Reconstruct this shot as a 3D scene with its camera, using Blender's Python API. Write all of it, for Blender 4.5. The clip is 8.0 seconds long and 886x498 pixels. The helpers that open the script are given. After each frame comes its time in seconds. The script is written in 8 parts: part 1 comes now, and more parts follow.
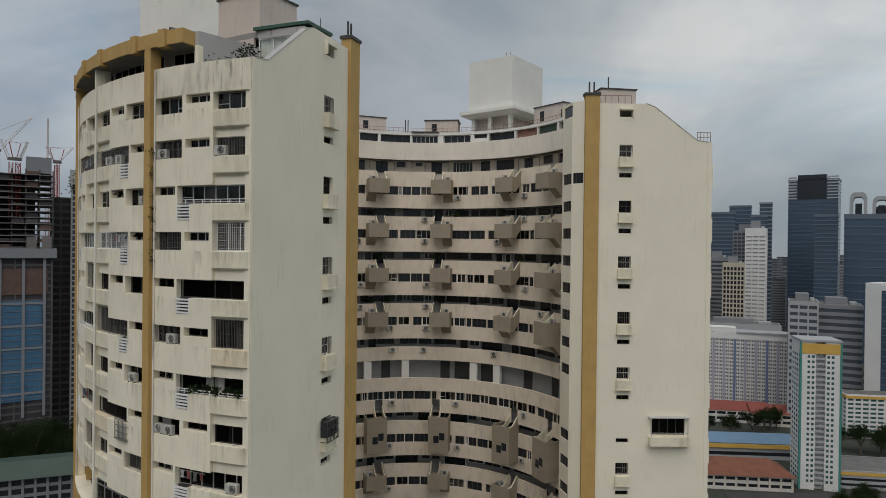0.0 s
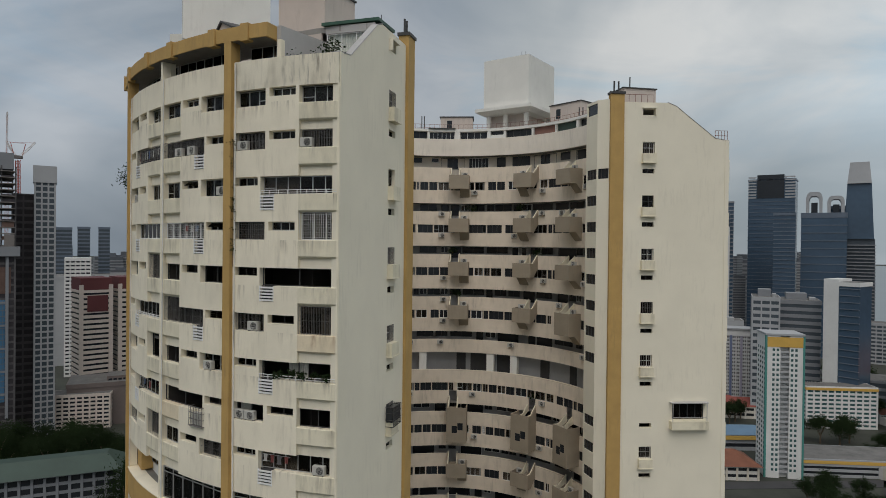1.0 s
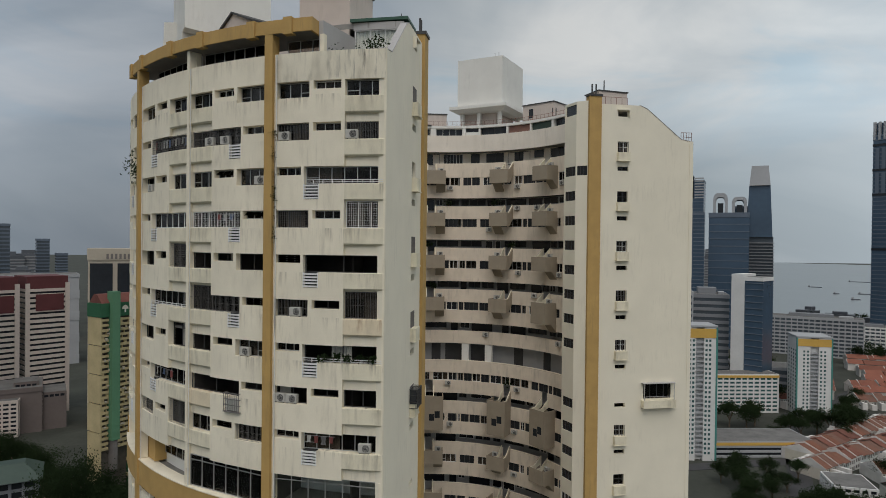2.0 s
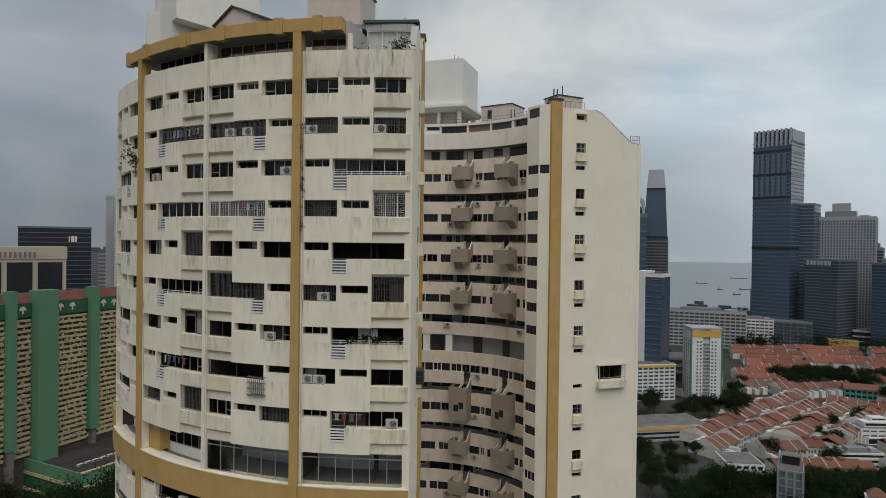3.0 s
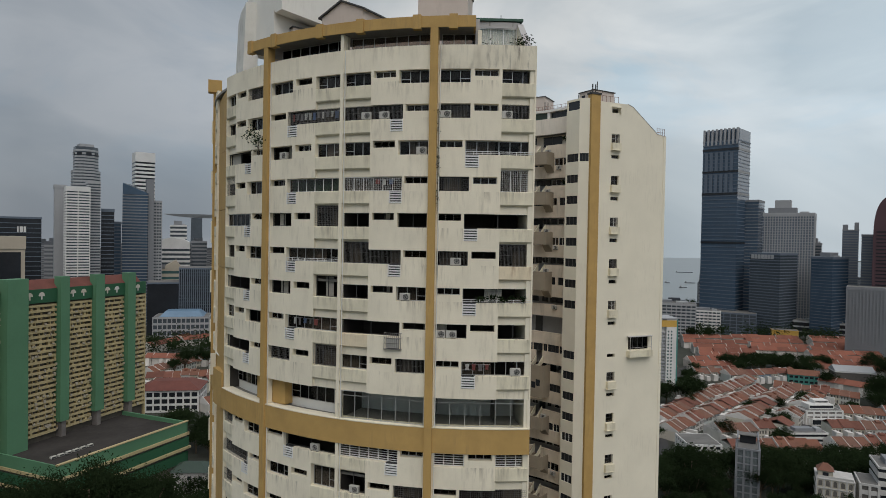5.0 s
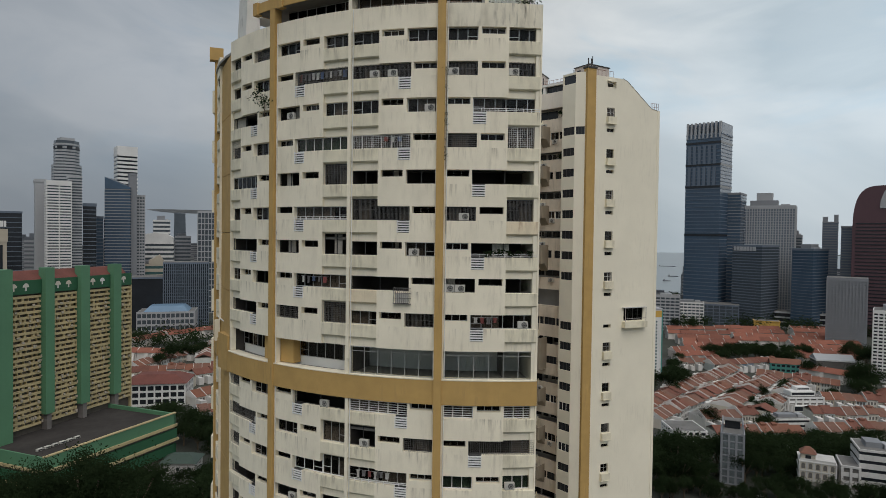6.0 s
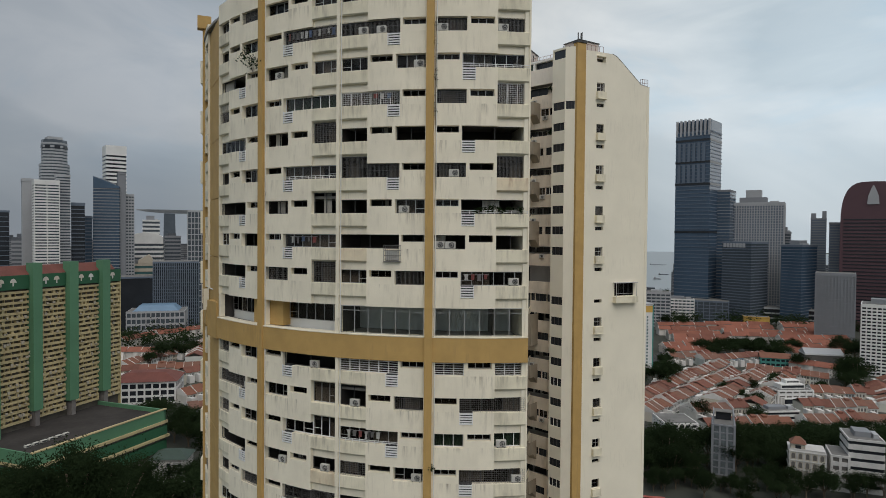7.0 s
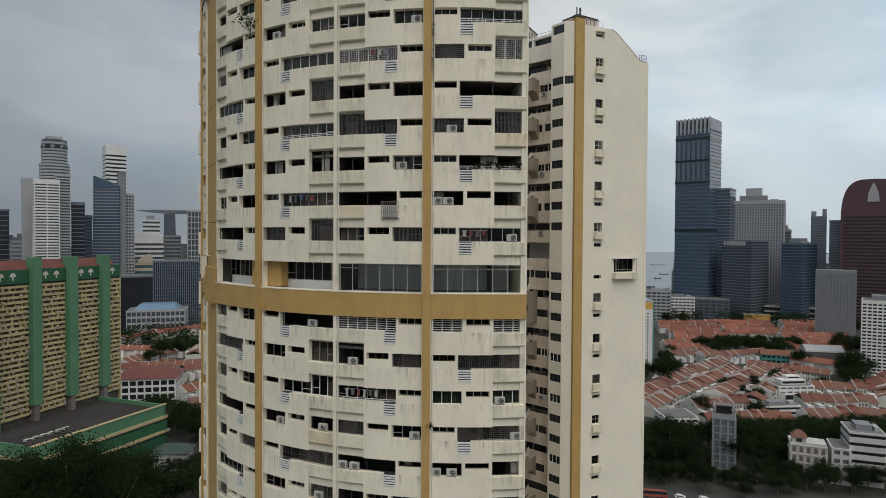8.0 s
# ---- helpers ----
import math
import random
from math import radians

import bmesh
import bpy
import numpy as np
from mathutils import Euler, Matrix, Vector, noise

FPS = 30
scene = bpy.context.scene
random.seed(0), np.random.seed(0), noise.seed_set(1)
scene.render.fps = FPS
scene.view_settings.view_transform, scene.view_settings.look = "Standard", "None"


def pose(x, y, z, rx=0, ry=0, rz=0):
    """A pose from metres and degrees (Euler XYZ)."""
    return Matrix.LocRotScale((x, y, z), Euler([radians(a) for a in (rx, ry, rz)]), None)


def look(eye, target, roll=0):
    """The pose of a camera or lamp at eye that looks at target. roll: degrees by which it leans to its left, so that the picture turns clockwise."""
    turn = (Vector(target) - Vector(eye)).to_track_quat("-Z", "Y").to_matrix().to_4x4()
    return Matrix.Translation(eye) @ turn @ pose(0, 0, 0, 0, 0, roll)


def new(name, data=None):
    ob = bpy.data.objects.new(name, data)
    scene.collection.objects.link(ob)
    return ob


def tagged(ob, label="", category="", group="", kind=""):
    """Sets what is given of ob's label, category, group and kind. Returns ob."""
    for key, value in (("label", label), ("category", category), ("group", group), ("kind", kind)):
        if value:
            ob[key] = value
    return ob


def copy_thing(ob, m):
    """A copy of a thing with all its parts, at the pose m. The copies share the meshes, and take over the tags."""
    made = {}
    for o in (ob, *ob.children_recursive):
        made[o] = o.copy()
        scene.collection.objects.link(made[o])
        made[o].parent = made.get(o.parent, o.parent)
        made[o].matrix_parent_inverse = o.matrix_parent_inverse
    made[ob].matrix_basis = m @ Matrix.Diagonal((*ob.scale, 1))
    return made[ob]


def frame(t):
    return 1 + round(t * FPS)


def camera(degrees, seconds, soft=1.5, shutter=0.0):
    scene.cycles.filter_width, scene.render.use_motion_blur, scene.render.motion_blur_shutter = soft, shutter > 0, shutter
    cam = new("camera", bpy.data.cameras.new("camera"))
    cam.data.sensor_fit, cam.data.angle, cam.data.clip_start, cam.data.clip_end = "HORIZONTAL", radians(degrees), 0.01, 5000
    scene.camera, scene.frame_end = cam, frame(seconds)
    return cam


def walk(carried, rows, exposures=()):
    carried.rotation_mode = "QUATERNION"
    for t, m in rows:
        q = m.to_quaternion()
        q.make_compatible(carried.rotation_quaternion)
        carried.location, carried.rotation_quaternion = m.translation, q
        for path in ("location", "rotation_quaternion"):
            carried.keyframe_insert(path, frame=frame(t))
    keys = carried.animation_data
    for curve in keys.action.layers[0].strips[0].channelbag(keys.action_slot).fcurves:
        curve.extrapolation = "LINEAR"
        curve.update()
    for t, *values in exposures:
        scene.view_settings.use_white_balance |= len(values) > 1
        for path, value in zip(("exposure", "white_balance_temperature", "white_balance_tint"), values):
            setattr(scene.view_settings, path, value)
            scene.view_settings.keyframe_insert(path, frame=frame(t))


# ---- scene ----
cam = camera(70.0, 8.0, 0.85)
METRES, EYE, TILT, LEAN, TURN = 50.0, 130.0, 0.0, 0.0, 0.0
ROWS = [
    (0.0, 0.0, 0.0, 0.0, 0.0, -0.4, -0.66),
    (0.5, -0.0709, -0.0154, -0.0077, -1.27, -0.47, -0.64),
    (1.0, -0.145, -0.0309, -0.0135, -3.23, -0.5, -0.62),
    (1.5, -0.2222, -0.0474, -0.0211, -6.69, -0.53, -0.59),
    (3.0, -0.4702, -0.0916, -0.0459, -18.69, -0.55, -0.71),
    (3.5, -0.5556, -0.1016, -0.0556, -22.57, -0.52, -0.76),
    (4.0, -0.6365, -0.1082, -0.0622, -22.86, -0.68, -0.9),
    (4.5, -0.7074, -0.1148, -0.0674, -22.79, -0.82, -1.0),
    (6.0, -0.8011, -0.1201, -0.1519, -24.46, -1.35, -0.76),
    (6.5, -0.7995, -0.1193, -0.1873, -25.01, -1.36, -0.55),
    (7.0, -0.7975, -0.1187, -0.2236, -25.24, -1.28, -0.48),
    (7.5, -0.7952, -0.1185, -0.2604, -25.23, -1.19, -0.4),
    (8.0, -0.7927, -0.1181, -0.2972, -25.22, -1.15, -0.35),
]
walk(cam, [(t, pose(0, 0, EYE, TILT, LEAN, TURN) @ pose(METRES * x, METRES * y, METRES * z, 90 + pitch, roll, yaw)) for t, x, y, z, yaw, pitch, roll in ROWS], [(0.0, -0.06), (1.5, -0.05), (4.5, 0.0), (6.0, 0.04), (8.0, 0.10)])

# ---- light ----
SUN_AZ, SUN_EL = 262.0, 58.0      # degrees, compass-like angle from +x, and height
world = bpy.data.worlds.new("world")
scene.world = world
world.use_nodes = True
wn, wl = world.node_tree.nodes, world.node_tree.links
wn.clear()


def wnode(kind, **values):
    n = wn.new(kind)
    for key, value in values.items():
        n.inputs[key].default_value = value
    return n


sky = wn.new("ShaderNodeTexSky")
sky.sky_type, sky.sun_disc = "NISHITA", False
sky.sun_elevation, sky.sun_rotation = radians(SUN_EL), radians(90 - SUN_AZ)
sky.air_density, sky.dust_density = 1.0, 3.0
co = wn.new("ShaderNodeTexCoord")
squash = wn.new("ShaderNodeMapping")
squash.inputs["Scale"].default_value = (1.0, 1.0, 2.1)
big = wnode("ShaderNodeTexNoise", Scale=1.7, Detail=5.0, Roughness=0.47, Distortion=0.6)
ramp = wn.new("ShaderNodeValToRGB")
e = ramp.color_ramp.elements
e[0].position, e[0].color = 0.36, (0.325, 0.395, 0.450, 1)
e[1].position, e[1].color = 0.65, (0.655, 0.700, 0.728, 1)
e.new(0.52).color = (0.467, 0.530, 0.578, 1)
# the bank of cloud is thinner towards one side of the horizon, where the light comes through
side = wn.new("ShaderNodeVectorMath")
side.operation = "DOT_PRODUCT"
side.inputs[1].default_value = (0.95, 0.30, 0.0)
half = wnode("ShaderNodeMath")
half.operation = "MULTIPLY_ADD"
half.inputs[1].default_value, half.inputs[2].default_value = 0.5, 0.5
lift = wn.new("ShaderNodeValToRGB")
for place, v in ((0.30, 0.50), (0.39, 0.48), (0.50, 0.37), (0.56, 0.32), (0.66, 0.38), (0.73, 0.49), (0.87, 0.60), (0.93, 0.80), (0.97, 1.0)):
    k = lift.color_ramp.elements.new(place)
    k.color = (v * 1.03, v, v * 0.97, 1) if place > 0.7 else (v * 0.98, v, v * 1.05, 1)
lift.color_ramp.elements[0].color = (0.42, 0.42, 0.42, 1)
lift.color_ramp.elements[-1].color = (0.92, 0.92, 0.91, 1)
cloud = wn.new("ShaderNodeMix")
cloud.data_type, cloud.blend_type = "RGBA", "MULTIPLY"
cloud.inputs[0].default_value = 1.0
dim = wn.new("ShaderNodeMix")
dim.data_type, dim.blend_type = "RGBA", "MULTIPLY"
dim.inputs[0].default_value = 1.0
dim.inputs[7].default_value = (0.05, 0.05, 0.05, 1)
both = wn.new("ShaderNodeMix")
both.data_type = "RGBA"
both.inputs[0].default_value = 0.93
bg = wnode("ShaderNodeBackground", Strength=1.62)
wo = wn.new("ShaderNodeOutputWorld")
wl.new(co.outputs["Generated"], squash.inputs[0])
wl.new(squash.outputs[0], big.inputs["Vector"])
wl.new(big.outputs["Fac"], ramp.inputs[0])
wl.new(co.outputs["Generated"], side.inputs[0])
wl.new(side.outputs["Value"], half.inputs[0])
wl.new(half.outputs[0], lift.inputs[0])
# thin places in the cloud, where blue shows through, and finer torn edges
thin = wnode("ShaderNodeTexNoise", Scale=2.6, Detail=7.0, Roughness=0.58, Distortion=0.8)
place = wn.new("ShaderNodeMapping")
place.inputs["Location"].default_value, place.inputs["Scale"].default_value = (3.1, 1.7, 0.4), (1.0, 1.0, 3.0)
torn = wn.new("ShaderNodeValToRGB")
torn.color_ramp.elements[0].position, torn.color_ramp.elements[0].color = 0.40, (1.10, 1.08, 1.06, 1)
torn.color_ramp.elements[1].position, torn.color_ramp.elements[1].color = 0.66, (0.80, 0.92, 1.0, 1)
torn.color_ramp.elements.new(0.52).color = (1.0, 1.0, 1.0, 1)
patch = wn.new("ShaderNodeMix")
patch.data_type, patch.blend_type = "RGBA", "MULTIPLY"
wl.new(co.outputs["Generated"], place.inputs[0])
wl.new(place.outputs[0], thin.inputs["Vector"])
wl.new(thin.outputs["Fac"], torn.inputs[0])
wl.new(ramp.outputs[0], patch.inputs[6])
wl.new(torn.outputs[0], patch.inputs[7])
up = wn.new("ShaderNodeSeparateXYZ")
clear = wnode("ShaderNodeMapRange")
clear.inputs["From Min"].default_value, clear.inputs["From Max"].default_value = 0.06, 0.26
wl.new(co.outputs["Generated"], up.inputs[0])
wl.new(up.outputs[2], clear.inputs[0])
wl.new(clear.outputs[0], patch.inputs[0])
wl.new(patch.outputs[2], cloud.inputs[6])
wl.new(lift.outputs[0], cloud.inputs[7])
wl.new(sky.outputs[0], dim.inputs[6])
wl.new(dim.outputs[2], both.inputs[6])
low = wn.new("ShaderNodeValToRGB")
low.color_ramp.elements[0].position, low.color_ramp.elements[0].color = 0.0, (0.86, 0.84, 0.83, 1)
low.color_ramp.elements[1].position, low.color_ramp.elements[1].color = 0.22, (1, 1, 1, 1)
bank = wn.new("ShaderNodeMix")
bank.data_type, bank.blend_type = "RGBA", "MULTIPLY"
bank.inputs[0].default_value = 1.0
wl.new(up.outputs[2], low.inputs[0])
wl.new(cloud.outputs[2], bank.inputs[6])
wl.new(low.outputs[0], bank.inputs[7])
wl.new(bank.outputs[2], both.inputs[7])
wl.new(both.outputs[2], bg.inputs[0])
wl.new(bg.outputs[0], wo.inputs[0])

sun_data = bpy.data.lights.new("sun", "SUN")
sun_data.energy, sun_data.angle, sun_data.color = 1.65, radians(60), (1.0, 0.925, 0.86)
sun = new("sun", sun_data)
sun.matrix_world = look((math.cos(radians(SUN_AZ)) * 300 * math.cos(radians(SUN_EL)), math.sin(radians(SUN_AZ)) * 300 * math.cos(radians(SUN_EL)), 300 * math.sin(radians(SUN_EL))), (0, 0, 0))


# ---- materials ----
def material(name, colour, rough=0.8, metal=0.0, vary=0.12, scale=1.5, fine=14.0, bump=0.0, streak=0.0, streak_colour=(0.12, 0.10, 0.08), rand=0.0, spec=0.5, island=False, grime=0.0, drip=0.0, other=None):
    """Paint, stone and the like: two scales of variation, rain streaks, relief."""
    m = bpy.data.materials.new(name)
    m.use_nodes = True
    nt = m.node_tree
    n, l = nt.nodes, nt.links
    b = n["Principled BSDF"]
    b.inputs["Roughness"].default_value, b.inputs["Metallic"].default_value = rough, metal
    b.inputs["Specular IOR Level"].default_value = spec
    g = n.new("ShaderNodeNewGeometry")
    n1 = n.new("ShaderNodeTexNoise")
    n1.inputs["Scale"].default_value, n1.inputs["Detail"].default_value = scale, 4
    n2 = n.new("ShaderNodeTexNoise")
    n2.inputs["Scale"].default_value, n2.inputs["Detail"].default_value = fine, 3
    l.new(g.outputs["Position"], n1.inputs["Vector"])
    l.new(g.outputs["Position"], n2.inputs["Vector"])
    add = n.new("ShaderNodeMath")
    add.operation = "MULTIPLY_ADD"
    add.inputs[1].default_value = 0.35
    l.new(n2.outputs["Fac"], add.inputs[0])
    l.new(n1.outputs["Fac"], add.inputs[2])
    value = add.outputs[0]
    if rand:
        oi = n.new("ShaderNodeNewGeometry" if island else "ShaderNodeObjectInfo")
        add2 = n.new("ShaderNodeMath")
        add2.operation = "MULTIPLY_ADD"
        add2.inputs[1].default_value = rand
        l.new(oi.outputs["Random Per Island" if island else "Random"], add2.inputs[0])
        l.new(value, add2.inputs[2])
        value = add2.outputs[0]
    mr = n.new("ShaderNodeMapRange")
    for k, v in (("From Min", 0.35), ("From Max", 1.0 + rand), ("To Min", 1 - vary), ("To Max", 1 + vary)):
        mr.inputs[k].default_value = v
    l.new(value, mr.inputs[0])
    mul = n.new("ShaderNodeMix")
    mul.data_type, mul.blend_type = "RGBA", "MULTIPLY"
    mul.inputs[0].default_value = 1.0
    mul.inputs[6].default_value = (*colour, 1)
    l.new(mr.outputs[0], mul.inputs[7])
    out = mul.outputs[2]
    if other:
        # from house to house the paint or tile leans to another colour
        who, lean = n.new("ShaderNodeObjectInfo"), n.new("ShaderNodeMix")
        lean.data_type = "RGBA"
        lean.inputs[6].default_value, lean.inputs[7].default_value = (*colour, 1), (*other, 1)
        l.new(who.outputs["Random"], lean.inputs[0])
        l.new(lean.outputs[2], mul.inputs[6])
    if streak:
        mp = n.new("ShaderNodeMapping")
        mp.inputs["Scale"].default_value = (3.2, 3.2, 0.42)
        l.new(g.outputs["Position"], mp.inputs[0])
        n3 = n.new("ShaderNodeTexNoise")
        n3.inputs["Scale"].default_value, n3.inputs["Detail"].default_value, n3.inputs["Roughness"].default_value = 1.0, 5, 0.65
        l.new(mp.outputs[0], n3.inputs["Vector"])
        mr2 = n.new("ShaderNodeMapRange")
        for k, v in (("From Min", 0.50), ("From Max", 0.74), ("To Min", 0.0), ("To Max", streak)):
            mr2.inputs[k].default_value = v
        l.new(n3.outputs["Fac"], mr2.inputs[0])
        n4 = n.new("ShaderNodeTexNoise")
        n4.inputs["Scale"].default_value, n4.inputs["Detail"].default_value = 0.35, 3
        l.new(g.outputs["Position"], n4.inputs["Vector"])
        mr3 = n.new("ShaderNodeMapRange")
        for k, v in (("From Min", 0.48), ("From Max", 0.62)):
            mr3.inputs[k].default_value = v
        l.new(n4.outputs["Fac"], mr3.inputs[0])
        fac = n.new("ShaderNodeMath")
        fac.operation = "MULTIPLY"
        l.new(mr2.outputs[0], fac.inputs[0])
        l.new(mr3.outputs[0], fac.inputs[1])
        mx = n.new("ShaderNodeMix")
        mx.data_type = "RGBA"
        mx.inputs[7].default_value = (*streak_colour, 1)
        l.new(fac.outputs[0], mx.inputs[0])
        l.new(out, mx.inputs[6])
        out = mx.outputs[2]
    if grime:
        mp = n.new("ShaderNodeMapping")
        mp.inputs["Scale"].default_value = (0.9, 0.9, 0.30)
        l.new(g.outputs["Position"], mp.inputs[0])
        n5 = n.new("ShaderNodeTexNoise")
        n5.inputs["Scale"].default_value, n5.inputs["Detail"].default_value, n5.inputs["Roughness"].default_value = 1.0, 4, 0.5
        l.new(mp.outputs[0], n5.inputs["Vector"])
        mr5 = n.new("ShaderNodeMapRange")
        for k, v in (("From Min", 0.52), ("From Max", 0.80), ("To Min", 0.0), ("To Max", grime)):
            mr5.inputs[k].default_value = v
        l.new(n5.outputs["Fac"], mr5.inputs[0])
        mx5 = n.new("ShaderNodeMix")
        mx5.data_type = "RGBA"
        mx5.inputs[7].default_value = (0.24, 0.20, 0.13, 1)
        l.new(mr5.outputs[0], mx5.inputs[0])
        l.new(out, mx5.inputs[6])
        out = mx5.outputs[2]
    if drip:
        # rain drips that start at the sills, one storey apart, and fade downwards
        sep = n.new("ShaderNodeSeparateXYZ")
        l.new(g.outputs["Position"], sep.inputs[0])

        def calc(op, a, b2, c2=0.0):
            k = n.new("ShaderNodeMath")
            k.operation = op
            for i2, v2 in enumerate((a, b2, c2)):
                if isinstance(v2, float):
                    k.inputs[i2].default_value = v2
                else:
                    l.new(v2, k.inputs[i2])
            return k.outputs[0]
        upper = calc("GREATER_THAN", sep.outputs[2], 109.5)
        phase = calc("MULTIPLY_ADD", upper, -1.42, 1.48)
        turn = calc("DIVIDE", calc("SUBTRACT", phase, sep.outputs[2]), 2.94)
        below = calc("MULTIPLY", calc("FRACT", turn, 0.0), 2.94)
        fade = n.new("ShaderNodeMapRange")
        for k, v in (("From Min", 0.0), ("From Max", 1.15), ("To Min", 1.0), ("To Max", 0.0)):
            fade.inputs[k].default_value = v
        l.new(below, fade.inputs[0])
        mp = n.new("ShaderNodeMapping")
        mp.inputs["Scale"].default_value = (3.4, 3.4, 0.22)
        l.new(g.outputs["Position"], mp.inputs[0])
        n6 = n.new("ShaderNodeTexNoise")
        n6.inputs["Scale"].default_value, n6.inputs["Detail"].default_value, n6.inputs["Roughness"].default_value = 1.0, 5, 0.7
        l.new(mp.outputs[0], n6.inputs["Vector"])
        mr6 = n.new("ShaderNodeMapRange")
        for k, v in (("From Min", 0.50), ("From Max", 0.70), ("To Min", 0.0), ("To Max", drip)):
            mr6.inputs[k].default_value = v
        l.new(n6.outputs["Fac"], mr6.inputs[0])
        mx6 = n.new("ShaderNodeMix")
        mx6.data_type = "RGBA"
        mx6.inputs[7].default_value = (*streak_colour, 1)
        n7 = n.new("ShaderNodeTexNoise")
        n7.inputs["Scale"].default_value, n7.inputs["Detail"].default_value = 0.30, 2
        l.new(g.outputs["Position"], n7.inputs["Vector"])
        mr7 = n.new("ShaderNodeMapRange")
        for k, v in (("From Min", 0.44), ("From Max", 0.60), ("To Min", 0.12), ("To Max", 1.0)):
            mr7.inputs[k].default_value = v
        l.new(n7.outputs["Fac"], mr7.inputs[0])
        l.new(calc("MULTIPLY", calc("MULTIPLY", mr6.outputs[0], mr7.outputs[0]), fade.outputs[0]), mx6.inputs[0])
        l.new(out, mx6.inputs[6])
        out = mx6.outputs[2]
    l.new(out, b.inputs["Base Color"])
    if bump:
        bp = n.new("ShaderNodeBump")
        bp.inputs["Strength"].default_value, bp.inputs["Distance"].default_value = bump, 0.05
        l.new(n2.outputs["Fac"], bp.inputs["Height"])
        l.new(bp.outputs[0], b.inputs["Normal"])
    return m


def glass_material(name, tint=(0.57, 0.54, 0.51), gloss=0.55):
    m = bpy.data.materials.new(name)
    m.use_nodes = True
    n, l = m.node_tree.nodes, m.node_tree.links
    n.remove(n["Principled BSDF"])
    tr, gl, fr, mx = n.new("ShaderNodeBsdfTransparent"), n.new("ShaderNodeBsdfGlossy"), n.new("ShaderNodeFresnel"), n.new("ShaderNodeMixShader")
    tr.inputs[0].default_value = (*tint, 1)
    gl.inputs[0].default_value = (gloss, gloss, gloss, 1)
    gl.inputs["Roughness"].default_value = 0.04
    fr.inputs["IOR"].default_value = 1.5
    l.new(fr.outputs[0], mx.inputs[0])
    l.new(tr.outputs[0], mx.inputs[1])
    l.new(gl.outputs[0], mx.inputs[2])
    l.new(mx.outputs[0], n["Material Output"].inputs[0])
    return m


CREAM = material("cream_paint", (0.865, 0.800, 0.640), 0.85, vary=0.09, scale=0.4, bump=0.08, streak=0.30, streak_colour=(0.20, 0.16, 0.11), grime=0.14, drip=0.80)
GABLE = material("gable_paint", (0.838, 0.785, 0.640), 0.85, vary=0.06, scale=0.25, bump=0.1, streak=0.12)
OCHRE = material("ochre_paint", (0.49, 0.315, 0.108), 0.8, vary=0.14, scale=0.7, bump=0.15, streak=0.35)
TAUPE = material("taupe_paint", (0.33, 0.28, 0.21), 0.85, vary=0.10, scale=0.8, streak=0.25)
INNER = material("inner_paint", (0.755, 0.66, 0.535), 0.85, vary=0.10, scale=0.6, streak=0.35, grime=0.25)
FASCIA = material("court_fascia_paint", (0.80, 0.735, 0.635), 0.85, vary=0.08, scale=0.4, streak=0.25, grime=0.12)
WHITE = material("white_paint", (0.78, 0.77, 0.72), 0.8, vary=0.06, scale=0.4, streak=0.15)
PINK = material("pink_plaster", (0.60, 0.525, 0.47), 0.85, vary=0.08, scale=0.6, streak=0.2)
GRIMY = material("grimy_white_paint", (0.72, 0.71, 0.66), 0.85, vary=0.15, scale=0.5, bump=0.1, streak=0.95, streak_colour=(0.16, 0.15, 0.13))
TOWN_WHITE = material("weathered_white_render", (0.68, 0.68, 0.66), 0.85, vary=0.10, scale=0.06, fine=0.6, streak=0.15)
SITE_GREY = material("dusty_formwork", (0.095, 0.090, 0.092), 0.9, vary=0.35, scale=0.10, fine=0.7)
SLAB = material("slab_concrete", (0.22, 0.21, 0.19), 0.9, vary=0.15)
# near black, so the dimness of the unlit rooms is in the wall colour
ROOM_SHADE = material("room_wall", (0.060, 0.053, 0.047), 0.9, vary=0.3, scale=0.6)
ROOF = material("roof_screed", (0.30, 0.29, 0.27), 0.9, vary=0.2, scale=0.8)
DARK = material("dark_metal", (0.05, 0.05, 0.05), 0.6, vary=0.2)
ALU = material("aluminium", (0.50, 0.50, 0.49), 0.4, 0.6, vary=0.08)
WHITE_METAL = material("white_metal", (0.80, 0.80, 0.78), 0.5, vary=0.05)
CURTAIN = material("curtain", (0.55, 0.53, 0.48), 0.9, vary=0.3, scale=6, rand=0.6)
GREEN_ROOF = material("green_sheet", (0.03, 0.09, 0.06), 0.6, vary=0.2)
LEAF = material("leaf", (0.027, 0.043, 0.019), 1.0, vary=0.40, scale=0.35, fine=3, spec=0.0)
leaf_nodes, leaf_links = LEAF.node_tree.nodes, LEAF.node_tree.links
leaf_body, leaf_glow, leaf_mix = leaf_nodes["Principled BSDF"], leaf_nodes.new("ShaderNodeBsdfTranslucent"), leaf_nodes.new("ShaderNodeMixShader")
leaf_mix.inputs[0].default_value = 0.45
leaf_links.new(leaf_body.inputs["Base Color"].links[0].from_socket, leaf_glow.inputs["Color"])
leaf_links.new(leaf_body.outputs[0], leaf_mix.inputs[1])
leaf_links.new(leaf_glow.outputs[0], leaf_mix.inputs[2])
leaf_links.new(leaf_mix.outputs[0], leaf_nodes["Material Output"].inputs[0])
BARK = material("bark", (0.12, 0.09, 0.06), 0.9, vary=0.3)
GLASS = glass_material("window_glass")
CLEAR = glass_material("clear_glass", (0.92, 0.94, 0.93), 0.9)
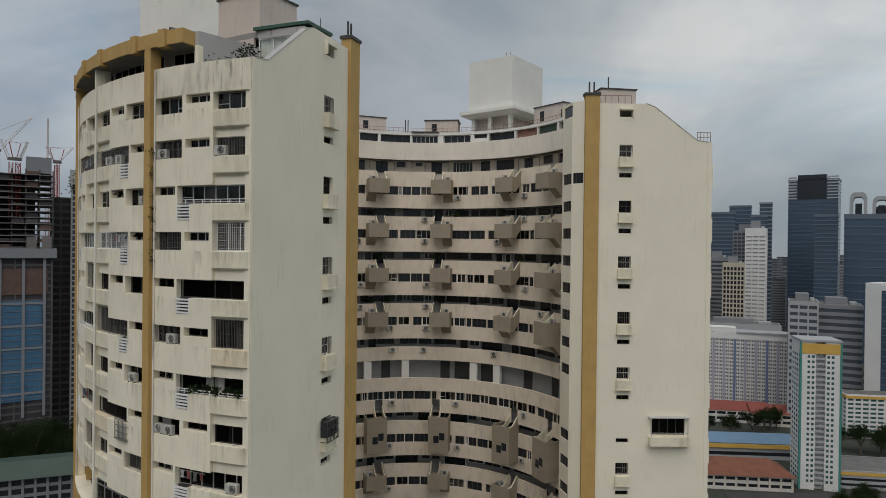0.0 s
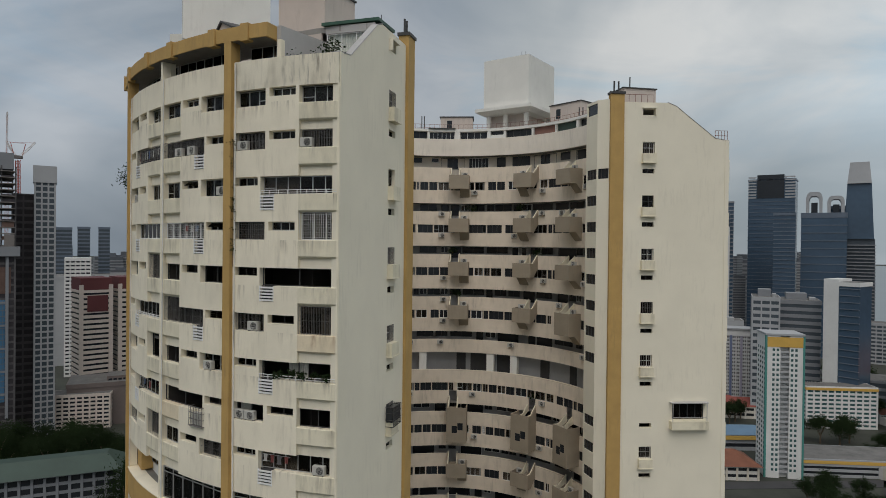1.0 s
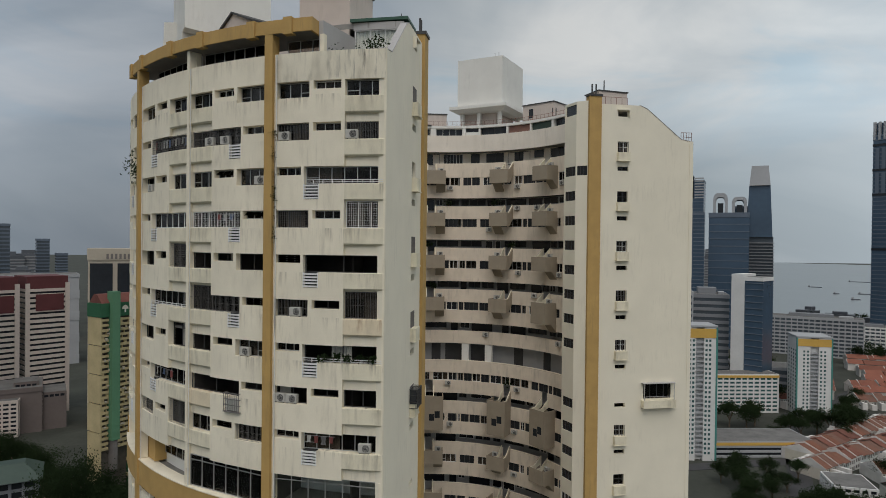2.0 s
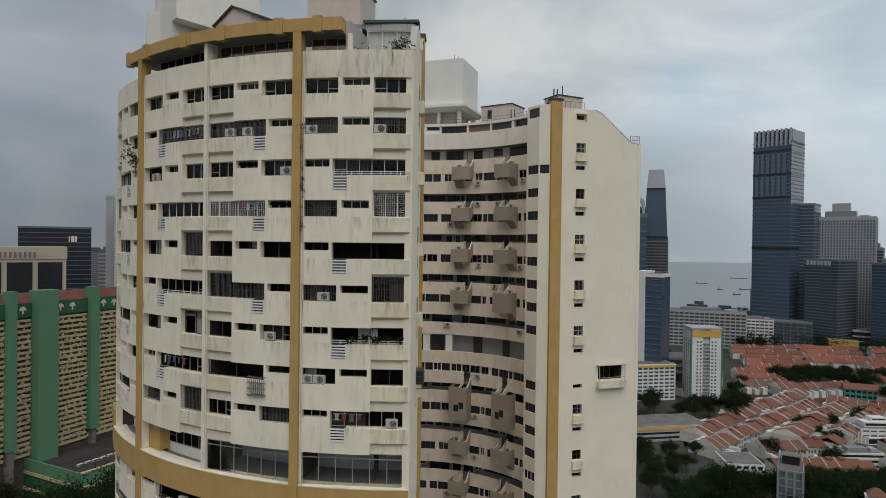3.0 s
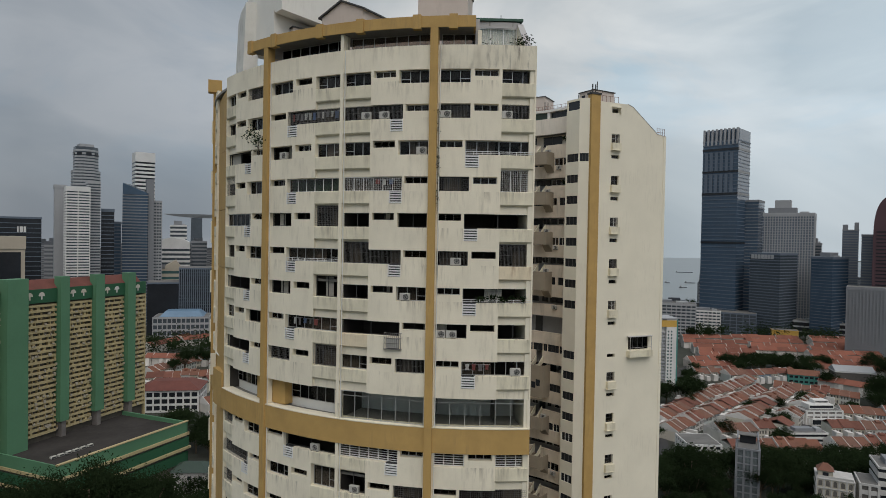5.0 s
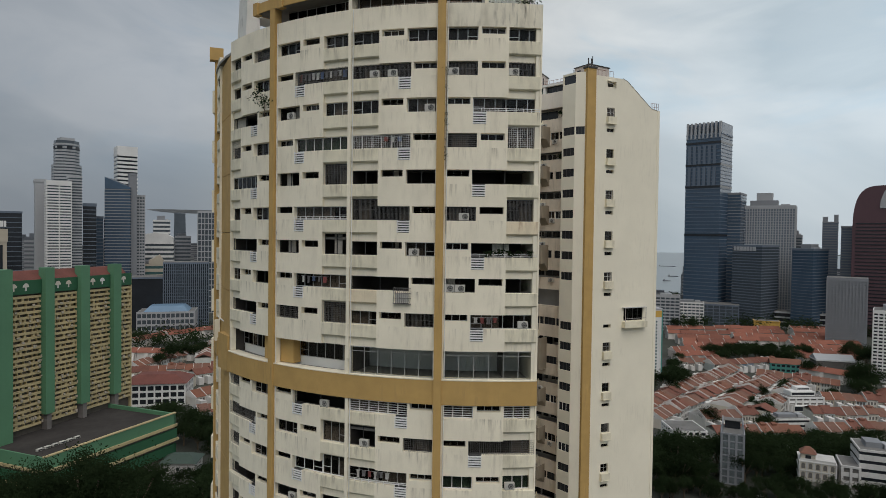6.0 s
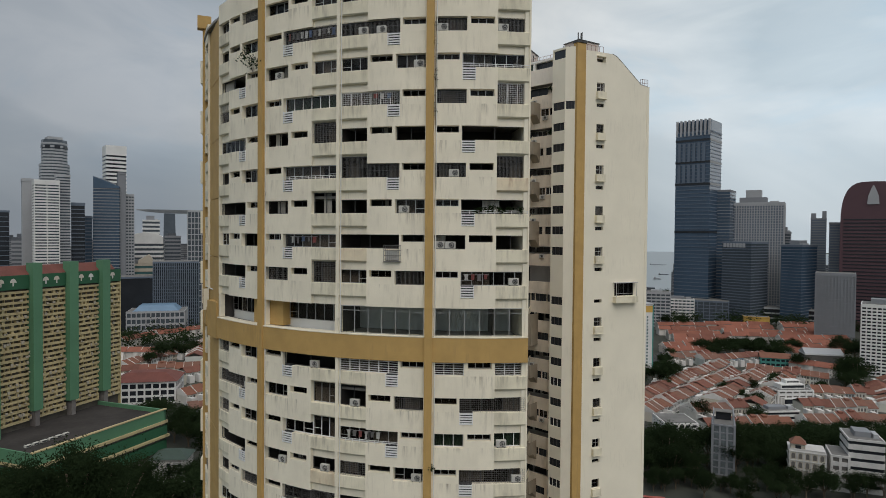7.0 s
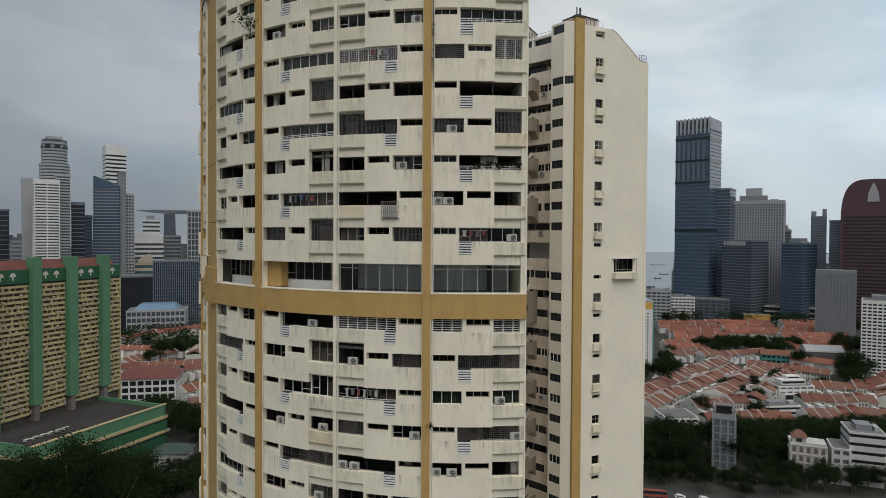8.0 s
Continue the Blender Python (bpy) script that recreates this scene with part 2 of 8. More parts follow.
CREAM_BOX = material("cream_box_paint", (0.78, 0.725, 0.56), 0.85, vary=0.14, scale=0.8, bump=0.10, streak=0.45, streak_colour=(0.16, 0.13, 0.09), grime=0.40, drip=0.85)
RUSTY = material("rust_stained_paint", (0.76, 0.66, 0.48), 0.85, vary=0.14, scale=0.8, bump=0.1, streak=0.95, streak_colour=(0.30, 0.13, 0.04), grime=0.4, drip=0.8)
STAINED = material("rain_blackened_paint", (0.80, 0.745, 0.60), 0.85, vary=0.14, scale=0.6, bump=0.12, streak=1.0, streak_colour=(0.17, 0.155, 0.12), grime=0.5, drip=0.5)
PALE_ROOM = material("pale_room_paint", (0.72, 0.74, 0.72), 0.9, vary=0.1)
# grey of the court wall: the shade of the deep galleries is in it
COURT_SHADE = material("shaded_court_wall_paint", (0.36, 0.36, 0.355), 0.85, vary=0.12, scale=0.5)
GREY_RENDER = material("grey_render", (0.44, 0.43, 0.42), 0.85, vary=0.10, scale=0.5, streak=0.2)
GREEN_CURTAIN = material("green_curtain", (0.20, 0.36, 0.27), 0.9, vary=0.3, scale=5)
BAR_METAL = material("grille_metal", (0.20, 0.19, 0.18), 0.6, 0.2, vary=0.15)
RAIL_RED = material("rail_primer", (0.25, 0.13, 0.10), 0.7, vary=0.2)
AC_WHITE = material("unit_enamel", (0.50, 0.49, 0.45), 0.5, vary=0.12, scale=2, streak=0.3)
TERRACOTTA = material("terracotta", (0.215, 0.084, 0.048), 0.85, vary=0.35, scale=0.25, fine=1.6, rand=0.5, other=(0.135, 0.072, 0.052))
LIME = material("lime_wash", (0.66, 0.65, 0.63), 0.85, vary=0.22, scale=0.2, fine=2.0, rand=0.4, other=(0.52, 0.47, 0.38))
GROUND = material("ground_mix", (0.040, 0.044, 0.034), 0.95, vary=0.5, scale=0.03, fine=0.3)
SEA = material("sea_water", (0.12, 0.14, 0.15), 0.30, vary=0.1, scale=0.005, fine=0.02)
GREEN_PAINT = material("green_paint", (0.088, 0.215, 0.118), 0.7, vary=0.12, scale=0.06, fine=0.8)
DARK_GREEN = material("dark_green_paint", (0.02, 0.10, 0.045), 0.7, vary=0.12, scale=0.06, fine=0.8)
OLD_YELLOW = material("old_yellow_paint", (0.47, 0.385, 0.21), 0.85, vary=0.2, scale=0.15, fine=1.5)
# blue glass, with the bluish haze over the far towers mixed into its colour
HAZE_BLUE_GLASS = material("hazed_blue_curtain_wall", (0.056, 0.092, 0.138), 0.22, vary=0.25, scale=0.02, fine=0.2)
GREY_GLASS = material("grey_curtain_wall", (0.07, 0.085, 0.10), 0.25, vary=0.25, scale=0.02, fine=0.2)
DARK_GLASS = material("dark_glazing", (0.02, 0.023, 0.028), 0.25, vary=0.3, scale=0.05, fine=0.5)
GREY_CLAD = material("grey_cladding", (0.21, 0.22, 0.235), 0.7, vary=0.1, scale=0.03, fine=0.3)
PALE_CLAD = material("pale_cladding", (0.36, 0.37, 0.38), 0.7, vary=0.1, scale=0.03, fine=0.3)
RAW = material("raw_concrete", (0.17, 0.155, 0.145), 0.9, vary=0.25, scale=0.1, fine=1.0)
BRICK_RED = material("brick_red_paint", (0.22, 0.06, 0.045), 0.85, vary=0.15, scale=0.1)
# slate cladding made bluer: part of its blue is painted haze
HAZE_SLATE = material("hazed_slate_cladding", (0.112, 0.143, 0.185), 0.55, vary=0.12, scale=0.03, fine=0.3)
BEIGE_CLAD = material("beige_cladding", (0.44, 0.39, 0.31), 0.8, vary=0.12, scale=0.05, fine=0.5)
MAROON = material("maroon_cladding", (0.085, 0.042, 0.05), 0.5, vary=0.15, scale=0.03, fine=0.3)
LILAC = material("lilac_render", (0.40, 0.38, 0.46), 0.8, vary=0.1, scale=0.05, fine=0.5)
STRIPE_BLUE = material("blue_render", (0.17, 0.21, 0.34), 0.8, vary=0.1, scale=0.05, fine=0.5)
OCHRE_TOWN = material("ochre_render", (0.58, 0.36, 0.08), 0.8, vary=0.12, scale=0.1, fine=0.6)
TEAL_PAINT = material("teal_paint", (0.06, 0.24, 0.21), 0.7, vary=0.12, scale=0.1, fine=0.6)
PALE_GLASS = material("pale_grey_glazing", (0.13, 0.15, 0.155), 0.25, vary=0.45, scale=0.25, fine=1.2)
AGED_CREAM = material("aged_cream_render", (0.47, 0.43, 0.35), 0.85, vary=0.2, scale=0.2, fine=1.2, streak=0.3)
AGED_WHITE = material("aged_white_render", (0.50, 0.49, 0.47), 0.85, vary=0.18, scale=0.2, fine=1.2, streak=0.35)
TEAL_GLASS = material("teal_glazing", (0.05, 0.11, 0.11), 0.25, vary=0.25, scale=0.1, fine=0.6)
BLUE_ROOF = material("blue_sheet", (0.13, 0.22, 0.32), 0.5, vary=0.15, scale=0.1, fine=0.6)
GREEN_SHEET = material("faded_green_sheet", (0.036, 0.060, 0.047), 0.6, vary=0.2, scale=0.1, fine=0.6)
CREAM_TOWN = material("cream_render", (0.62, 0.57, 0.46), 0.85, vary=0.15, scale=0.2, fine=1.2, rand=0.4, other=(0.45, 0.50, 0.50))
TERRACOTTA_DARK = material("old_terracotta", (0.155, 0.06, 0.04), 0.85, vary=0.35, scale=0.25, fine=1.6, rand=0.5)
# recesses of the green slab and podium: their shade is put into this colour
RECESS_SHADE = material("deep_shade_render", (0.09, 0.08, 0.065), 0.9, vary=0.3, scale=0.3, fine=1.0)
DARK_NET = material("dark_netting", (0.05, 0.045, 0.05), 0.9, vary=0.4, scale=0.08, fine=0.6)
RUST_NET = material("rust_netting", (0.12, 0.075, 0.06), 0.9, vary=0.4, scale=0.1, fine=0.8)
SITE_BLUE = material("blue_sheeting", (0.05, 0.15, 0.26), 0.5, vary=0.25, scale=0.05, fine=0.4)
CRANE_RED = material("crane_red", (0.33, 0.07, 0.05), 0.6, vary=0.1)
CRANE_WHITE = material("crane_white", (0.55, 0.52, 0.50), 0.6, vary=0.1)
SHUTTER = material("old_shutters", (0.13, 0.12, 0.11), 0.8, vary=0.3, scale=0.4, fine=1.5, rand=0.5)
FLAT_ROOF = material("weathered_flat_roof", (0.150, 0.147, 0.140), 0.95, vary=0.35, scale=0.15, fine=0.8)
FAR_TILES = material("weathered_tiles", (0.20, 0.072, 0.045), 0.85, vary=0.42, scale=0.12, fine=0.9, rand=0.9, island=True)
FAR_LIME = material("far_lime_wash", (0.58, 0.55, 0.51), 0.85, vary=0.35, scale=0.15, fine=1.0, rand=0.9, island=True)
FAR_BODY = material("far_grey_glazing", (0.10, 0.11, 0.125), 0.5, vary=0.3, scale=0.01, fine=0.1, rand=0.8, island=True)
FAR_BANDS = material("far_pale_floors", (0.27, 0.28, 0.29), 0.8, vary=0.25, scale=0.01, fine=0.1)
THEATRE = material("brown_render", (0.155, 0.128, 0.118), 0.9, vary=0.15, scale=0.05, fine=0.5, streak=0.2)
MAROON_PAINT = material("maroon_paint", (0.115, 0.032, 0.034), 0.8, vary=0.15, scale=0.1)
OLD_TILE = material("dark_red_tiles", (0.150, 0.052, 0.040), 0.85, vary=0.25, scale=0.15, fine=1.2)
PARTY_WHITE = material("party_wall_wash", (0.62, 0.60, 0.57), 0.85, vary=0.25, scale=0.2, fine=1.4, rand=0.5)
PASTEL_BLUE = material("pastel_blue_wash", (0.30, 0.38, 0.46), 0.85, vary=0.2, scale=0.2, fine=1.2, rand=0.4)
DECK = material("bitumen_deck", (0.046, 0.042, 0.040), 0.95, vary=0.35, scale=0.08, fine=0.5, spec=0.2)
ASPHALT = material("asphalt", (0.05, 0.05, 0.052), 0.9, vary=0.2, scale=0.1)


# ---- mesh helpers ----
def mesh_from(name, bm, mat):
    me = bpy.data.meshes.new(name)
    bmesh.ops.recalc_face_normals(bm, faces=bm.faces)
    bm.to_mesh(me)
    bm.free()
    me.materials.append(mat)
    return me


def part(name, bm, mat, parent=None, label=""):
    ob = new(name, mesh_from(name, bm, mat))
    if parent:
        ob.parent = parent
    if label:
        ob["label"] = label
    return ob


def thing(name, m, label, category, group="", kind=""):
    ob = new(name)
    ob.matrix_world = m
    ob.empty_display_size = 0.5
    return tagged(ob, label, category, group, kind)


def hexa(bm, c):
    """A block from eight corners: four below, four above, in turn."""
    v = [bm.verts.new(p) for p in c]
    for f in ((3, 2, 1, 0), (4, 5, 6, 7), (0, 1, 5, 4), (1, 2, 6, 5), (2, 3, 7, 6), (3, 0, 4, 7)):
        bm.faces.new([v[i] for i in f])


def box(bm, x0, x1, y0, y1, z0, z1):
    hexa(bm, [(x0, y0, z0), (x1, y0, z0), (x1, y1, z0), (x0, y1, z0), (x0, y0, z1), (x1, y0, z1), (x1, y1, z1), (x0, y1, z1)])


def polar(a, r, z):
    return (r * math.cos(radians(a)), r * math.sin(radians(a)), z)


def arc(bm, a0, a1, r0, r1, z0, z1, step=2.6):
    """A curved block round the z axis."""
    n = max(1, math.ceil(abs(a1 - a0) / step))
    rings = []
    for i in range(n + 1):
        a = a0 + (a1 - a0) * i / n
        rings.append([bm.verts.new(polar(a, r, z)) for r, z in ((r0, z0), (r1, z0), (r1, z1), (r0, z1))])
    for p, q in zip(rings, rings[1:]):
        for i in range(4):
            j = (i + 1) % 4
            bm.faces.new((p[i], p[j], q[j], q[i]))
    bm.faces.new(rings[0])
    bm.faces.new(rings[-1][::-1])


def slab_box(bm, a, r, z, dt, dr, dz, shift=0.0):
    """A straight block at angle a: dt along the wall, from radius r outwards dr, from z up dz."""
    u = Vector(polar(a, 1, 0))
    t = Vector((-u.y, u.x, 0))
    o = u * r + t * shift + Vector((0, 0, z))
    c = [o - t * dt / 2, o + t * dt / 2, o + t * dt / 2 + u * dr, o - t * dt / 2 + u * dr]
    hexa(bm, c + [p + Vector((0, 0, dz)) for p in c])


def rod(bm, p, q, r, n=6):
    p, q = Vector(p), Vector(q)
    d = (q - p).normalized()
    s = d.orthogonal().normalized()
    t = d.cross(s)
    a = [bm.verts.new(p + (s * math.cos(2 * math.pi * i / n) + t * math.sin(2 * math.pi * i / n)) * r) for i in range(n)]
    b = [bm.verts.new(q + (s * math.cos(2 * math.pi * i / n) + t * math.sin(2 * math.pi * i / n)) * r) for i in range(n)]
    for i in range(n):
        j = (i + 1) % n
        bm.faces.new((a[i], a[j], b[j], b[i]))
    bm.faces.new(a[::-1])
    bm.faces.new(b)


# ---- the tower ----
TX, TY, RO, RI = -2.94, 67.86, 31.3, 18.0
COLS = [-105.9, -120.85, -135.4, -150.9, -165.6, -190.0]   # edges of the outer bays, from the near end wall on
TOPS = {1: 139.15, 2: 136.4, 3: 133.5, 4: 130.6, 5: 127.65, 6: 124.65, 7: 121.7, 8: 118.8, 9: 115.85}
for k in range(11, 27):
    TOPS[k] = 108.45 - (k - 11) * 2.94
ROWS_OUT = sorted(TOPS)
ITOPS = {0: 141.4}
for k in range(1, 9):
    ITOPS[k] = 137.8 - (k - 1) * 2.94
for k in range(10, 33):
    ITOPS[k] = 110.1 - (k - 10) * 2.92
BASE = 12.0
BEND = -176.8    # where the ochre side panel ends and the last bay begins
TH = 0.55    # depth of the window reveals
tower = thing("apartment_tower", pose(TX, TY, 0), "tall horseshoe-shaped cream apartment tower with ochre columns and stained walls", "building")
rnd = random.Random(5)


def window(parent, a0, a1, r, z0, z1, panes=3, style="g", face=1, name="window"):
    """A framed window on the chord between two angles. face: 1 looks out, -1 looks into the court.
    style: g glass, d dark opening, c curtained, w white frame, t green curtain, b bars, m mesh, M white mesh, l glass slats, a open flaps."""
    mid, w = (a0 + a1) / 2, 2 * r * math.sin(radians(abs(a1 - a0) / 2))
    h, f = z1 - z0, 0.055
    panes = min(panes, 2) if style == "d" else panes
    metal = WHITE_METAL if style in "wWMtKj" else (ALU if style in "gclas" else DARK)
    bm = bmesh.new()
    for z in (z0, z1 - f):
        slab_box(bm, mid, r, z, w, 0.07, f)
    for i in range(panes + 1):
        slab_box(bm, mid, r, z0 + f, f, 0.07, h - 2 * f, shift=-w / 2 + f / 2 + (w - f) * i / panes)
    if style in "gcw" and h > 0.9 and panes > 2:
        slab_box(bm, mid, r + 0.01, z0 + h * 0.35, w / panes, 0.05, 0.04, shift=(w - w / panes) / 2 * rnd.choice((-1, 1)))
    if style == "s":
        slab_box(bm, mid, r, z1 - 0.42, w, 0.06, 0.05)
    win = part(name, bm, metal, parent)
    if style == "j":
        bm = bmesh.new()
        k = max(4, int(h / 0.17))
        for i in range(1, k):
            slab_box(bm, mid, r + face * 0.09, z0 + h * i / k, w - 0.06, 0.05, 0.045)
        for i in range(panes + 1):
            slab_box(bm, mid, r + face * 0.10, z0, 0.07, 0.06, h, shift=-w / 2 + 0.035 + (w - 0.07) * i / panes)
        part("shutter", bm, WHITE_METAL, win, "white slatted shutter")
    if style not in "dla":
        bm = bmesh.new()
        slab_box(bm, mid, r + 0.03, z0 + f, w - 2 * f, 0.008, h - 2 * f)
        p = part("pane", bm, DARK_GLASS if style in "kK" else (CLEAR if style in "sW" else GLASS), win)
        p.visible_shadow = False
    if style in "la":
        n = 4 if style == "l" else panes
        for i in range(n):
            bm = bmesh.new()
            u = Vector(polar(mid, 1, 0))
            t = Vector((-u.y, u.x, 0))
            if style == "l":
                zz, lo, hi, out = z0 + h * (i + 0.85) / n, -w / 2 + f, w / 2 - f, 0.09
                dz = -h / n * 0.8
            else:
                zz, lo, hi, out = z1 - f, -w / 2 + w * i / n + f, -w / 2 + w * (i + 1) / n - f, rnd.choice((0.04, 0.3, 0.36))
                dz = -math.sqrt(max(0.04, (h - 2 * f) ** 2 - out ** 2))
            o = u * (r + 0.05)
            c = [o + t * lo + Vector((0, 0, zz)), o + t * hi + Vector((0, 0, zz)), o + t * hi + u * out + Vector((0, 0, zz + dz)), o + t * lo + u * out + Vector((0, 0, zz + dz))]
            hexa(bm, [p + u * 0.012 for p in c] + c)
            p = part("flap", bm, GLASS, win)
            p.visible_shadow = False
    if style in "cwtWj":
        k = 16
        cover = w * (1.0 if style in "tW" else rnd.choice((0.45, 0.7, 1.0)))
        bm = bmesh.new()
        o = (-w / 2) if rnd.random() < 0.5 else (w / 2 - cover)
        pleats(bm, mid, r - face * (0.14 if style == "W" else 0.20), z0, h, o, cover, 2 * k)
        part("curtain", bm, GREEN_CURTAIN if style == "t" else (WHITE if style == "W" else CURTAIN), win)
    if style == "d" and rnd.random() < 0.4:
        bm = bmesh.new()
        cover = w * rnd.uniform(0.12, 0.35)
        o = rnd.uniform(-w / 2, w / 2 - cover)
        pleats(bm, mid, r - face * 0.25, z0, h, o, cover, 14)
        part("curtain", bm, CURTAIN, win)
    if style in "bmM":
        cover = w * rnd.uniform(0.25, 0.6)
        bm = bmesh.new()
        pleats(bm, mid, r - face * 0.3, z0, h, rnd.uniform(-w / 2, w / 2 - cover), cover, 18)
        part("curtain", bm, CURTAIN, win)
        bm = bmesh.new()
        rr = r + face * 0.34
        n = max(4, int(w / (0.11 if style == "b" else 0.15)))
        for i in range(n + 1):
            slab_box(bm, mid, rr, z0, 0.013, 0.013, h, shift=-w / 2 + w * i / n)
        m = 2 if style == "b" else max(3, int(h / 0.15))
        for i in range(m + 1):
            slab_box(bm, mid, rr - 0.004, z0 + (h - 0.018) * i / m, w, 0.013, 0.013)
        part("grille", bm, WHITE_METAL if style == "M" else BAR_METAL, win)
    return win


def pleats(bm, a, r, z0, h, o, cover, k):
    """One hanging sheet in folds, a little thick, across the chord at angle a."""
    u = Vector(polar(a, 1, 0))
    t = Vector((-u.y, u.x, 0))
    rings = []
    for i in range(k + 1):
        p = u * (r + (0.045 if i % 2 else -0.045)) + t * (o + cover * i / k)
        rings.append([bm.verts.new(p + u * dr + Vector((0, 0, z))) for dr, z in ((0, z0), (0, z0 + h), (-0.012, z0 + h), (-0.012, z0))])
    for p, q in zip(rings, rings[1:]):
        for i in range(4):
            j = (i + 1) % 4
            bm.faces.new((p[i], q[i], q[j], p[j]))
    bm.faces.new(rings[0])
    bm.faces.new(rings[-1][::-1])


def louvre(parent, a0, a1, z0, z1):
    mid, w = (a0 + a1) / 2, 2 * RO * math.sin(radians(abs(a1 - a0) / 2))
    bm = bmesh.new()
    slab_box(bm, mid, RO - 0.08, z0, 0.05, 0.1, z1 - z0, shift=w / 2 - 0.025)
    lv = part("louvre", bm, WHITE_METAL, parent, "white slatted vent")
    bm = bmesh.new()
    slab_box(bm, mid, RO - 0.08, z0, 0.05, 0.1, z1 - z0, shift=0.025 - w / 2)
    part("side_frame", bm, WHITE_METAL, lv)
    # dark plate added behind the slats to blacken the gaps like shade
    bm = bmesh.new()
    slab_box(bm, mid, RO - 0.30, z0 + 0.01, w - 0.02, 0.02, z1 - z0 - 0.02)
    part("backing", bm, DARK, lv)
    n = 5
    for i in range(n):
        bm = bmesh.new()
        slab_box(bm, mid, RO - 0.05, z0 + (z1 - z0) * (i + 0.2) / n, w - 0.1, 0.09, (z1 - z0) / n * 0.5)
        part("slat", bm, WHITE_METAL, lv)


def window_cage(parent, a, z):
    """A rusty cage of bars for a cooling unit."""
    bm = bmesh.new()
    slab_box(bm, a, RO - 0.28, z - 0.05, 1.5, 0.50, 0.045)
    cage = part("unit_cage", bm, BAR_METAL, parent, "grey barred cage under a balcony")
    for i in range(9):
        bm = bmesh.new()
        slab_box(bm, a, RO + 0.16, z, 0.03, 0.03, 1.3, shift=-0.7 + 1.4 * i / 8)
        part("bar", bm, BAR_METAL, cage)
    for k in range(1, 4):
        bm = bmesh.new()
        slab_box(bm, a, RO + 0.125, z + 1.26 * k / 3, 1.44, 0.03, 0.04)
        part("bar", bm, BAR_METAL, cage)
        for sh in (-0.7, 0.7):
            bm = bmesh.new()
            slab_box(bm, a, RO - 0.25, z + 1.26 * k / 3, 0.03, 0.37, 0.04, shift=sh)
            part("bar", bm, BAR_METAL, cage)
    bm = bmesh.new()
    slab_box(bm, a, RO - 0.25, z + 0.06, 1.1, 0.32, 0.8)
    part("cooling_unit", bm, AC_WHITE, cage)


def planter(parent, a0, a1, z1, h, mat):
    """A box under a window, level with the wall face, with a chamfered foot over a recess."""
    bm = bmesh.new()
    lo, hi = min(a0, a1), max(a0, a1)
    n = 3
    rings = []
    for i in range(n + 1):
        a = lo + (hi - lo) * i / n
        rings.append([bm.verts.new(p) for p in (polar(a, RO - 0.5, z1 - h), polar(a, RO - 0.08, z1 - h), polar(a, RO + 0.012, z1 - h + 0.10), polar(a, RO + 0.012, z1 - 0.03), polar(a, RO - 0.02, z1), polar(a, RO - 0.5, z1))])
    for p, q in zip(rings, rings[1:]):
        for i in range(6):
            j = (i + 1) % 6
            bm.faces.new((p[i], p[j], q[j], q[i]))
    bm.faces.new(rings[0])
    bm.faces.new(rings[-1][::-1])
    part("planter_box", bm, mat, parent)


# window styles, row by row: three letters for window, high window, end window; two for high window, balcony; capitals T mark a tall end window
STYLES = {
    0: {1: "gwg", 2: "bgb", 3: "gcR", 4: "mgMT", 5: "ld", 6: "bdbT", 7: "gdR", 8: "ddd", 9: "gc", 11: "jgj", 12: "lm", 13: "tgt", 14: "gm", 15: "ddd", 16: "db", 17: "cgd", 18: "gd"},
    1: {1: "gwg", 2: "gb", 3: "cag", 4: "aM", 5: "ddd", 6: "lbT", 7: "cdd", 8: "dd", 9: "blc", 11: "gj", 12: "mldT", 13: "gc", 14: "gdm", 15: "dd", 16: "gad", 17: "gb", 18: "cdm"},
    2: {1: "gdg", 2: "dm", 3: "dgc", 4: "gt", 5: "ddmT", 6: "dcR", 7: "dddT", 8: "gc", 9: "mdmT", 11: "ad", 12: "glcT", 13: "lwT", 14: "ddd", 15: "db", 16: "cgm", 17: "dd", 18: "gdc"},
}


def style_for(bay, row):
    got = STYLES.get(bay, {}).get(row)
    if got:
        return got
    pick = "".join(rnd.choice("gdcdbgm") for _ in range(2 if is_balcony(bay, row) else 3))
    return pick[:1] + rnd.choice("gdla") + pick[2:] + rnd.choice(("", "T", "")) if len(pick) == 3 else rnd.choice("gdla") + pick[1:]


def bay_cells(bay):
    """The bay's yellow-column edge and its other edge; shares run from the yellow column."""
    a, b = COLS[bay] if bay < 4 else BEND, COLS[bay + 1]
    return (b, a) if bay % 2 == 0 else (a, b)


def is_balcony(bay, row):
    if bay in (0, 3, 4):
        return row in (3, 5, 7, 9) or (row > 10 and row % 2 == 0)
    return row in (2, 4, 6, 8) or (row > 10 and row % 2 == 1)


def edges(bay):
    """The shares at which the openings of a bay begin and end."""
    if bay == 3:
        return dict(w0=0.06, w1=0.40, h0=0.44, h1=0.68, v0=0.70, v1=0.99)
    if bay == 2:
        return dict(w0=0.05, w1=0.385, h0=0.425, h1=0.64, v0=0.69, v1=0.985)
    return dict(w0=0.05, w1=0.36, h0=0.395, h1=0.635, v0=0.665, v1=0.985)


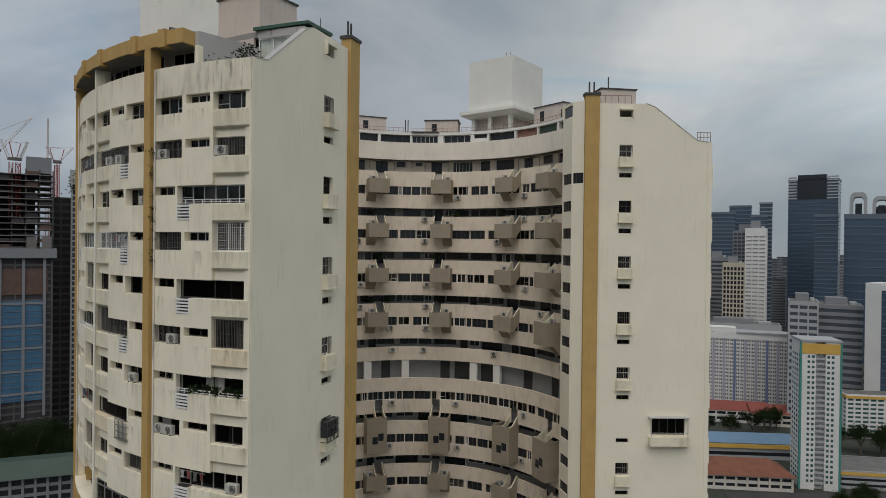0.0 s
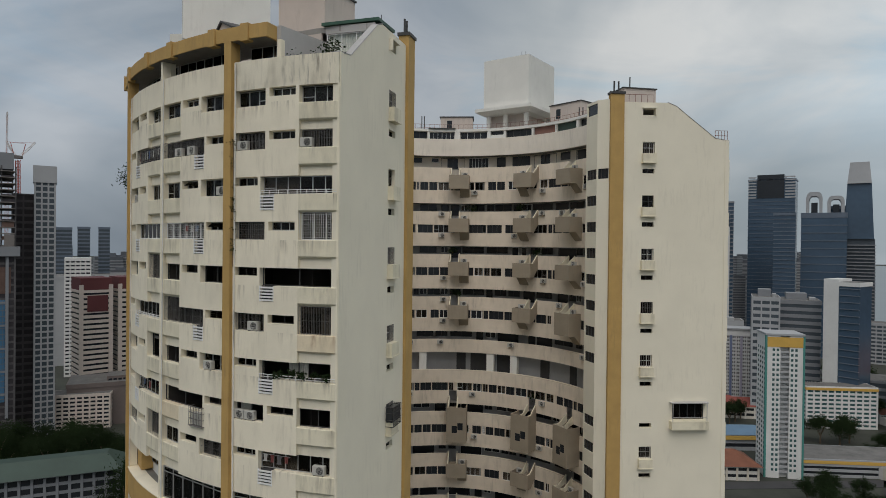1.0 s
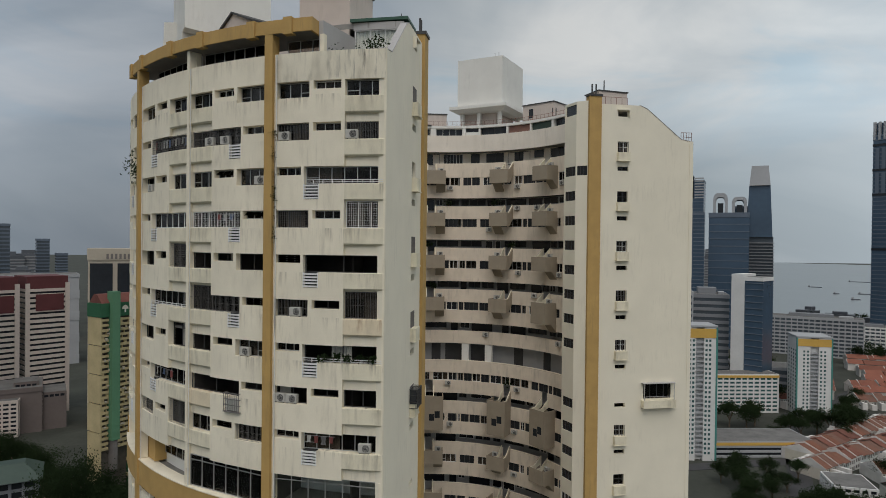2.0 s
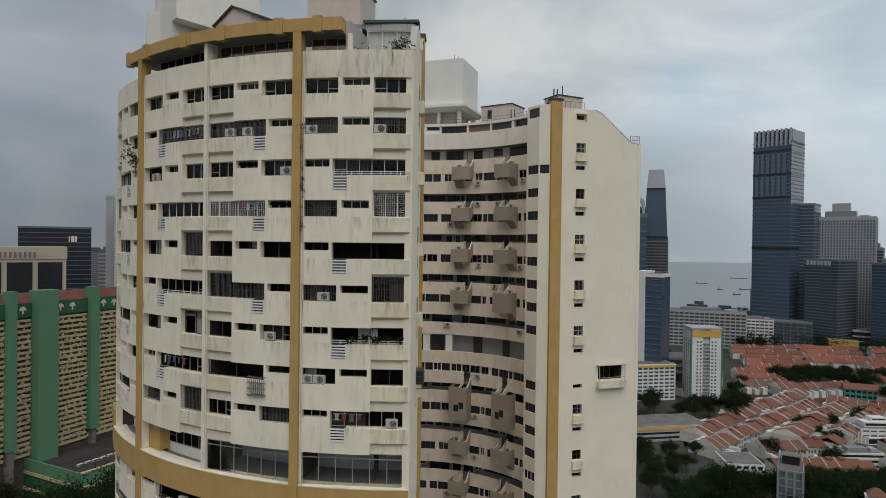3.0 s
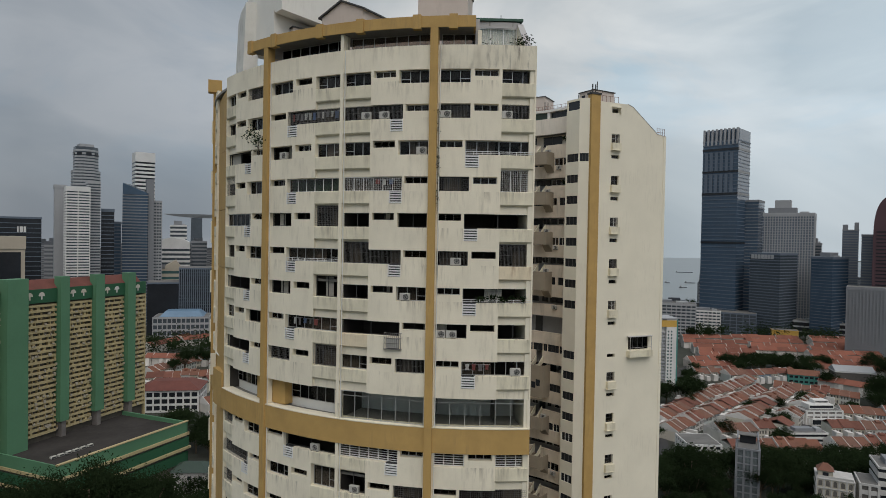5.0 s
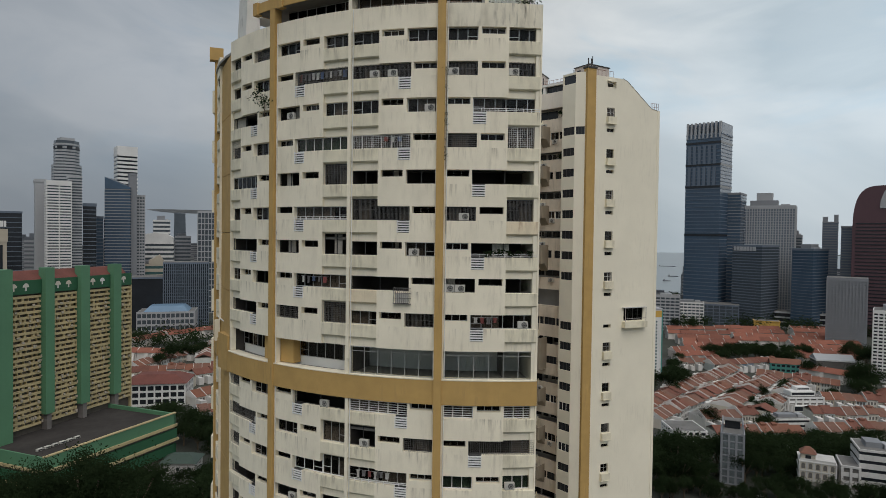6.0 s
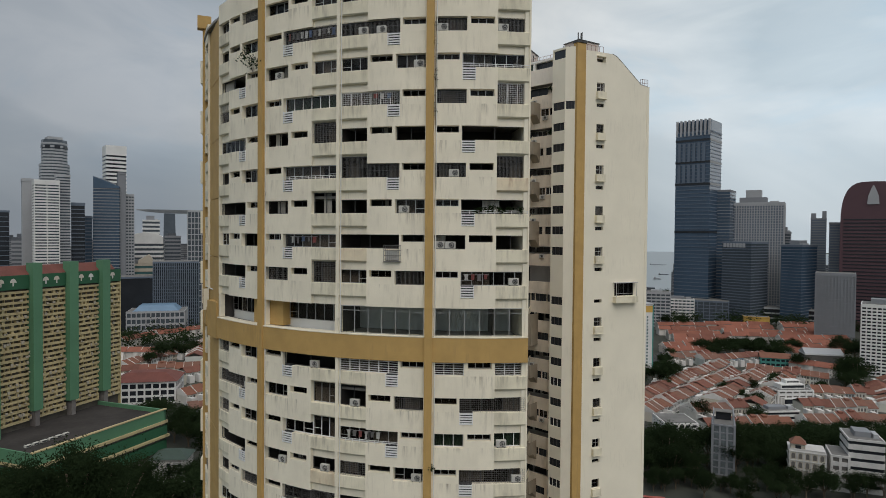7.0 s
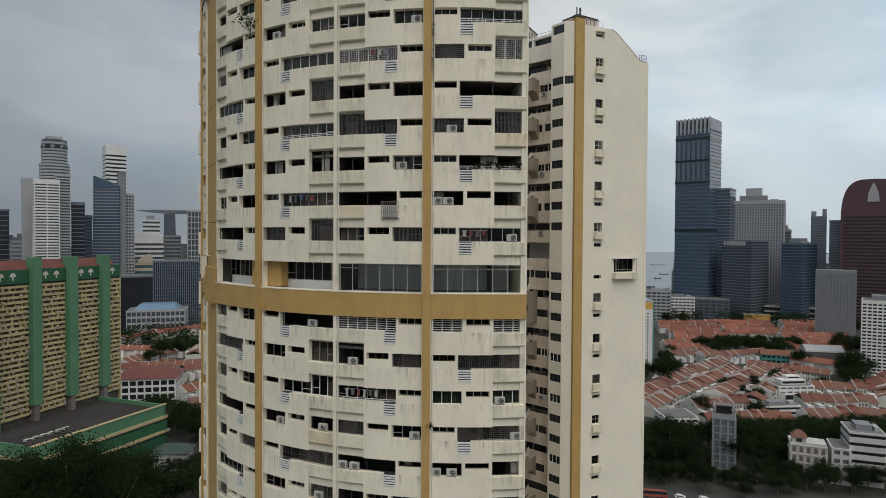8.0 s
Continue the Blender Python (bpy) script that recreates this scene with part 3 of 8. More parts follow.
def facade_bay(bay):
    y, o = bay_cells(bay)
    g = edges(bay)

    def at(u):
        return y + (o - y) * u
    for i, row in enumerate(ROWS_OUT):
        if row > LOWEST:
            continue
        top = TOPS[row]
        nxt = ROWS_OUT[i + 1] if i + 1 < len(ROWS_OUT) else None
        floor = 112.85 if row == 9 else (TOPS[nxt] if nxt else top - 2.94)
        style = style_for(bay, row)
        below = STYLES.get(bay, {}).get(nxt, "")
        bm = bmesh.new()
        balcony = is_balcony(bay, row)
        tall = style.endswith("T")
        sill = top - (1.08 if row == 1 else 1.15)
        high = top - 0.56
        b0 = 0.315
        if balcony:
            spans = [(0.0, 0.05, top), (0.05, 0.29, high), (0.29, b0, top), (b0, 0.45, sill - 1.02), (0.45, g["v0"], sill)]
            wins = [(0, 0.05, 0.29, high, top, 3), (1, b0, g["v1"], sill, top, 6)]
            if tall:
                wins = [(0, 0.05, 0.29, high, top, 3), (1, b0, g["v0"], sill, top, 3), (1, g["v0"], g["v1"], sill, top + 0.62, 3)]
        else:
            spans = [(0.0, g["w0"], top), (g["w0"], g["w1"], sill), (g["w1"], g["h0"], top), (g["h0"], g["h1"], high), (g["h1"], g["v0"], top)]
            wins = [(0, g["w0"], g["w1"], sill, top, 3), (1, g["h0"], g["h1"], high, top, 3), (2, g["v0"], g["v1"], sill, top + (0.62 if tall else 0), 3)]
        for u0, u1, z in spans:
            arc(bm, at(u0), at(u1), RO - TH, RO, floor, z)
        bmesh.ops.remove_doubles(bm, verts=bm.verts, dist=0.0005)
        part("wall_panel", bm, CREAM, tower)
        bm = bmesh.new()
        arc(bm, at(g["v1"]), at(1.0), RO - TH, RO, floor, top)
        part("pier", bm, CREAM, tower)
        bm = bmesh.new()
        arc(bm, at(g["v0"]), at(g["v1"]), RO - TH + 0.002, RO - 0.26, floor + (0.62 if below.endswith("T") else 0), sill - 0.004)
        part("recessed_panel", bm, CREAM, tower)
        planter(tower, at(g["v0"]), at(g["v1"] + 0.002), sill, 1.12, RUSTY if (bay, row) in ((0, 6), (1, 8), (2, 14)) else CREAM_BOX)
        if balcony:
            if (bay, row) == (1, 8):
                bm = bmesh.new()
                arc(bm, at(b0), at(0.45), RO - TH, RO - 0.3, sill - 1.02, sill - 0.01)
                part("wall_panel", bm, CREAM, tower)
                window_cage(tower, at((b0 + 0.45) / 2), sill - 1.0)
            else:
                louvre(tower, at(b0), at(0.45), sill - 1.02, sill - 0.01)
            if "R" in style or (row > 10 and style[1] in "cd" and rnd.random() < 0.35):
                bm = bmesh.new()
                arc(bm, at(b0), at(g["v1"]), RO - 0.08, RO - 0.04, sill + 0.24, sill + 0.28)
                rail = part("rail", bm, WHITE_METAL, tower, "thin white balcony rail")
                bm = bmesh.new()
                arc(bm, at(b0), at(g["v1"]), RO - 0.08, RO - 0.04, sill + 0.10, sill + 0.13)
                part("lower_bar", bm, WHITE_METAL, rail)
                for k in range(9):
                    bm = bmesh.new()
                    slab_box(bm, at(b0 + (g["v1"] - b0) * k / 8), RO - 0.08, sill - 0.02, 0.04, 0.04, 0.259)
                    part("post", bm, WHITE_METAL, rail)
        for k, u0, u1, z0, z1, n in wins:
            window(tower, at(u0), at(u1), RO - TH + 0.03, z0, z1, n, style[k])


LOWEST = 19    # the lowest storey with its windows one by one
for bay in range(4):
    facade_bay(bay)
RO -= 0.45    # the last bay is set back
facade_bay(4)
RO += 0.45
for row in ROWS_OUT:
    if row > LOWEST:
        bm = bmesh.new()
        arc(bm, COLS[5], COLS[0] - 0.05, RO - TH, RO, TOPS[row] - 2.94, TOPS[row] - 1.13)
        part("wall_band", bm, CREAM, tower)
        bm = bmesh.new()
        arc(bm, COLS[5], COLS[0] - 0.05, RO - TH, RO - 0.4, TOPS[row] - 1.128, TOPS[row] - 0.002)
        part("window_band", bm, DARK_GLASS, tower)

# drain pipes beside the columns
for a in (COLS[1] + 0.95, COLS[3] + 0.95, COLS[2] + 0.6):
    bm = bmesh.new()
    rod(bm, polar(a, RO + 0.07, BASE), polar(a, RO + 0.07, 141.0), 0.045, 6)
    part("drain_pipe", bm, GRIMY, tower, "stained thin drain pipe")

# columns, communal storey and floors
for k, a in enumerate(COLS[1:]):
    bm = bmesh.new()
    if k in (0, 2):
        slab_box(bm, a, RO - 0.5, BASE, 0.62, 0.78, 142.36 - BASE)
        part("column", bm, OCHRE, tower, "ochre concrete column")
    elif k == 1:
        slab_box(bm, a, RO - 0.5, BASE, 0.30, 0.55, 142.34 - BASE)
        part("column", bm, CREAM, tower)
    elif k == 3:
        p0, p1 = Vector(polar(a - 0.1, RO - 0.03, 0)), Vector(polar(BEND, RO - 0.68, 0))
        for i in range(19):
            bm2 = bmesh.new()
            inward = Vector((0.15, 0.02, 0))
            q = [p0, p1, p1 + inward, p0 + inward]
            z1 = 139.9 - 5.88 * i
            hexa(bm2, [v + Vector((0, 0, z1 - 5.83)) for v in q] + [v + Vector((0, 0, z1)) for v in q])
            part("pier_panel", bm2, OCHRE, tower, "ochre side panel with open joints")
        bm.free()
    else:
        slab_box(bm, -184.0, RO - 1.0, BASE, 0.30, 0.80, 141.55 - BASE)
        part("column", bm, OCHRE, tower, "ochre concrete column")
        bm = bmesh.new()
        slab_box(bm, -184.0, RO - 1.1, 141.55, 1.1, 1.45, 1.35)
        part("column_head", bm, OCHRE, tower)
bm = bmesh.new()
arc(bm, COLS[4] - 0.3, COLS[0] - 0.05, RO - 0.5, RO + 0.14, 108.45, 110.45)
part("spandrel_band", bm, OCHRE, tower, "broad ochre band under the communal storey")
bm = bmesh.new()
arc(bm, COLS[5], BEND, RO - 1.0, RO - 0.30, 108.9, 110.9)
part("spandrel_band", bm, OCHRE, tower, "broad ochre band under the communal storey")
bm = bmesh.new()
slab_box(bm, (COLS[4] + BEND) / 2 + 2.0, RO - 0.9, 108.3, 3.2, 0.95, 3.6)
part("band_end", bm, OCHRE, tower, "ochre block that closes the band")
for a0, a1, mat in ((COLS[2], COLS[0] - 0.05, CREAM_BOX), (COLS[4], COLS[2], CREAM)):
    bm = bmesh.new()
    arc(bm, a0, a1, RO - 0.9, RO + 0.165, 110.454, 110.53)
    part("sill", bm, mat, tower)
for bay in range(5):
    y, o = bay_cells(bay)
    if bay < 2:
        window(tower, y + (o - y) * 0.05, y + (o - y) * 0.97, RO - 0.42, 110.54, 112.85, 6, "s", name="shopfront")
    else:
        window(tower, y + (o - y) * 0.25, y + (o - y) * 0.97, RO - 1.6, 111.2, 112.85, 6, "g", name="shopfront")
        bm = bmesh.new()
        arc(bm, y + (o - y) * 0.05, y + (o - y) * 0.97, RO - 1.8, RO - 1.5, 110.4, 111.196)
        part("dwarf_wall", bm, WHITE, tower)
        bm = bmesh.new()
        arc(bm, y + (o - y) * 0.03, y + (o - y) * 0.25, RO - 1.8, RO - 0.6, 110.6, 112.84)
        part("niche_wall", bm, OCHRE, tower)
    bm = bmesh.new()
    arc(bm, y, y + (o - y) * 0.05, RO - TH, RO - 0.02, 110.57, 112.84)
    part("pier", bm, CREAM, tower)
    bm = bmesh.new()
    arc(bm, y + (o - y) * 0.97, o, RO - TH, RO - 0.02, 110.57, 112.84)
    part("pier", bm, CREAM, tower)
bm = bmesh.new()
arc(bm, COLS[5], COLS[0] - 0.9, RO - 3.98, RO - 3.9, 110.45, 112.9, 5)
part("communal_wall", bm, PALE_ROOM, tower)
bm = bmesh.new()
arc(bm, COLS[5], COLS[0] - 0.9, RO - 3.9, RO - TH, 112.88, 112.96, 5)
part("communal_ceiling", bm, PALE_ROOM, tower)
for z in [TOPS[r] + 0.12 for r in ROWS_OUT] + [112.97, 110.2]:
    bm = bmesh.new()
    arc(bm, COLS[4], COLS[0] - 0.9, RO - 4.0, RO - TH - 0.002, z, z + 0.22, 5)
    part("floor_slab", bm, SLAB, tower)
# back and party walls of the rooms, coloured as dark as unlit rooms look
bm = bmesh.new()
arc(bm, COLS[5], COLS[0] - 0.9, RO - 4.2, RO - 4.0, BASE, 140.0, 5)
part("room_wall", bm, ROOM_SHADE, tower)
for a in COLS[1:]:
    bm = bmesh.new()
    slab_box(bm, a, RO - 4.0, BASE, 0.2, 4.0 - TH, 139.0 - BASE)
    part("party_wall", bm, ROOM_SHADE, tower)

# storeys lower than any eye reaches, and the hidden far side, plain
bm = bmesh.new()
arc(bm, COLS[5], COLS[0] - 0.05, RO - TH, RO, BASE, TOPS[26] - 2.95, 5)
part("lower_wall", bm, CREAM, tower)
bm = bmesh.new()
arc(bm, -361.0, COLS[5], RO - 0.5, RO - 0.05, BASE, 141.0, 5)
part("rear_wall", bm, CREAM, tower)
for z in range(17):
    bm = bmesh.new()
    arc(bm, -361.0, COLS[5] - 1.0, RO - 0.045, RO + 0.25, 139.0 - z * 5.88 - 2.6, 139.0 - z * 5.88, 5)
    part("rear_band", bm, CREAM, tower)


# end walls
class EndWall:
    """An end wall: s runs inwards from the outer corner, n away from the building."""

    def __init__(self, corner, angle, side):
        self.o = Vector((*corner, 0))
        self.u = Vector(polar(angle, 1, 0))
        self.n = Vector((-self.u.y, self.u.x, 0)) * side

    def p(self, s, n, z):
        return self.o + self.u * s + self.n * n + Vector((0, 0, z))

    def blk(self, bm, s0, s1, n0, n1, z0, z1, z1b=None):
        b = z1 if z1b is None else z1b
        hexa(bm, [self.p(s0, n0, z0), self.p(s1, n0, z0), self.p(s1, n1, z0), self.p(s0, n1, z0), self.p(s0, n0, z1), self.p(s1, n0, b), self.p(s1, n1, b), self.p(s0, n1, z1)])


GTOPS = [140.45 - 5.88 * k for k in range(5)] + [106.8 - 5.88 * k for k in range(14)]
W0, W1 = 8.45, 9.8


def end_wall(corner, angle, side, big):
    g = EndWall(corner, angle, side)
    bm = bmesh.new()
    holes = [(z - 0.98, z + 0.30) for z in GTOPS] + [(z - 3.15, z - 2.65) for z in GTOPS] + [(143.7, 144.4), (109.2, 109.7)]
    cuts = sorted(holes)
    z = BASE
    for lo, hi in cuts:
        g.blk(bm, W0, W1, -0.45, 0, z, lo)
        z = hi
    g.blk(bm, W0, W1, -0.45, 0, z, 145.1)
    g.blk(bm, W1, 12.2, -0.45, 0, BASE, 145.1)
    g.blk(bm, 7.0, W0, -0.45, 0, BASE, 145.1)
    g.blk(bm, 6.1, 7.0, -0.45, 0, BASE, 144.75, 145.1)
    if big:
        lo, hi = 110.1, 112.0
        g.blk(bm, 2.5, 6.1, -0.45, 0, BASE, lo)
        g.blk(bm, 2.5, 6.1, -0.45, 0, hi, 141.97, 144.75)
        g.blk(bm, 1.6, 2.5, -0.45, 0, BASE, 141.3, 141.97)
    else:
        g.blk(bm, 1.6, 6.1, -0.45, 0, BASE, 141.3, 144.75)
    g.blk(bm, 0.0, 1.6, -0.45, 0, BASE, 141.05, 141.3)
    bmesh.ops.remove_doubles(bm, verts=bm.verts, dist=0.0005)
    part("end_wall", bm, GABLE, tower, "pale plain rendered end wall")
    bm = bmesh.new()
    g.blk(bm, 0.0, 0.45, 0.003, 0.06, BASE, 141.1)
    part("edge_strip", bm, GABLE, tower)
    bm = bmesh.new()
    g.blk(bm, 12.0, 13.5, -0.6, 0.25, BASE, 145.9)
    strip = part("corner_strip", bm, OCHRE, tower, "ochre vertical strip")
    bm = bmesh.new()
    g.blk(bm, 11.9, 13.6, -0.7, 0.35, 145.9, 146.15)
    part("cap", bm, DARK, strip)
    for s in (12.5, 13.0):
        bm = bmesh.new()
        rod(bm, g.p(s, -0.3, 146.15), g.p(s, -0.3, 147.4), 0.09, 6)
        part("pipe", bm, DARK, strip)
    # hood over the roof vent
    bm = bmesh.new()
    g.blk(bm, W0 - 0.08, W1 + 0.1, 0.002, 0.32, 144.4, 144.55)
    g.blk(bm, W0 - 0.08, W0 + 0.03, 0.002, 0.28, 143.65, 144.4)
    part("hood", bm, GABLE, tower)
    for z in GTOPS:
        box_bm = bmesh.new()
        g.blk(box_bm, W0 - 0.05, W1 + 0.1, 0.002, 0.45, z - 1.98, z - 1.0)
        pb = part("planter_box", box_bm, CREAM_BOX, tower)
        bm = bmesh.new()
        g.blk(bm, W0 - 0.1, W1 + 0.15, 0.004, 0.50, z - 2.06, z - 1.984)
        part("box_foot", bm, CREAM_BOX, pb)
        bm = bmesh.new()
        for s in (W0, (W0 + W1) / 2 - 0.2, W1 - 0.05):
            g.blk(bm, s, s + 0.05, -0.32, -0.27, z - 0.98, z + 0.30)
        for zz in (z - 0.98, z - 0.35, z + 0.25):
            g.blk(bm, W0, W1, -0.33, -0.26, zz, zz + 0.05)
        win = part("window", bm, rnd.choice((DARK, WHITE_METAL, ALU)), tower)
        bm = bmesh.new()
        g.blk(bm, W0, W1, -0.31, -0.30, z - 0.95, z + 0.26)
        part("pane", bm, GLASS, win).visible_shadow = False
        if rnd.random() < 0.5:
            bm = bmesh.new()
            for i in range(8):
                s = W0 + (W1 - W0) * i / 7
                g.blk(bm, s - 0.012, s + 0.012, -0.02, 0.02, z - 0.98, z + 0.30)
            part("grille", bm, BAR_METAL, win)
        bm = bmesh.new()
        for s in (W0, (W0 + W1) / 2, W1 - 0.05):
            g.blk(bm, s, s + 0.05, -0.32, -0.27, z - 3.15, z - 2.65)
        win = part("window", bm, DARK, tower)
        bm = bmesh.new()
        g.blk(bm, W0, W1, -0.31, -0.30, z - 3.13, z - 2.67)
        part("pane", bm, GLASS, win).visible_shadow = False
    if not big:
        z = GTOPS[4]
        bm = bmesh.new()
        for i in range(9):
            q = W0 - 0.15 + (W1 - W0 + 0.3) * i / 8
            g.blk(bm, q - 0.02, q + 0.02, 0.62, 0.66, z - 1.35, z + 0.15)
        for zz in (z - 1.35, z - 0.85, z - 0.35, z + 0.12):
            g.blk(bm, W0 - 0.15, W1 + 0.15, 0.60, 0.64, zz, zz + 0.04)
            for q in (W0 - 0.17, W1 + 0.13):
                g.blk(bm, q, q + 0.04, 0.01, 0.62, zz, zz + 0.04)
        cage = part("window_cage", bm, DARK, tower, "dark projecting window cage")
        bm = bmesh.new()
        g.blk(bm, W0 - 0.13, W1 + 0.12, 0.05, 0.56, z - 1.0, z + 0.1)
        part("screen", bm, DARK_GLASS, cage)
    if big:
        bm = bmesh.new()
        g.blk(bm, 2.2, 6.4, 0.002, 0.75, 109.1, 110.0)
        part("planter_box", bm, CREAM_BOX, tower)
        bm = bmesh.new()
        g.blk(bm, 2.2, 6.4, 0.002, 0.66, 112.0, 112.08)
        part("window_canopy", bm, GREY_RENDER, tower)
        bm = bmesh.new()
        for q in (2.34, 6.2):
            g.blk(bm, q, q + 0.06, 0.56, 0.62, 110.01, 111.99)
        g.blk(bm, 2.4, 6.2, 0.57, 0.61, 110.45, 110.49)
        part("window_rail", bm, GREY_RENDER, tower)
        bm = bmesh.new()
        for k in range(5):
            g.blk(bm, 2.5 + 0.88 * k, 2.56 + 0.88 * k, -0.2, -0.1, 110.1, 112.0)
        win = part("window", bm, DARK, tower)
        bm = bmesh.new()
        g.blk(bm, 2.5, 6.1, -0.16, -0.15, 110.1, 112.0)
        part("pane", bm, GLASS, win).visible_shadow = False
    # grey coping added on the slope to tone down the brightly lit wall top
    for s0, s1, z0, z1 in ((0.0, 1.58, 141.07, 141.31), (1.6, 6.08, 141.33, 144.77), (6.1, 7.0, 144.78, 145.12)):
        bm = bmesh.new()
        hexa(bm, [g.p(s0, -0.50, z0), g.p(s1, -0.50, z1), g.p(s1, 0.03, z1), g.p(s0, 0.03, z0), g.p(s0, -0.50, z0 + 0.05), g.p(s1, -0.50, z1 + 0.05), g.p(s1, 0.03, z1 + 0.05), g.p(s0, 0.03, z0 + 0.05)])
        part("coping", bm, GREY_RENDER, tower)
    # wall of the rooms behind the end wall's windows, near black for their shade
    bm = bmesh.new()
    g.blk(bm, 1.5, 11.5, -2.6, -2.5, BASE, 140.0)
    part("room_wall", bm, ROOM_SHADE, tower)
    return g


end_wall((-8.57, -30.0), 70.6, -1, False)
far_end = end_wall((31.26, -0.92), 180.6, 1, True)

# inner court: bands, galleries and windows
A0, A1 = 10.2, 130.2
STAIRS = ((25.0, -1), (49.0, 1), (80.8, -1), (109.8, 1))    # angle of each stair, and the side on which it climbs
GAPS = sorted((a - math.degrees((0.68 * up + 0.53) / RI), a - math.degrees((0.68 * up - 0.53) / RI)) for a, up in STAIRS)
BAY = ((17.74, -0.94), (16.65, -0.07), (16.09, 2.23), (17.9, 3.3))


def flat(bm, p, q, u0, u1, n0, n1, z0, z1):
    """A box on the upright plane over p and q: shares along it, depths from it, heights."""
    p, q = Vector((*p, 0)), Vector((*q, 0))
    t = q - p
    n = Vector((-t.y, t.x, 0)).normalized()
    c = [p + t * u + n * d for u, d in ((u0, n0), (u1, n0), (u1, n1), (u0, n1))]
    hexa(bm, [v + Vector((0, 0, z0)) for v in c] + [v + Vector((0, 0, z1)) for v in c])


for k, (p, q) in enumerate(zip(BAY, BAY[1:])):
    bm = bmesh.new()
    flat(bm, p, q, 0, 1, -0.3, 0, ITOPS[0], 143.9 if k == 1 else 145.4)
    if k == 1:
        flat(bm, p, q, 0, 1, -0.3, 0, 145.1, 145.4)
        flat(bm, p, q, 0.9, 1, -0.3, 0, 143.9, 145.1)
    part("bay_wall", bm, GABLE, tower)
    bm = bmesh.new()
    flat(bm, p, q, 0, 1, -0.3, 0, 110.1, 114.3)
    part("bay_wall", bm, GABLE, tower)
bm = bmesh.new()
flat(bm, BAY[1], BAY[2], 0.0, 0.9, -0.16, -0.12, 143.9, 145.1)
part("bay_window", bm, DARK_GLASS, tower)
keys = sorted(ITOPS)
for i, row in enumerate(keys):
    floor = 114.3 if row == 8 else (ITOPS[keys[i + 1]] if i + 1 < len(keys) else BASE)
    top = ITOPS[row]
    sill = top - (1.6 if row == 0 else 1.12)
    corridor = row % 2 == 0 if row < 9 else row % 2 == 1
    # the parapets open where a flight climbs through them
    opens = GAPS if row in (0, 2, 4, 6, 10) or (row > 12 and row % 2 == 1) else []
    stops = sorted([A0 + a * 15 for a in range(9)] + [v for gap in opens for v in gap])
    for b0, b1 in zip(stops, stops[1:]):
        if any(lo - 0.01 < b0 and b1 < hi + 0.01 for lo, hi in opens):
            continue
        bm = bmesh.new()
        arc(bm, b0, b1, RI, RI + 0.22, floor, sill)
        part("parapet_band", bm, INNER, tower)
    bm = bmesh.new()
    arc(bm, A1, 254.6, RI, RI + 0.25, floor, sill, 5)
    part("parapet_band", bm, INNER, tower)
    bm = bmesh.new()
    arc(bm, 0.6, 254.6, RI + 0.224, RI + 3.2, top, top + 0.2, 5)
    part("gallery_slab", bm, SLAB, tower)
    # the splayed corner bay at the end of the court
    for k, (p, q) in enumerate(zip(BAY, BAY[1:])):
        bm = bmesh.new()
        flat(bm, p, q, 0, 1, -0.3, 0, floor, sill if row else top)
        glazed_side = k == 1 or (k == 0 and row == 1)
        if row:
            for u0, u1 in (((0, 0.04), (0.90, 1)) if glazed_side else ((0, 1),)):
                flat(bm, p, q, u0, u1, -0.3, 0, sill, top)
        part("bay_wall", bm, GABLE, tower)
        if glazed_side:
            z0 = sill if row else sill + 0.2
            bm = bmesh.new()
            flat(bm, p, q, 0.04, 0.90, -0.16, -0.12, z0, top)
            pn = part("bay_window", bm, DARK_GLASS, tower)
            for u in (0.04, 0.33, 0.62, 0.88):
                bm = bmesh.new()
                flat(bm, p, q, u, u + 0.025, -0.12, -0.07, z0, top)
                part("mullion", bm, WHITE_METAL if row in (14, 16, 19) else DARK, pn)
    bm = bmesh.new()
    arc(bm, 9.4, A0, RI, RI + 0.25, floor, top)
    part("wall_panel", bm, INNER, tower)
    if top < 80:
        bm = bmesh.new()
        arc(bm, A0, A1, RI + 0.10, RI + 0.16, sill + 0.002, top - 0.002, 5)
        part("window_band", bm, DARK_GLASS, tower)
        continue
    for a in range(8):
        b = A0 + a * 15
        if row == 0:
            continue
        if corridor:
            x = rnd.uniform(0.3, 1.0)
            while x < 13.0:
                w = rnd.choice((3.0, 5.0, 7.0, 9.0))
                w = min(w, 14.6 - x)
                door = rnd.random() < 0.35
                window(tower, b + x, b + x + w, RI + 1.50, sill - 0.5 if door else top - 0.95, top - 0.1, 1 if door else 2, rnd.choice("kkkK"), -1, "gallery_door" if door else "gallery_window")
                x += w + rnd.choice((0.4, 0.8, 1.8))
        else:
            x = 0.4
            while x < 13.5:
                w = rnd.choice((3.6, 4.8, 6.6))
                w = min(w, 14.6 - x)
                window(tower, b + x, b + x + w, RI + 0.10, sill, top, max(2, round(w / 2.1)), rnd.choice("kkkkKkgw"), -1)
                x += w
                gap = rnd.choice((0.35, 0.35, 1.6))
                bm = bmesh.new()
                arc(bm, b + x, min(b + 15, b + x + gap), RI + 0.02, RI + 0.22, sill + 0.002, top - 0.002)
                part("pier", bm, INNER, tower)
                x += gap
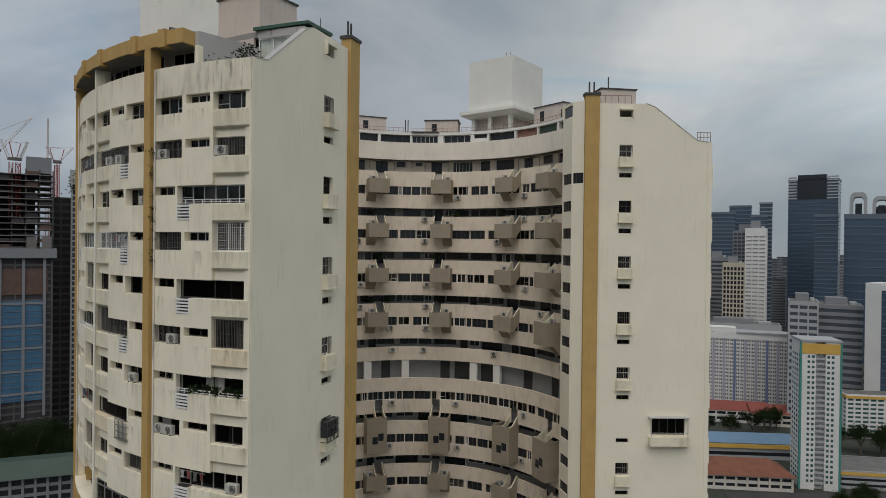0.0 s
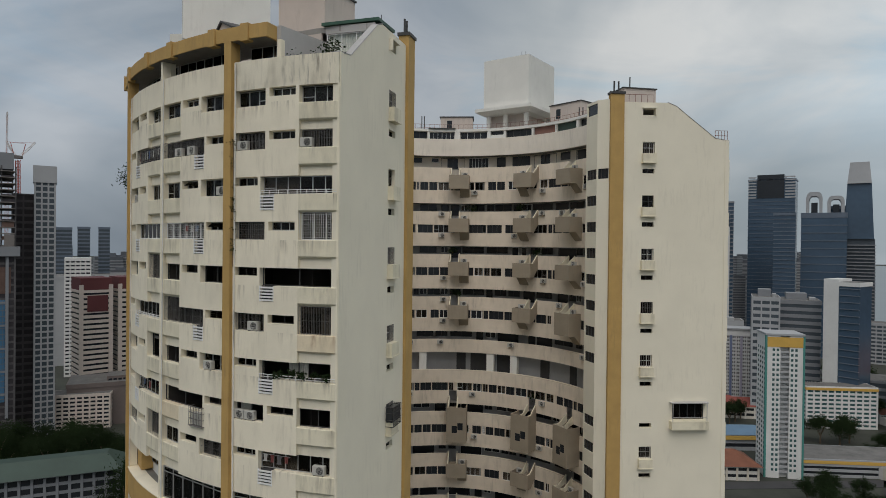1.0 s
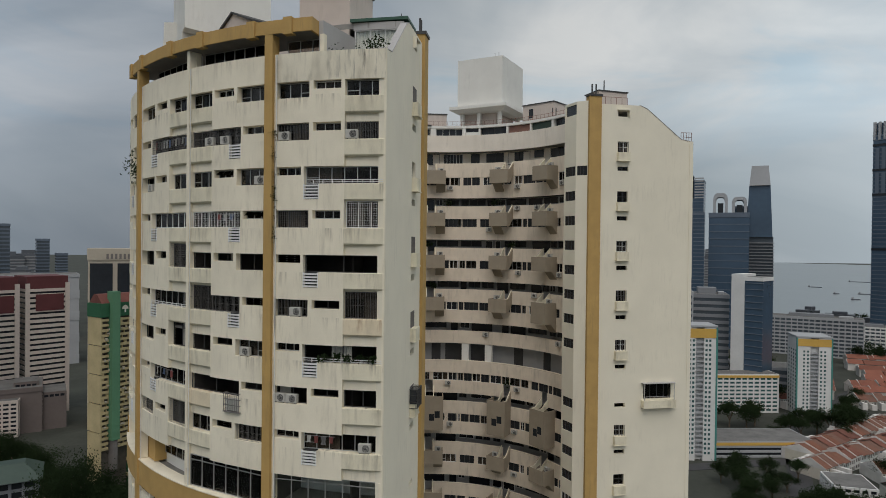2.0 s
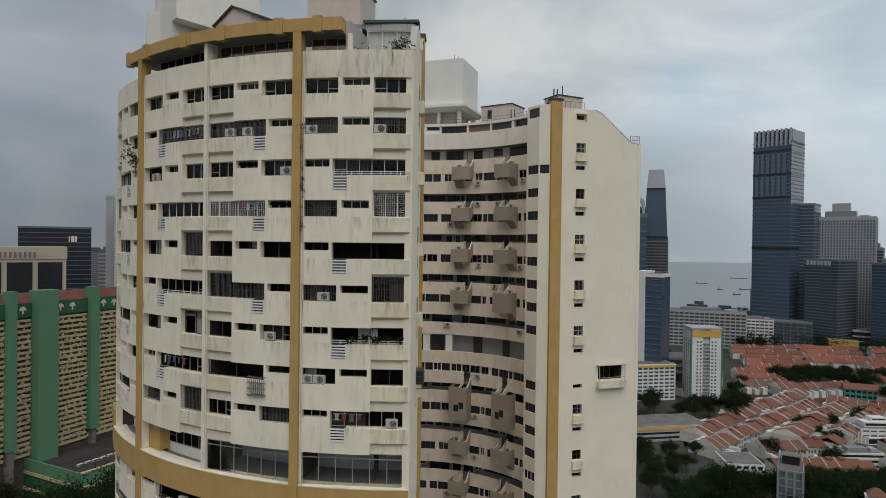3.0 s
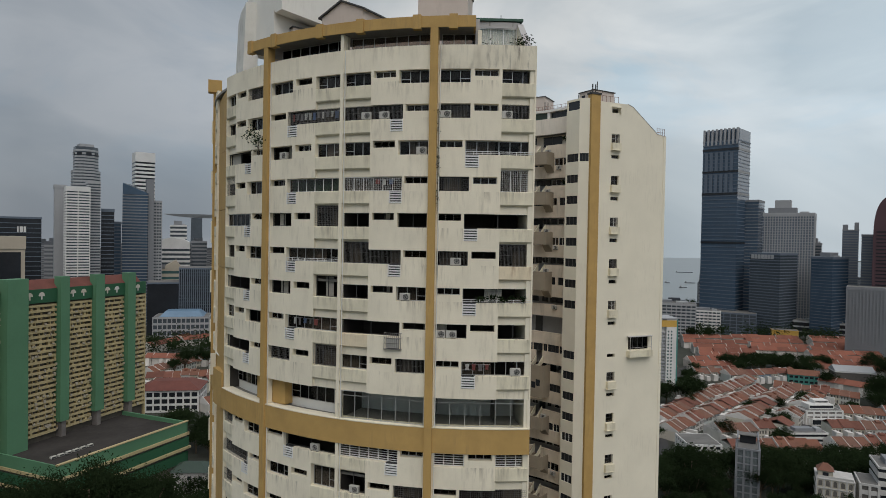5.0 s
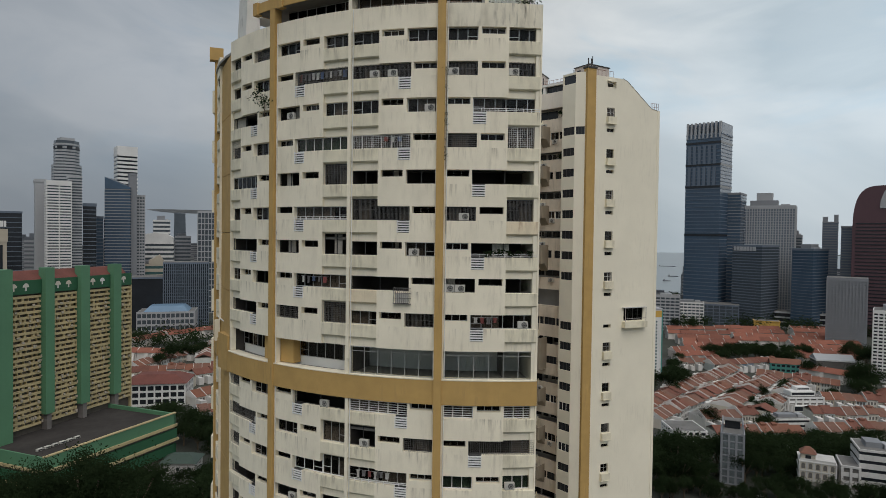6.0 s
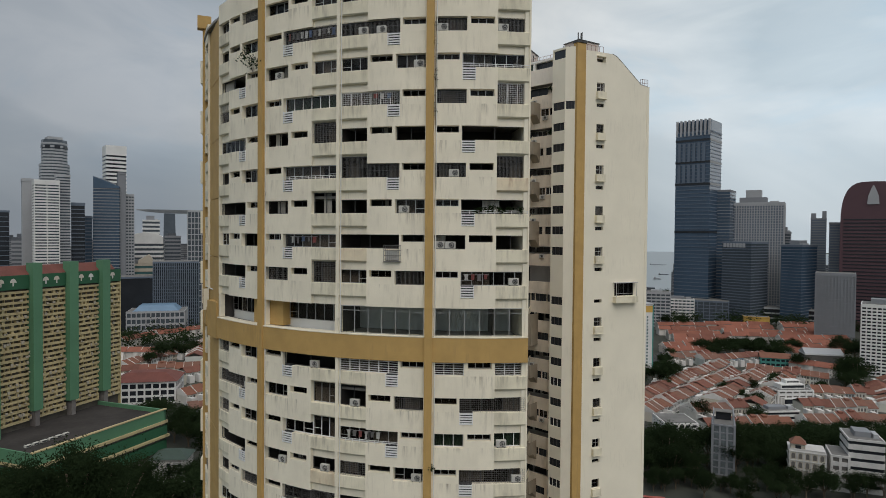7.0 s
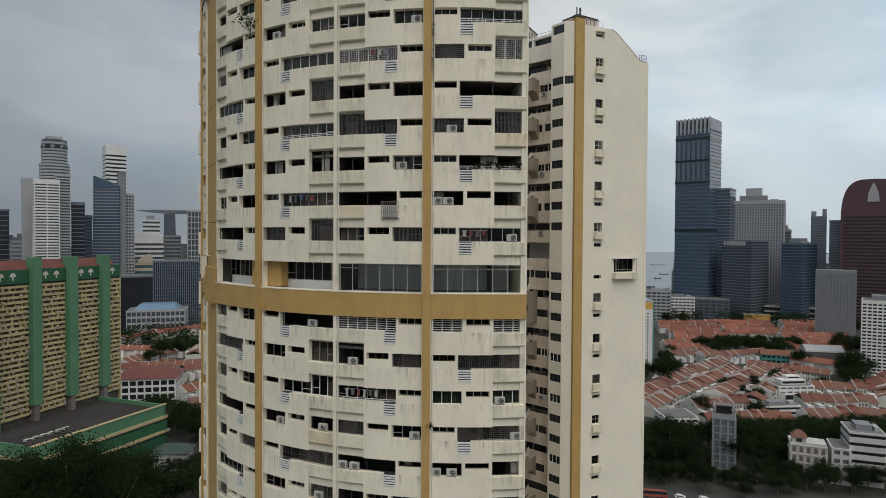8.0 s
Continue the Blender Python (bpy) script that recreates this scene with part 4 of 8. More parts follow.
# the top gallery has wide openings in a pale wall; dark sheets paint their shade
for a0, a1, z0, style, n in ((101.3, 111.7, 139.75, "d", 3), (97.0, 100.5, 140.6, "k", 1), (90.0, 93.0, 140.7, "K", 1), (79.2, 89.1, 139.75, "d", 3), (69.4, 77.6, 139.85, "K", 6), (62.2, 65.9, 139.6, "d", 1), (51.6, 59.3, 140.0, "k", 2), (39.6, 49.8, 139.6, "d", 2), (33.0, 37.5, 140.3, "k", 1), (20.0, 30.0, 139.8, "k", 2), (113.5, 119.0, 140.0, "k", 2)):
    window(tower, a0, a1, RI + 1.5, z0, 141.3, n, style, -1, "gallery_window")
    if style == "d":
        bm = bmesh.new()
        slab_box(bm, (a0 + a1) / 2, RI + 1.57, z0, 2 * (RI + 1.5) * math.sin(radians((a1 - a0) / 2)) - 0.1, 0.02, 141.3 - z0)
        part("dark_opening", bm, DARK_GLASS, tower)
bm = bmesh.new()
arc(bm, 0.4, 254.6, RI - 0.04, RI + 0.3, 141.4, 143.75, 4)
part("inner_fascia", bm, FASCIA, tower, "broad white fascia round the court")
# lower court wall, coloured darker for shade than the top gallery wall
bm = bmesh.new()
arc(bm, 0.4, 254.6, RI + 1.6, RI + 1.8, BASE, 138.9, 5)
part("court_wall", bm, COURT_SHADE, tower)
bm = bmesh.new()
arc(bm, 0.4, 254.6, RI + 1.6, RI + 1.8, 138.9, 144.6, 5)
part("top_gallery_wall", bm, FASCIA, tower)
bm = bmesh.new()
arc(bm, 0.4, 254.6, RI - 0.12, RI + 0.22, 110.1, 111.9, 4)
part("communal_parapet", bm, INNER, tower)
for a in (56.0, 66.7, 96.3, 112.5):
    bm = bmesh.new()
    slab_box(bm, a, RI + 0.1, 111.9, 1.0, 0.6, 2.4)
    part("pier", bm, WHITE, tower)
for a, wide in ((43.8, 1.4), (62.0, 2.0), (72.2, 2.6), (79.9, 1.3), (30.0, 1.2), (104.0, 1.2)):
    bm = bmesh.new()
    slab_box(bm, a, RI + 1.5, 111.5, wide, 0.08, 2.5)
    part("doorway", bm, DARK, tower, "dark communal doorway")
# attic windows above the fascia, and the roof edge
bm = bmesh.new()
arc(bm, 128, 254.6, RI, RI + 0.3, 143.75, 145.0, 5)
part("attic_panel", bm, WHITE, tower)
for a0, a1, mat, lb in ((25.4, 36.2, GREEN_SHEET, "dark green roll-down awning"), (37.1, 47.7, RAIL_RED, "dark red roll-down awning")):
    bm = bmesh.new()
    arc(bm, a0, a1, RI + 0.42, RI + 0.46, 143.85, 144.76)
    part("awning", bm, mat, tower, lb)
for a0, a1, z0, panes, style in ((109.1, 116.9, 143.75, 4, "k"), (95.4, 107.9, 143.75, 4, "k"), (83.5, 94.3, 143.75, 6, "K"), (69.2, 80.9, 143.75, 4, "K"), (61.8, 67.5, 144.25, 1, "k"), (48.8, 60.7, 143.75, 4, "k"), (118.0, 126.0, 143.75, 3, "k"), (12.0, 24.0, 143.75, 4, "k")):
    window(tower, a0, a1, RI + 0.5, z0, 144.76, panes, style, -1, "attic_window")
for a0, a1, z1 in ((107.95, 109.05, 144.78), (94.4, 95.3, 144.78), (81.0, 83.4, 144.78), (67.6, 69.1, 144.78), (60.8, 61.7, 144.78), (61.7, 67.55, 144.2), (47.8, 48.7, 144.78), (36.3, 37.0, 144.78), (24.1, 25.3, 144.78), (117.0, 117.9, 144.78)):
    bm = bmesh.new()
    arc(bm, a0, a1, RI + 0.1, RI + 0.7, 143.752, z1)
    part("pier", bm, WHITE, tower)
bm = bmesh.new()
arc(bm, 83.0, 94.8, RI - 0.15, RI + 0.9, 145.13, 145.25)
part("eave", bm, DARK, tower, "dark eave over the white glazing")
bm = bmesh.new()
arc(bm, 8.0, 127.0, RI + 0.05, RI + 0.8, 144.78, 145.12, 4)
part("roof_kerb", bm, WHITE, tower)


def stair(a, z, up, deep):
    """A half-landing that hangs into the court: one flight climbs back to the gallery above, the other drops to the one below. up: the side of the climbing flight."""
    u = Vector(polar(a, 1, 0))
    t = Vector((u.y, -u.x, 0))
    lo, hi, w = z - 1.2 - deep, z + 0.65, 1.35

    def prism(bm, s0, s1, outline):
        f0, f1 = [[bm.verts.new(t * s + u * (RI - n) + Vector((0, 0, zz))) for n, zz in outline] for s in (s0, s1)]
        bm.faces.new(f0)
        bm.faces.new(f1[::-1])
        for i in range(len(outline)):
            k = (i + 1) % len(outline)
            bm.faces.new((f0[i], f1[i], f1[k], f0[k]))
    foot = lo if deep > 2 else lo - 1.15
    bm = bmesh.new()
    prism(bm, -w, w, [(1.87, lo), (2.0, lo), (2.0, hi), (1.87, hi)])
    st = part("stair_box", bm, TAUPE, tower, "taupe hanging stair landing")
    bm = bmesh.new()
    prism(bm, up * (w - 0.13), up * w, [(1.87, lo), (1.87, hi), (1.2, hi), (-0.05, z + 1.72), (-0.05, lo if deep > 2 else z), (1.2, lo)])
    part("side_wall", bm, TAUPE, st)
    bm = bmesh.new()
    prism(bm, -up * (w - 0.13), -up * w, [(1.87, lo), (1.87, hi), (-0.05, hi), (-0.05, foot), (1.0, lo)])
    part("side_wall", bm, TAUPE, st)
    bm = bmesh.new()
    prism(bm, -w + 0.13, w - 0.13, [(1.0, lo), (1.87, lo), (1.87, lo + 0.16), (1.0, lo + 0.16)])
    prism(bm, up * 0.06, up * (w - 0.13), [(1.0, lo), (1.0, lo + 0.16), (-0.05, z + 0.3), (-0.05, z + 0.1)])
    if deep < 2:
        prism(bm, -up * 0.06, -up * (w - 0.13), [(1.0, lo), (1.0, lo + 0.16), (-0.05, lo - 0.95), (-0.05, lo - 1.15)])
    part("flight_slab", bm, TAUPE, st)
    for s0, s1 in ((up * (w - 0.24), up * (w - 0.132)), (-0.055, 0.055)):
        bm = bmesh.new()
        prism(bm, s0, s1, [(1.86, hi - 0.55), (1.86, hi + 0.04), (1.2, hi + 0.04), (-0.05, z + 1.80), (-0.05, z + 0.7), (1.2, hi - 0.55)])
        part("stair_cheek", bm, CREAM_BOX, st, "cream stair parapet")
    if deep > 2:
        # dark panels on the face stand for the shade in two stepped holes
        for s0, z0 in ((0.15, 1.75), (-0.62, 1.35)):
            bm = bmesh.new()
            prism(bm, s0, s0 + 0.72, [(1.99, lo + z0), (2.006, lo + z0), (2.006, lo + z0 + 0.95), (1.99, lo + z0 + 0.95)])
            part("opening", bm, DARK_GLASS, st)
    for i in range(6 if z > 100 else 0):
        bm = bmesh.new()
        prism(bm, up * 0.06, up * (w - 0.25), [(1.02 - 0.17 * i, lo + 0.17 * i), (1.02 - 0.17 * i, lo + 0.32 + 0.17 * i), (0.85 - 0.17 * i, lo + 0.32 + 0.17 * i), (0.85 - 0.17 * i, lo + 0.17 * i)])
        part("step", bm, SLAB, st)


for a, up in STAIRS:
    for k in (1, 3, 5, 7):
        stair(a, ITOPS[k] + 0.15, up, 0.9 if (k == 7 and a < 30) else 0.0)
    stair(a, ITOPS[11] - 0.75, up, 2.9)
    for k in range(14, 32, 2):
        stair(a, ITOPS[k] + 0.35, up, 0.0)

# roof
bm = bmesh.new()
arc(bm, 1.0, 253.0, RI + 0.8, 25.0, 144.6, 145.0, 5)
part("roof_slab", bm, ROOF, tower)
bm = bmesh.new()
arc(bm, -114.9, -155.6, RO - 3.2, RO + 0.30, 142.36, 143.25)
fascia = part("fascia", bm, OCHRE, tower, "ochre roof fascia")
# dark grey plate added under the fascia; the eave's shade is in its colour
bm = bmesh.new()
arc(bm, -115.2, -155.3, RO - 3.15, RO + 0.22, 142.343, 142.357)
part("soffit", bm, SLAB, tower)
for a in (-155.2, -148.9, -139.2, -132.2, -123.4, -118.1):
    bm = bmesh.new()
    slab_box(bm, a, RO - 0.1, 142.22, 0.66, 0.53, 1.13)
    part("bracket", bm, OCHRE, fascia)
for bay in range(3):
    y, o = bay_cells(bay)
    hi = 0.985 if bay else 0.42
    window(tower, y + (o - y) * 0.05, y + (o - y) * hi, RO - 1.5, 140.4, 142.34, 7 if bay else 3, "g", name="penthouse_window")
    bm = bmesh.new()
    slab_box(bm, y + (o - y) * (hi + 0.02), RO - 0.9, 140.36, 0.3, 0.4, 1.99)
    part("pier", bm, CREAM, tower)
bm = bmesh.new()
arc(bm, COLS[5], COLS[0] - 0.9, 25.0, RO - 0.3, 140.1, 140.35, 5)
part("terrace_slab", bm, ROOF, tower)
for bay in range(5):
    bm = bmesh.new()
    lo, hi = COLS[bay + 1], (COLS[bay] if bay < 4 else BEND) - (0.05 if bay == 0 else 0)
    back = 0.45 if bay == 4 else 0.0
    arc(bm, lo, hi, RO - 0.3 - back, RO - back, 139.15, 141.05)
    part("terrace_parapet", bm, STAINED if bay == 0 else CREAM, tower, "rain-streaked roof terrace parapet")
bm = bmesh.new()
arc(bm, 2.0, 244.6, 24.8, 25.0, 140.0, 144.6, 5)
part("attic_wall", bm, PINK, tower)
# slope from the terrace up to the roof beside the glazed room
bm = bmesh.new()
u = [polar(a, r, z) for a, r, z in ((-114.9, 30.6, 140.4), (-114.3, 30.6, 140.4), (-114.3, 24.6, 140.4), (-114.9, 24.6, 140.4), (-114.9, 30.6, 143.3), (-114.3, 30.6, 143.3), (-114.3, 24.6, 143.9), (-114.9, 24.6, 143.9))]
hexa(bm, u)
part("side_wall", bm, GREY_RENDER, tower, "grey rendered side wall")
glazed = None
bm = bmesh.new()
arc(bm, -114.6, -105.7, 24.6, 25.0, 144.45, 145.0)
glazed = part("glazed_room", bm, GREY_RENDER, tower, "glazed roof room with white curtains")
bm = bmesh.new()
c = [polar(a, r, z) for a, r, z in ((-115.0, 25.3, 145.01), (-105.0, 25.1, 145.12), (-104.6, 21.5, 145.35), (-115.0, 21.5, 145.3))]
hexa(bm, c + [(x, y, z + 0.22) for x, y, z in c])
part("sheet_roof", bm, GREEN_ROOF, glazed, "dark green sheet roof")
window(tower, -114.4, -106.2, 24.85, 140.36, 144.44, 3, "W", name="glazed_wall")


def roof_house(name, a, r, w, d, z0, z1, mat, label):
    bm = bmesh.new()
    slab_box(bm, a, r, z0, w, d, z1 - z0)
    h = part(name, bm, mat, tower, label)
    bm = bmesh.new()
    slab_box(bm, a, r - 0.12, z1, w + 0.24, d + 0.24, 0.12)
    part("roof_edge", bm, DARK, h)
    bm = bmesh.new()
    slab_box(bm, a, r - 0.03, z0 + 0.35 * (z1 - z0), 0.7, 0.06, 0.45 * (z1 - z0), shift=w * 0.22)
    part("opening", bm, DARK_GLASS, h)


for a, r, w, d, z1 in ((110, 20.5, 4.0, 3.0, 147.4), (83, 20.8, 4.6, 3.0, 147.3), (38, 20.5, 5.0, 4.0, 147.8), (8.0, 20.0, 3.0, 4.0, 147.2), (-168, 21.0, 5.0, 4.0, 147.0)):
    roof_house("roof_house", a, r, w, d, 145.0, z1, PINK, "pinkish roof house with a dark eave")
roof_house("roof_house", -122.0, 20.1, 4.6, 3.7, 145.0, 148.5, PINK, "pinkish stair house with a dark eave")

gh = thing("gabled_house", pose(TX, TY, 0), "pinkish gabled stair house with dark eaves on the roof", "roof house")
bm = bmesh.new()
gu, gt_ = Vector(polar(-146.0, 1, 0)), Vector(polar(-56.0, 1, 0))
go = gu * 24.6 + Vector((0, 0, 145.0))
gp = [(-2.6, 0), (2.6, 0), (2.6, 2.0), (0.0, 3.1), (-2.6, 2.0)]
f0 = [bm.verts.new(go + gt_ * a + Vector((0, 0, z))) for a, z in gp]
f1 = [bm.verts.new(go - gu * 4.5 + gt_ * a + Vector((0, 0, z))) for a, z in gp]
bm.faces.new(f0)
bm.faces.new(f1[::-1])
for i in range(5):
    bm.faces.new((f0[i], f1[i], f1[(i + 1) % 5], f0[(i + 1) % 5]))
part("wall", bm, PINK, gh)
for s in (-1, 1):
    bm = bmesh.new()
    c = [go + gu * 0.2 + gt_ * (s * 2.9) + Vector((0, 0, 1.9)), go + gu * 0.2 + Vector((0, 0, 3.12)), go - gu * 4.7 + Vector((0, 0, 3.12)), go - gu * 4.7 + gt_ * (s * 2.9) + Vector((0, 0, 1.9))]
    hexa(bm, c + [v + Vector((0, 0, 0.16)) for v in c])
    part("roof_sheet", bm, DARK, gh)


def lift_tower(p, dx, dy, lx, ly, z0, z1, flare=0.8, posts=True):
    bm = bmesh.new()
    p, dx, dy = Vector(p), Vector(dx).normalized(), Vector(dy).normalized()

    def blk(bm, a0, a1, b0, b1, z0, z1, grow=0.0):
        c = [p + dx * a + dy * b for a, b in ((a0, b0), (a1, b0), (a1, b1), (a0, b1))]
        k = [p + dx * a + dy * b for a, b in ((a0 - grow, b0 - grow), (a1 + grow, b0 - grow), (a1 + grow, b1 + grow), (a0 - grow, b1 + grow))]
        hexa(bm, [q + Vector((0, 0, z0)) for q in c] + [q + Vector((0, 0, z1)) for q in k])
    blk(bm, 0, lx, 0, ly, z0, z1)
    lt = part("lift_tower", bm, WHITE, tower, "white windowless lift motor tower")
    if posts:
        bm = bmesh.new()
        blk(bm, -0.1, lx + 0.1, -0.1, ly + 0.1, z0 - 0.9, z0 - 0.45, flare)
        blk(bm, -flare - 0.1, lx + flare + 0.1, -flare - 0.1, ly + flare + 0.1, z0 - 0.446, z0 - 0.004)
        part("flared_base", bm, WHITE, lt)
        bm = bmesh.new()
        blk(bm, 1.4, lx - 0.3, 1.2, ly - 0.3, 145.0, z0 - 0.9)
        part("lobby", bm, PINK, lt)
        for a, b in ((0.3, 0.3), (lx - 0.8, 0.3), (0.3, ly - 0.8), (lx * 0.5, 0.3)):
            bm = bmesh.new()
            blk(bm, a, a + 0.5, b, b + 0.5, 145.0, z0 - 0.9)
            part("post", bm, WHITE, lt)
    else:
        bm = bmesh.new()
        c = [p + dx * a + dy * b for a, b in ((0.0, 2.2), (lx, 1.6), (lx, ly), (0.0, ly))]
        hexa(bm, [q + Vector((0, 0, 145.0)) for q in c] + [q + Vector((0, 0, z0 - 0.002)) for q in c])
        part("shaft_foot", bm, WHITE, lt)
        bm = bmesh.new()
        c = [p + dx * a + dy * b for a, b in ((0.0, 0.0), (lx, 0.0), (lx, 1.4), (0.0, 2.0))]
        hexa(bm, [c[0] + Vector((0, 0, z0 - 0.9)), c[1] + Vector((0, 0, z0 - 0.25)), c[2] + Vector((0, 0, z0 - 0.25)), c[3] + Vector((0, 0, z0 - 0.9))] + [q + Vector((0, 0, z0 - 0.002)) for q in c])
        part("soffit", bm, WHITE, lt)
    for a in (1.0, 1.6):
        bm = bmesh.new()
        q = p + dx * a + dy * 1.0
        rod(bm, (q.x, q.y, z1), (q.x, q.y, z1 + 0.8), 0.03, 4)
        part("aerial", bm, DARK, lt)


lift_tower((11.78, 15.24, 0), (-0.79, 0.62, 0), (0.62, 0.79, 0), 7.0, 8.0, 148.2, 155.0)
lift_tower((-17.9, -6.5, 0), (-0.94, -0.34, 0), (-0.34, 0.94, 0), 7.9, 7.5, 148.4, 160.0, 0.05, False)
bm = bmesh.new()
outer = [(-28.6, -4.4), (-28.9, -2.4), (-29.0, -0.4), (-28.8, 1.6)]
inner = [(-27.0, -4.0), (-27.4, -2.3), (-27.5, -0.4), (-27.4, 1.4)]
rings = []
for k in range(4):
    (x0, y0), (x1, y1) = outer[k], inner[k]
    top = 150.2 - 0.5 * k
    rings.append([bm.verts.new(v) for v in ((x0, y0, 140.3), (x1, y1, 140.3), (x1, y1, top), (x0 + 0.35, y0, top - 0.2))])
for p, q in zip(rings, rings[1:]):
    for i in range(4):
        j = (i + 1) % 4
        bm.faces.new((p[i], q[i], q[j], p[j]))
bm.faces.new(rings[0])
bm.faces.new(rings[-1][::-1])
part("fin_wall", bm, GRIMY, tower, "curved white fin wall with dark rain stains")

# rails, pipes and aerials on the roof
bm = bmesh.new()
for k in range(60):
    a, b = 8 + k * 2.0, 10 + k * 2.0
    rod(bm, polar(a, RI + 1.2, 145.0), polar(a, RI + 1.2, 145.95), 0.025, 4)
    for z in (145.5, 145.95):
        rod(bm, polar(a, RI + 1.2, z), polar(b, RI + 1.2, z), 0.025, 4)
part("roof_rail", bm, RAIL_RED, tower, "thin reddish roof rail")
bm = bmesh.new()
for s, e in ((0.1, 1.5),):
    for k in range(5):
        q = s + (e - s) * k / 4
        rod(bm, far_end.p(q, -0.2, 141.1), far_end.p(q, -0.2, 142.2), 0.03, 4)
    for z in (141.65, 142.2):
        rod(bm, far_end.p(s, -0.2, z), far_end.p(e, -0.2, z), 0.03, 4)
for q in range(6):
    rod(bm, far_end.p(8.5 + q * 0.7, -0.3, 145.1), far_end.p(8.5 + q * 0.7, -0.3, 146.0), 0.03, 4)
rod(bm, far_end.p(8.5, -0.3, 146.0), far_end.p(12.0, -0.3, 146.0), 0.03, 4)
part("terrace_rail", bm, RAIL_RED, tower)
for a, r, z, h in ((96, 20, 145, 2.2), (97, 20, 145, 2.2), (30, 20, 145, 1.8), (29, 20.3, 145, 1.8), (40, 23, 147, 1.5), (-108, 21, 145, 2.0), (5, 21, 147.2, 1.4), (15, 21, 145, 2.4)):
    bm = bmesh.new()
    rod(bm, polar(a, r, z), polar(a, r, z + h), 0.07 if h != 2.0 else 0.03, 6)
    part("vent_pipe", bm, DARK, tower)


# air conditioners, each on its own brackets
def air_conditioner(m):
    ac = thing("air_conditioner", m, "weathered white outdoor air conditioning unit on wall brackets", "air conditioner", "air conditioners on the tower")
    bm = bmesh.new()
    box(bm, -0.42, 0.42, 0.0, 0.32, 0, 0.58)
    bmesh.ops.bevel(bm, geom=bm.edges[:], offset=0.025, segments=1, affect="EDGES")
    part("casing", bm, AC_WHITE, ac)
    bm = bmesh.new()
    n, c = 20, bm.verts.new((-0.1, 0.335, 0.29))
    rim = [bm.verts.new((-0.1 + 0.24 * math.cos(2 * math.pi * i / n), 0.328, 0.29 + 0.24 * math.sin(2 * math.pi * i / n))) for i in range(n)]
    for i in range(n):
        bm.faces.new((c, rim[i], rim[(i + 1) % n]))
    part("fan_opening", bm, DARK, ac)
    bm = bmesh.new()
    rings = []
    for k in range(49):
        a, rr = 2 * math.pi * k / 16, 0.06 + 0.18 * k / 48
        rings.append([bm.verts.new((-0.1 + (rr + dr) * math.cos(a), 0.345 + dy, 0.29 + (rr + dr) * math.sin(a))) for dr, dy in ((-0.008, 0), (0.008, 0), (0, 0.012))])
    for p, q in zip(rings, rings[1:]):
        for i in range(3):
            bm.faces.new((p[i], p[(i + 1) % 3], q[(i + 1) % 3], q[i]))
    part("fan_guard", bm, AC_WHITE, ac)
    for s in (-0.3, 0.3):
        bm = bmesh.new()
        box(bm, s - 0.02, s + 0.02, -0.25, 0.32, -0.05, -0.001)
        part("bracket", bm, DARK, ac)
    return ac


def ac_pose(a, r, z, out=True):
    u = Vector(polar(a, 1, 0))
    return pose(TX + u.x * r, TY + u.y * r, z, 0, 0, a - 90 if out else a + 90)


def share(bay, u):
    y, o = bay_cells(bay)
    return y + (o - y) * u


AC_SPOTS = ((0, 2, 0.12), (0, 2, 0.72), (0, 6, 0.24), (0, 8, 0.10), (0, 8, 0.21), (0, 9, 0.85), (0, 13, 0.74), (0, 14, 0.90), (0, 15, 0.26), (0, 15, 0.10),
            (1, 2, 0.52), (1, 2, 0.72), (1, 3, 0.12), (1, 7, 0.27), (1, 12, 0.80), (1, 14, 0.12), (1, 15, 0.92), (1, 15, 0.78), (1, 16, 0.2),
            (2, 3, 0.24), (2, 11, 0.72), (2, 14, 0.30), (2, 14, 0.85), (2, 16, 0.8), (3, 3, 0.2), (3, 12, 0.3), (0, 17, 0.75), (2, 18, 0.2))
first = None
for bay, row, u in AC_SPOTS:
    m = ac_pose(share(bay, u), RO - 0.38, TOPS[row] - 1.10)
    if first is None:
        first = air_conditioner(m)
    else:
        copy_thing(first, m)
for a, up in STAIRS:
    for k in (1, 2, 3, 5, 6, 7, 8, 10, 12, 14, 16, 18):
        if rnd.random() < 0.75:
            copy_thing(first, ac_pose(a - rnd.choice((7.5, 6.5, -7.0, -8.0)), RI - 0.02, ITOPS[k] - 1.75, False))
    for k in (1, 3, 5, 7, 14):
        copy_thing(first, ac_pose(a + up * 2.2, RI - 0.5, ITOPS[k] + 0.66, False))


# washing hung out on poles at some balconies
CLOTH = [material("cloth_white", (0.70, 0.69, 0.66), 0.95, vary=0.1), material("cloth_blue", (0.16, 0.22, 0.36), 0.95, vary=0.15), material("cloth_red", (0.36, 0.12, 0.11), 0.95, vary=0.15), material("cloth_grey", (0.25, 0.24, 0.24), 0.95, vary=0.15)]


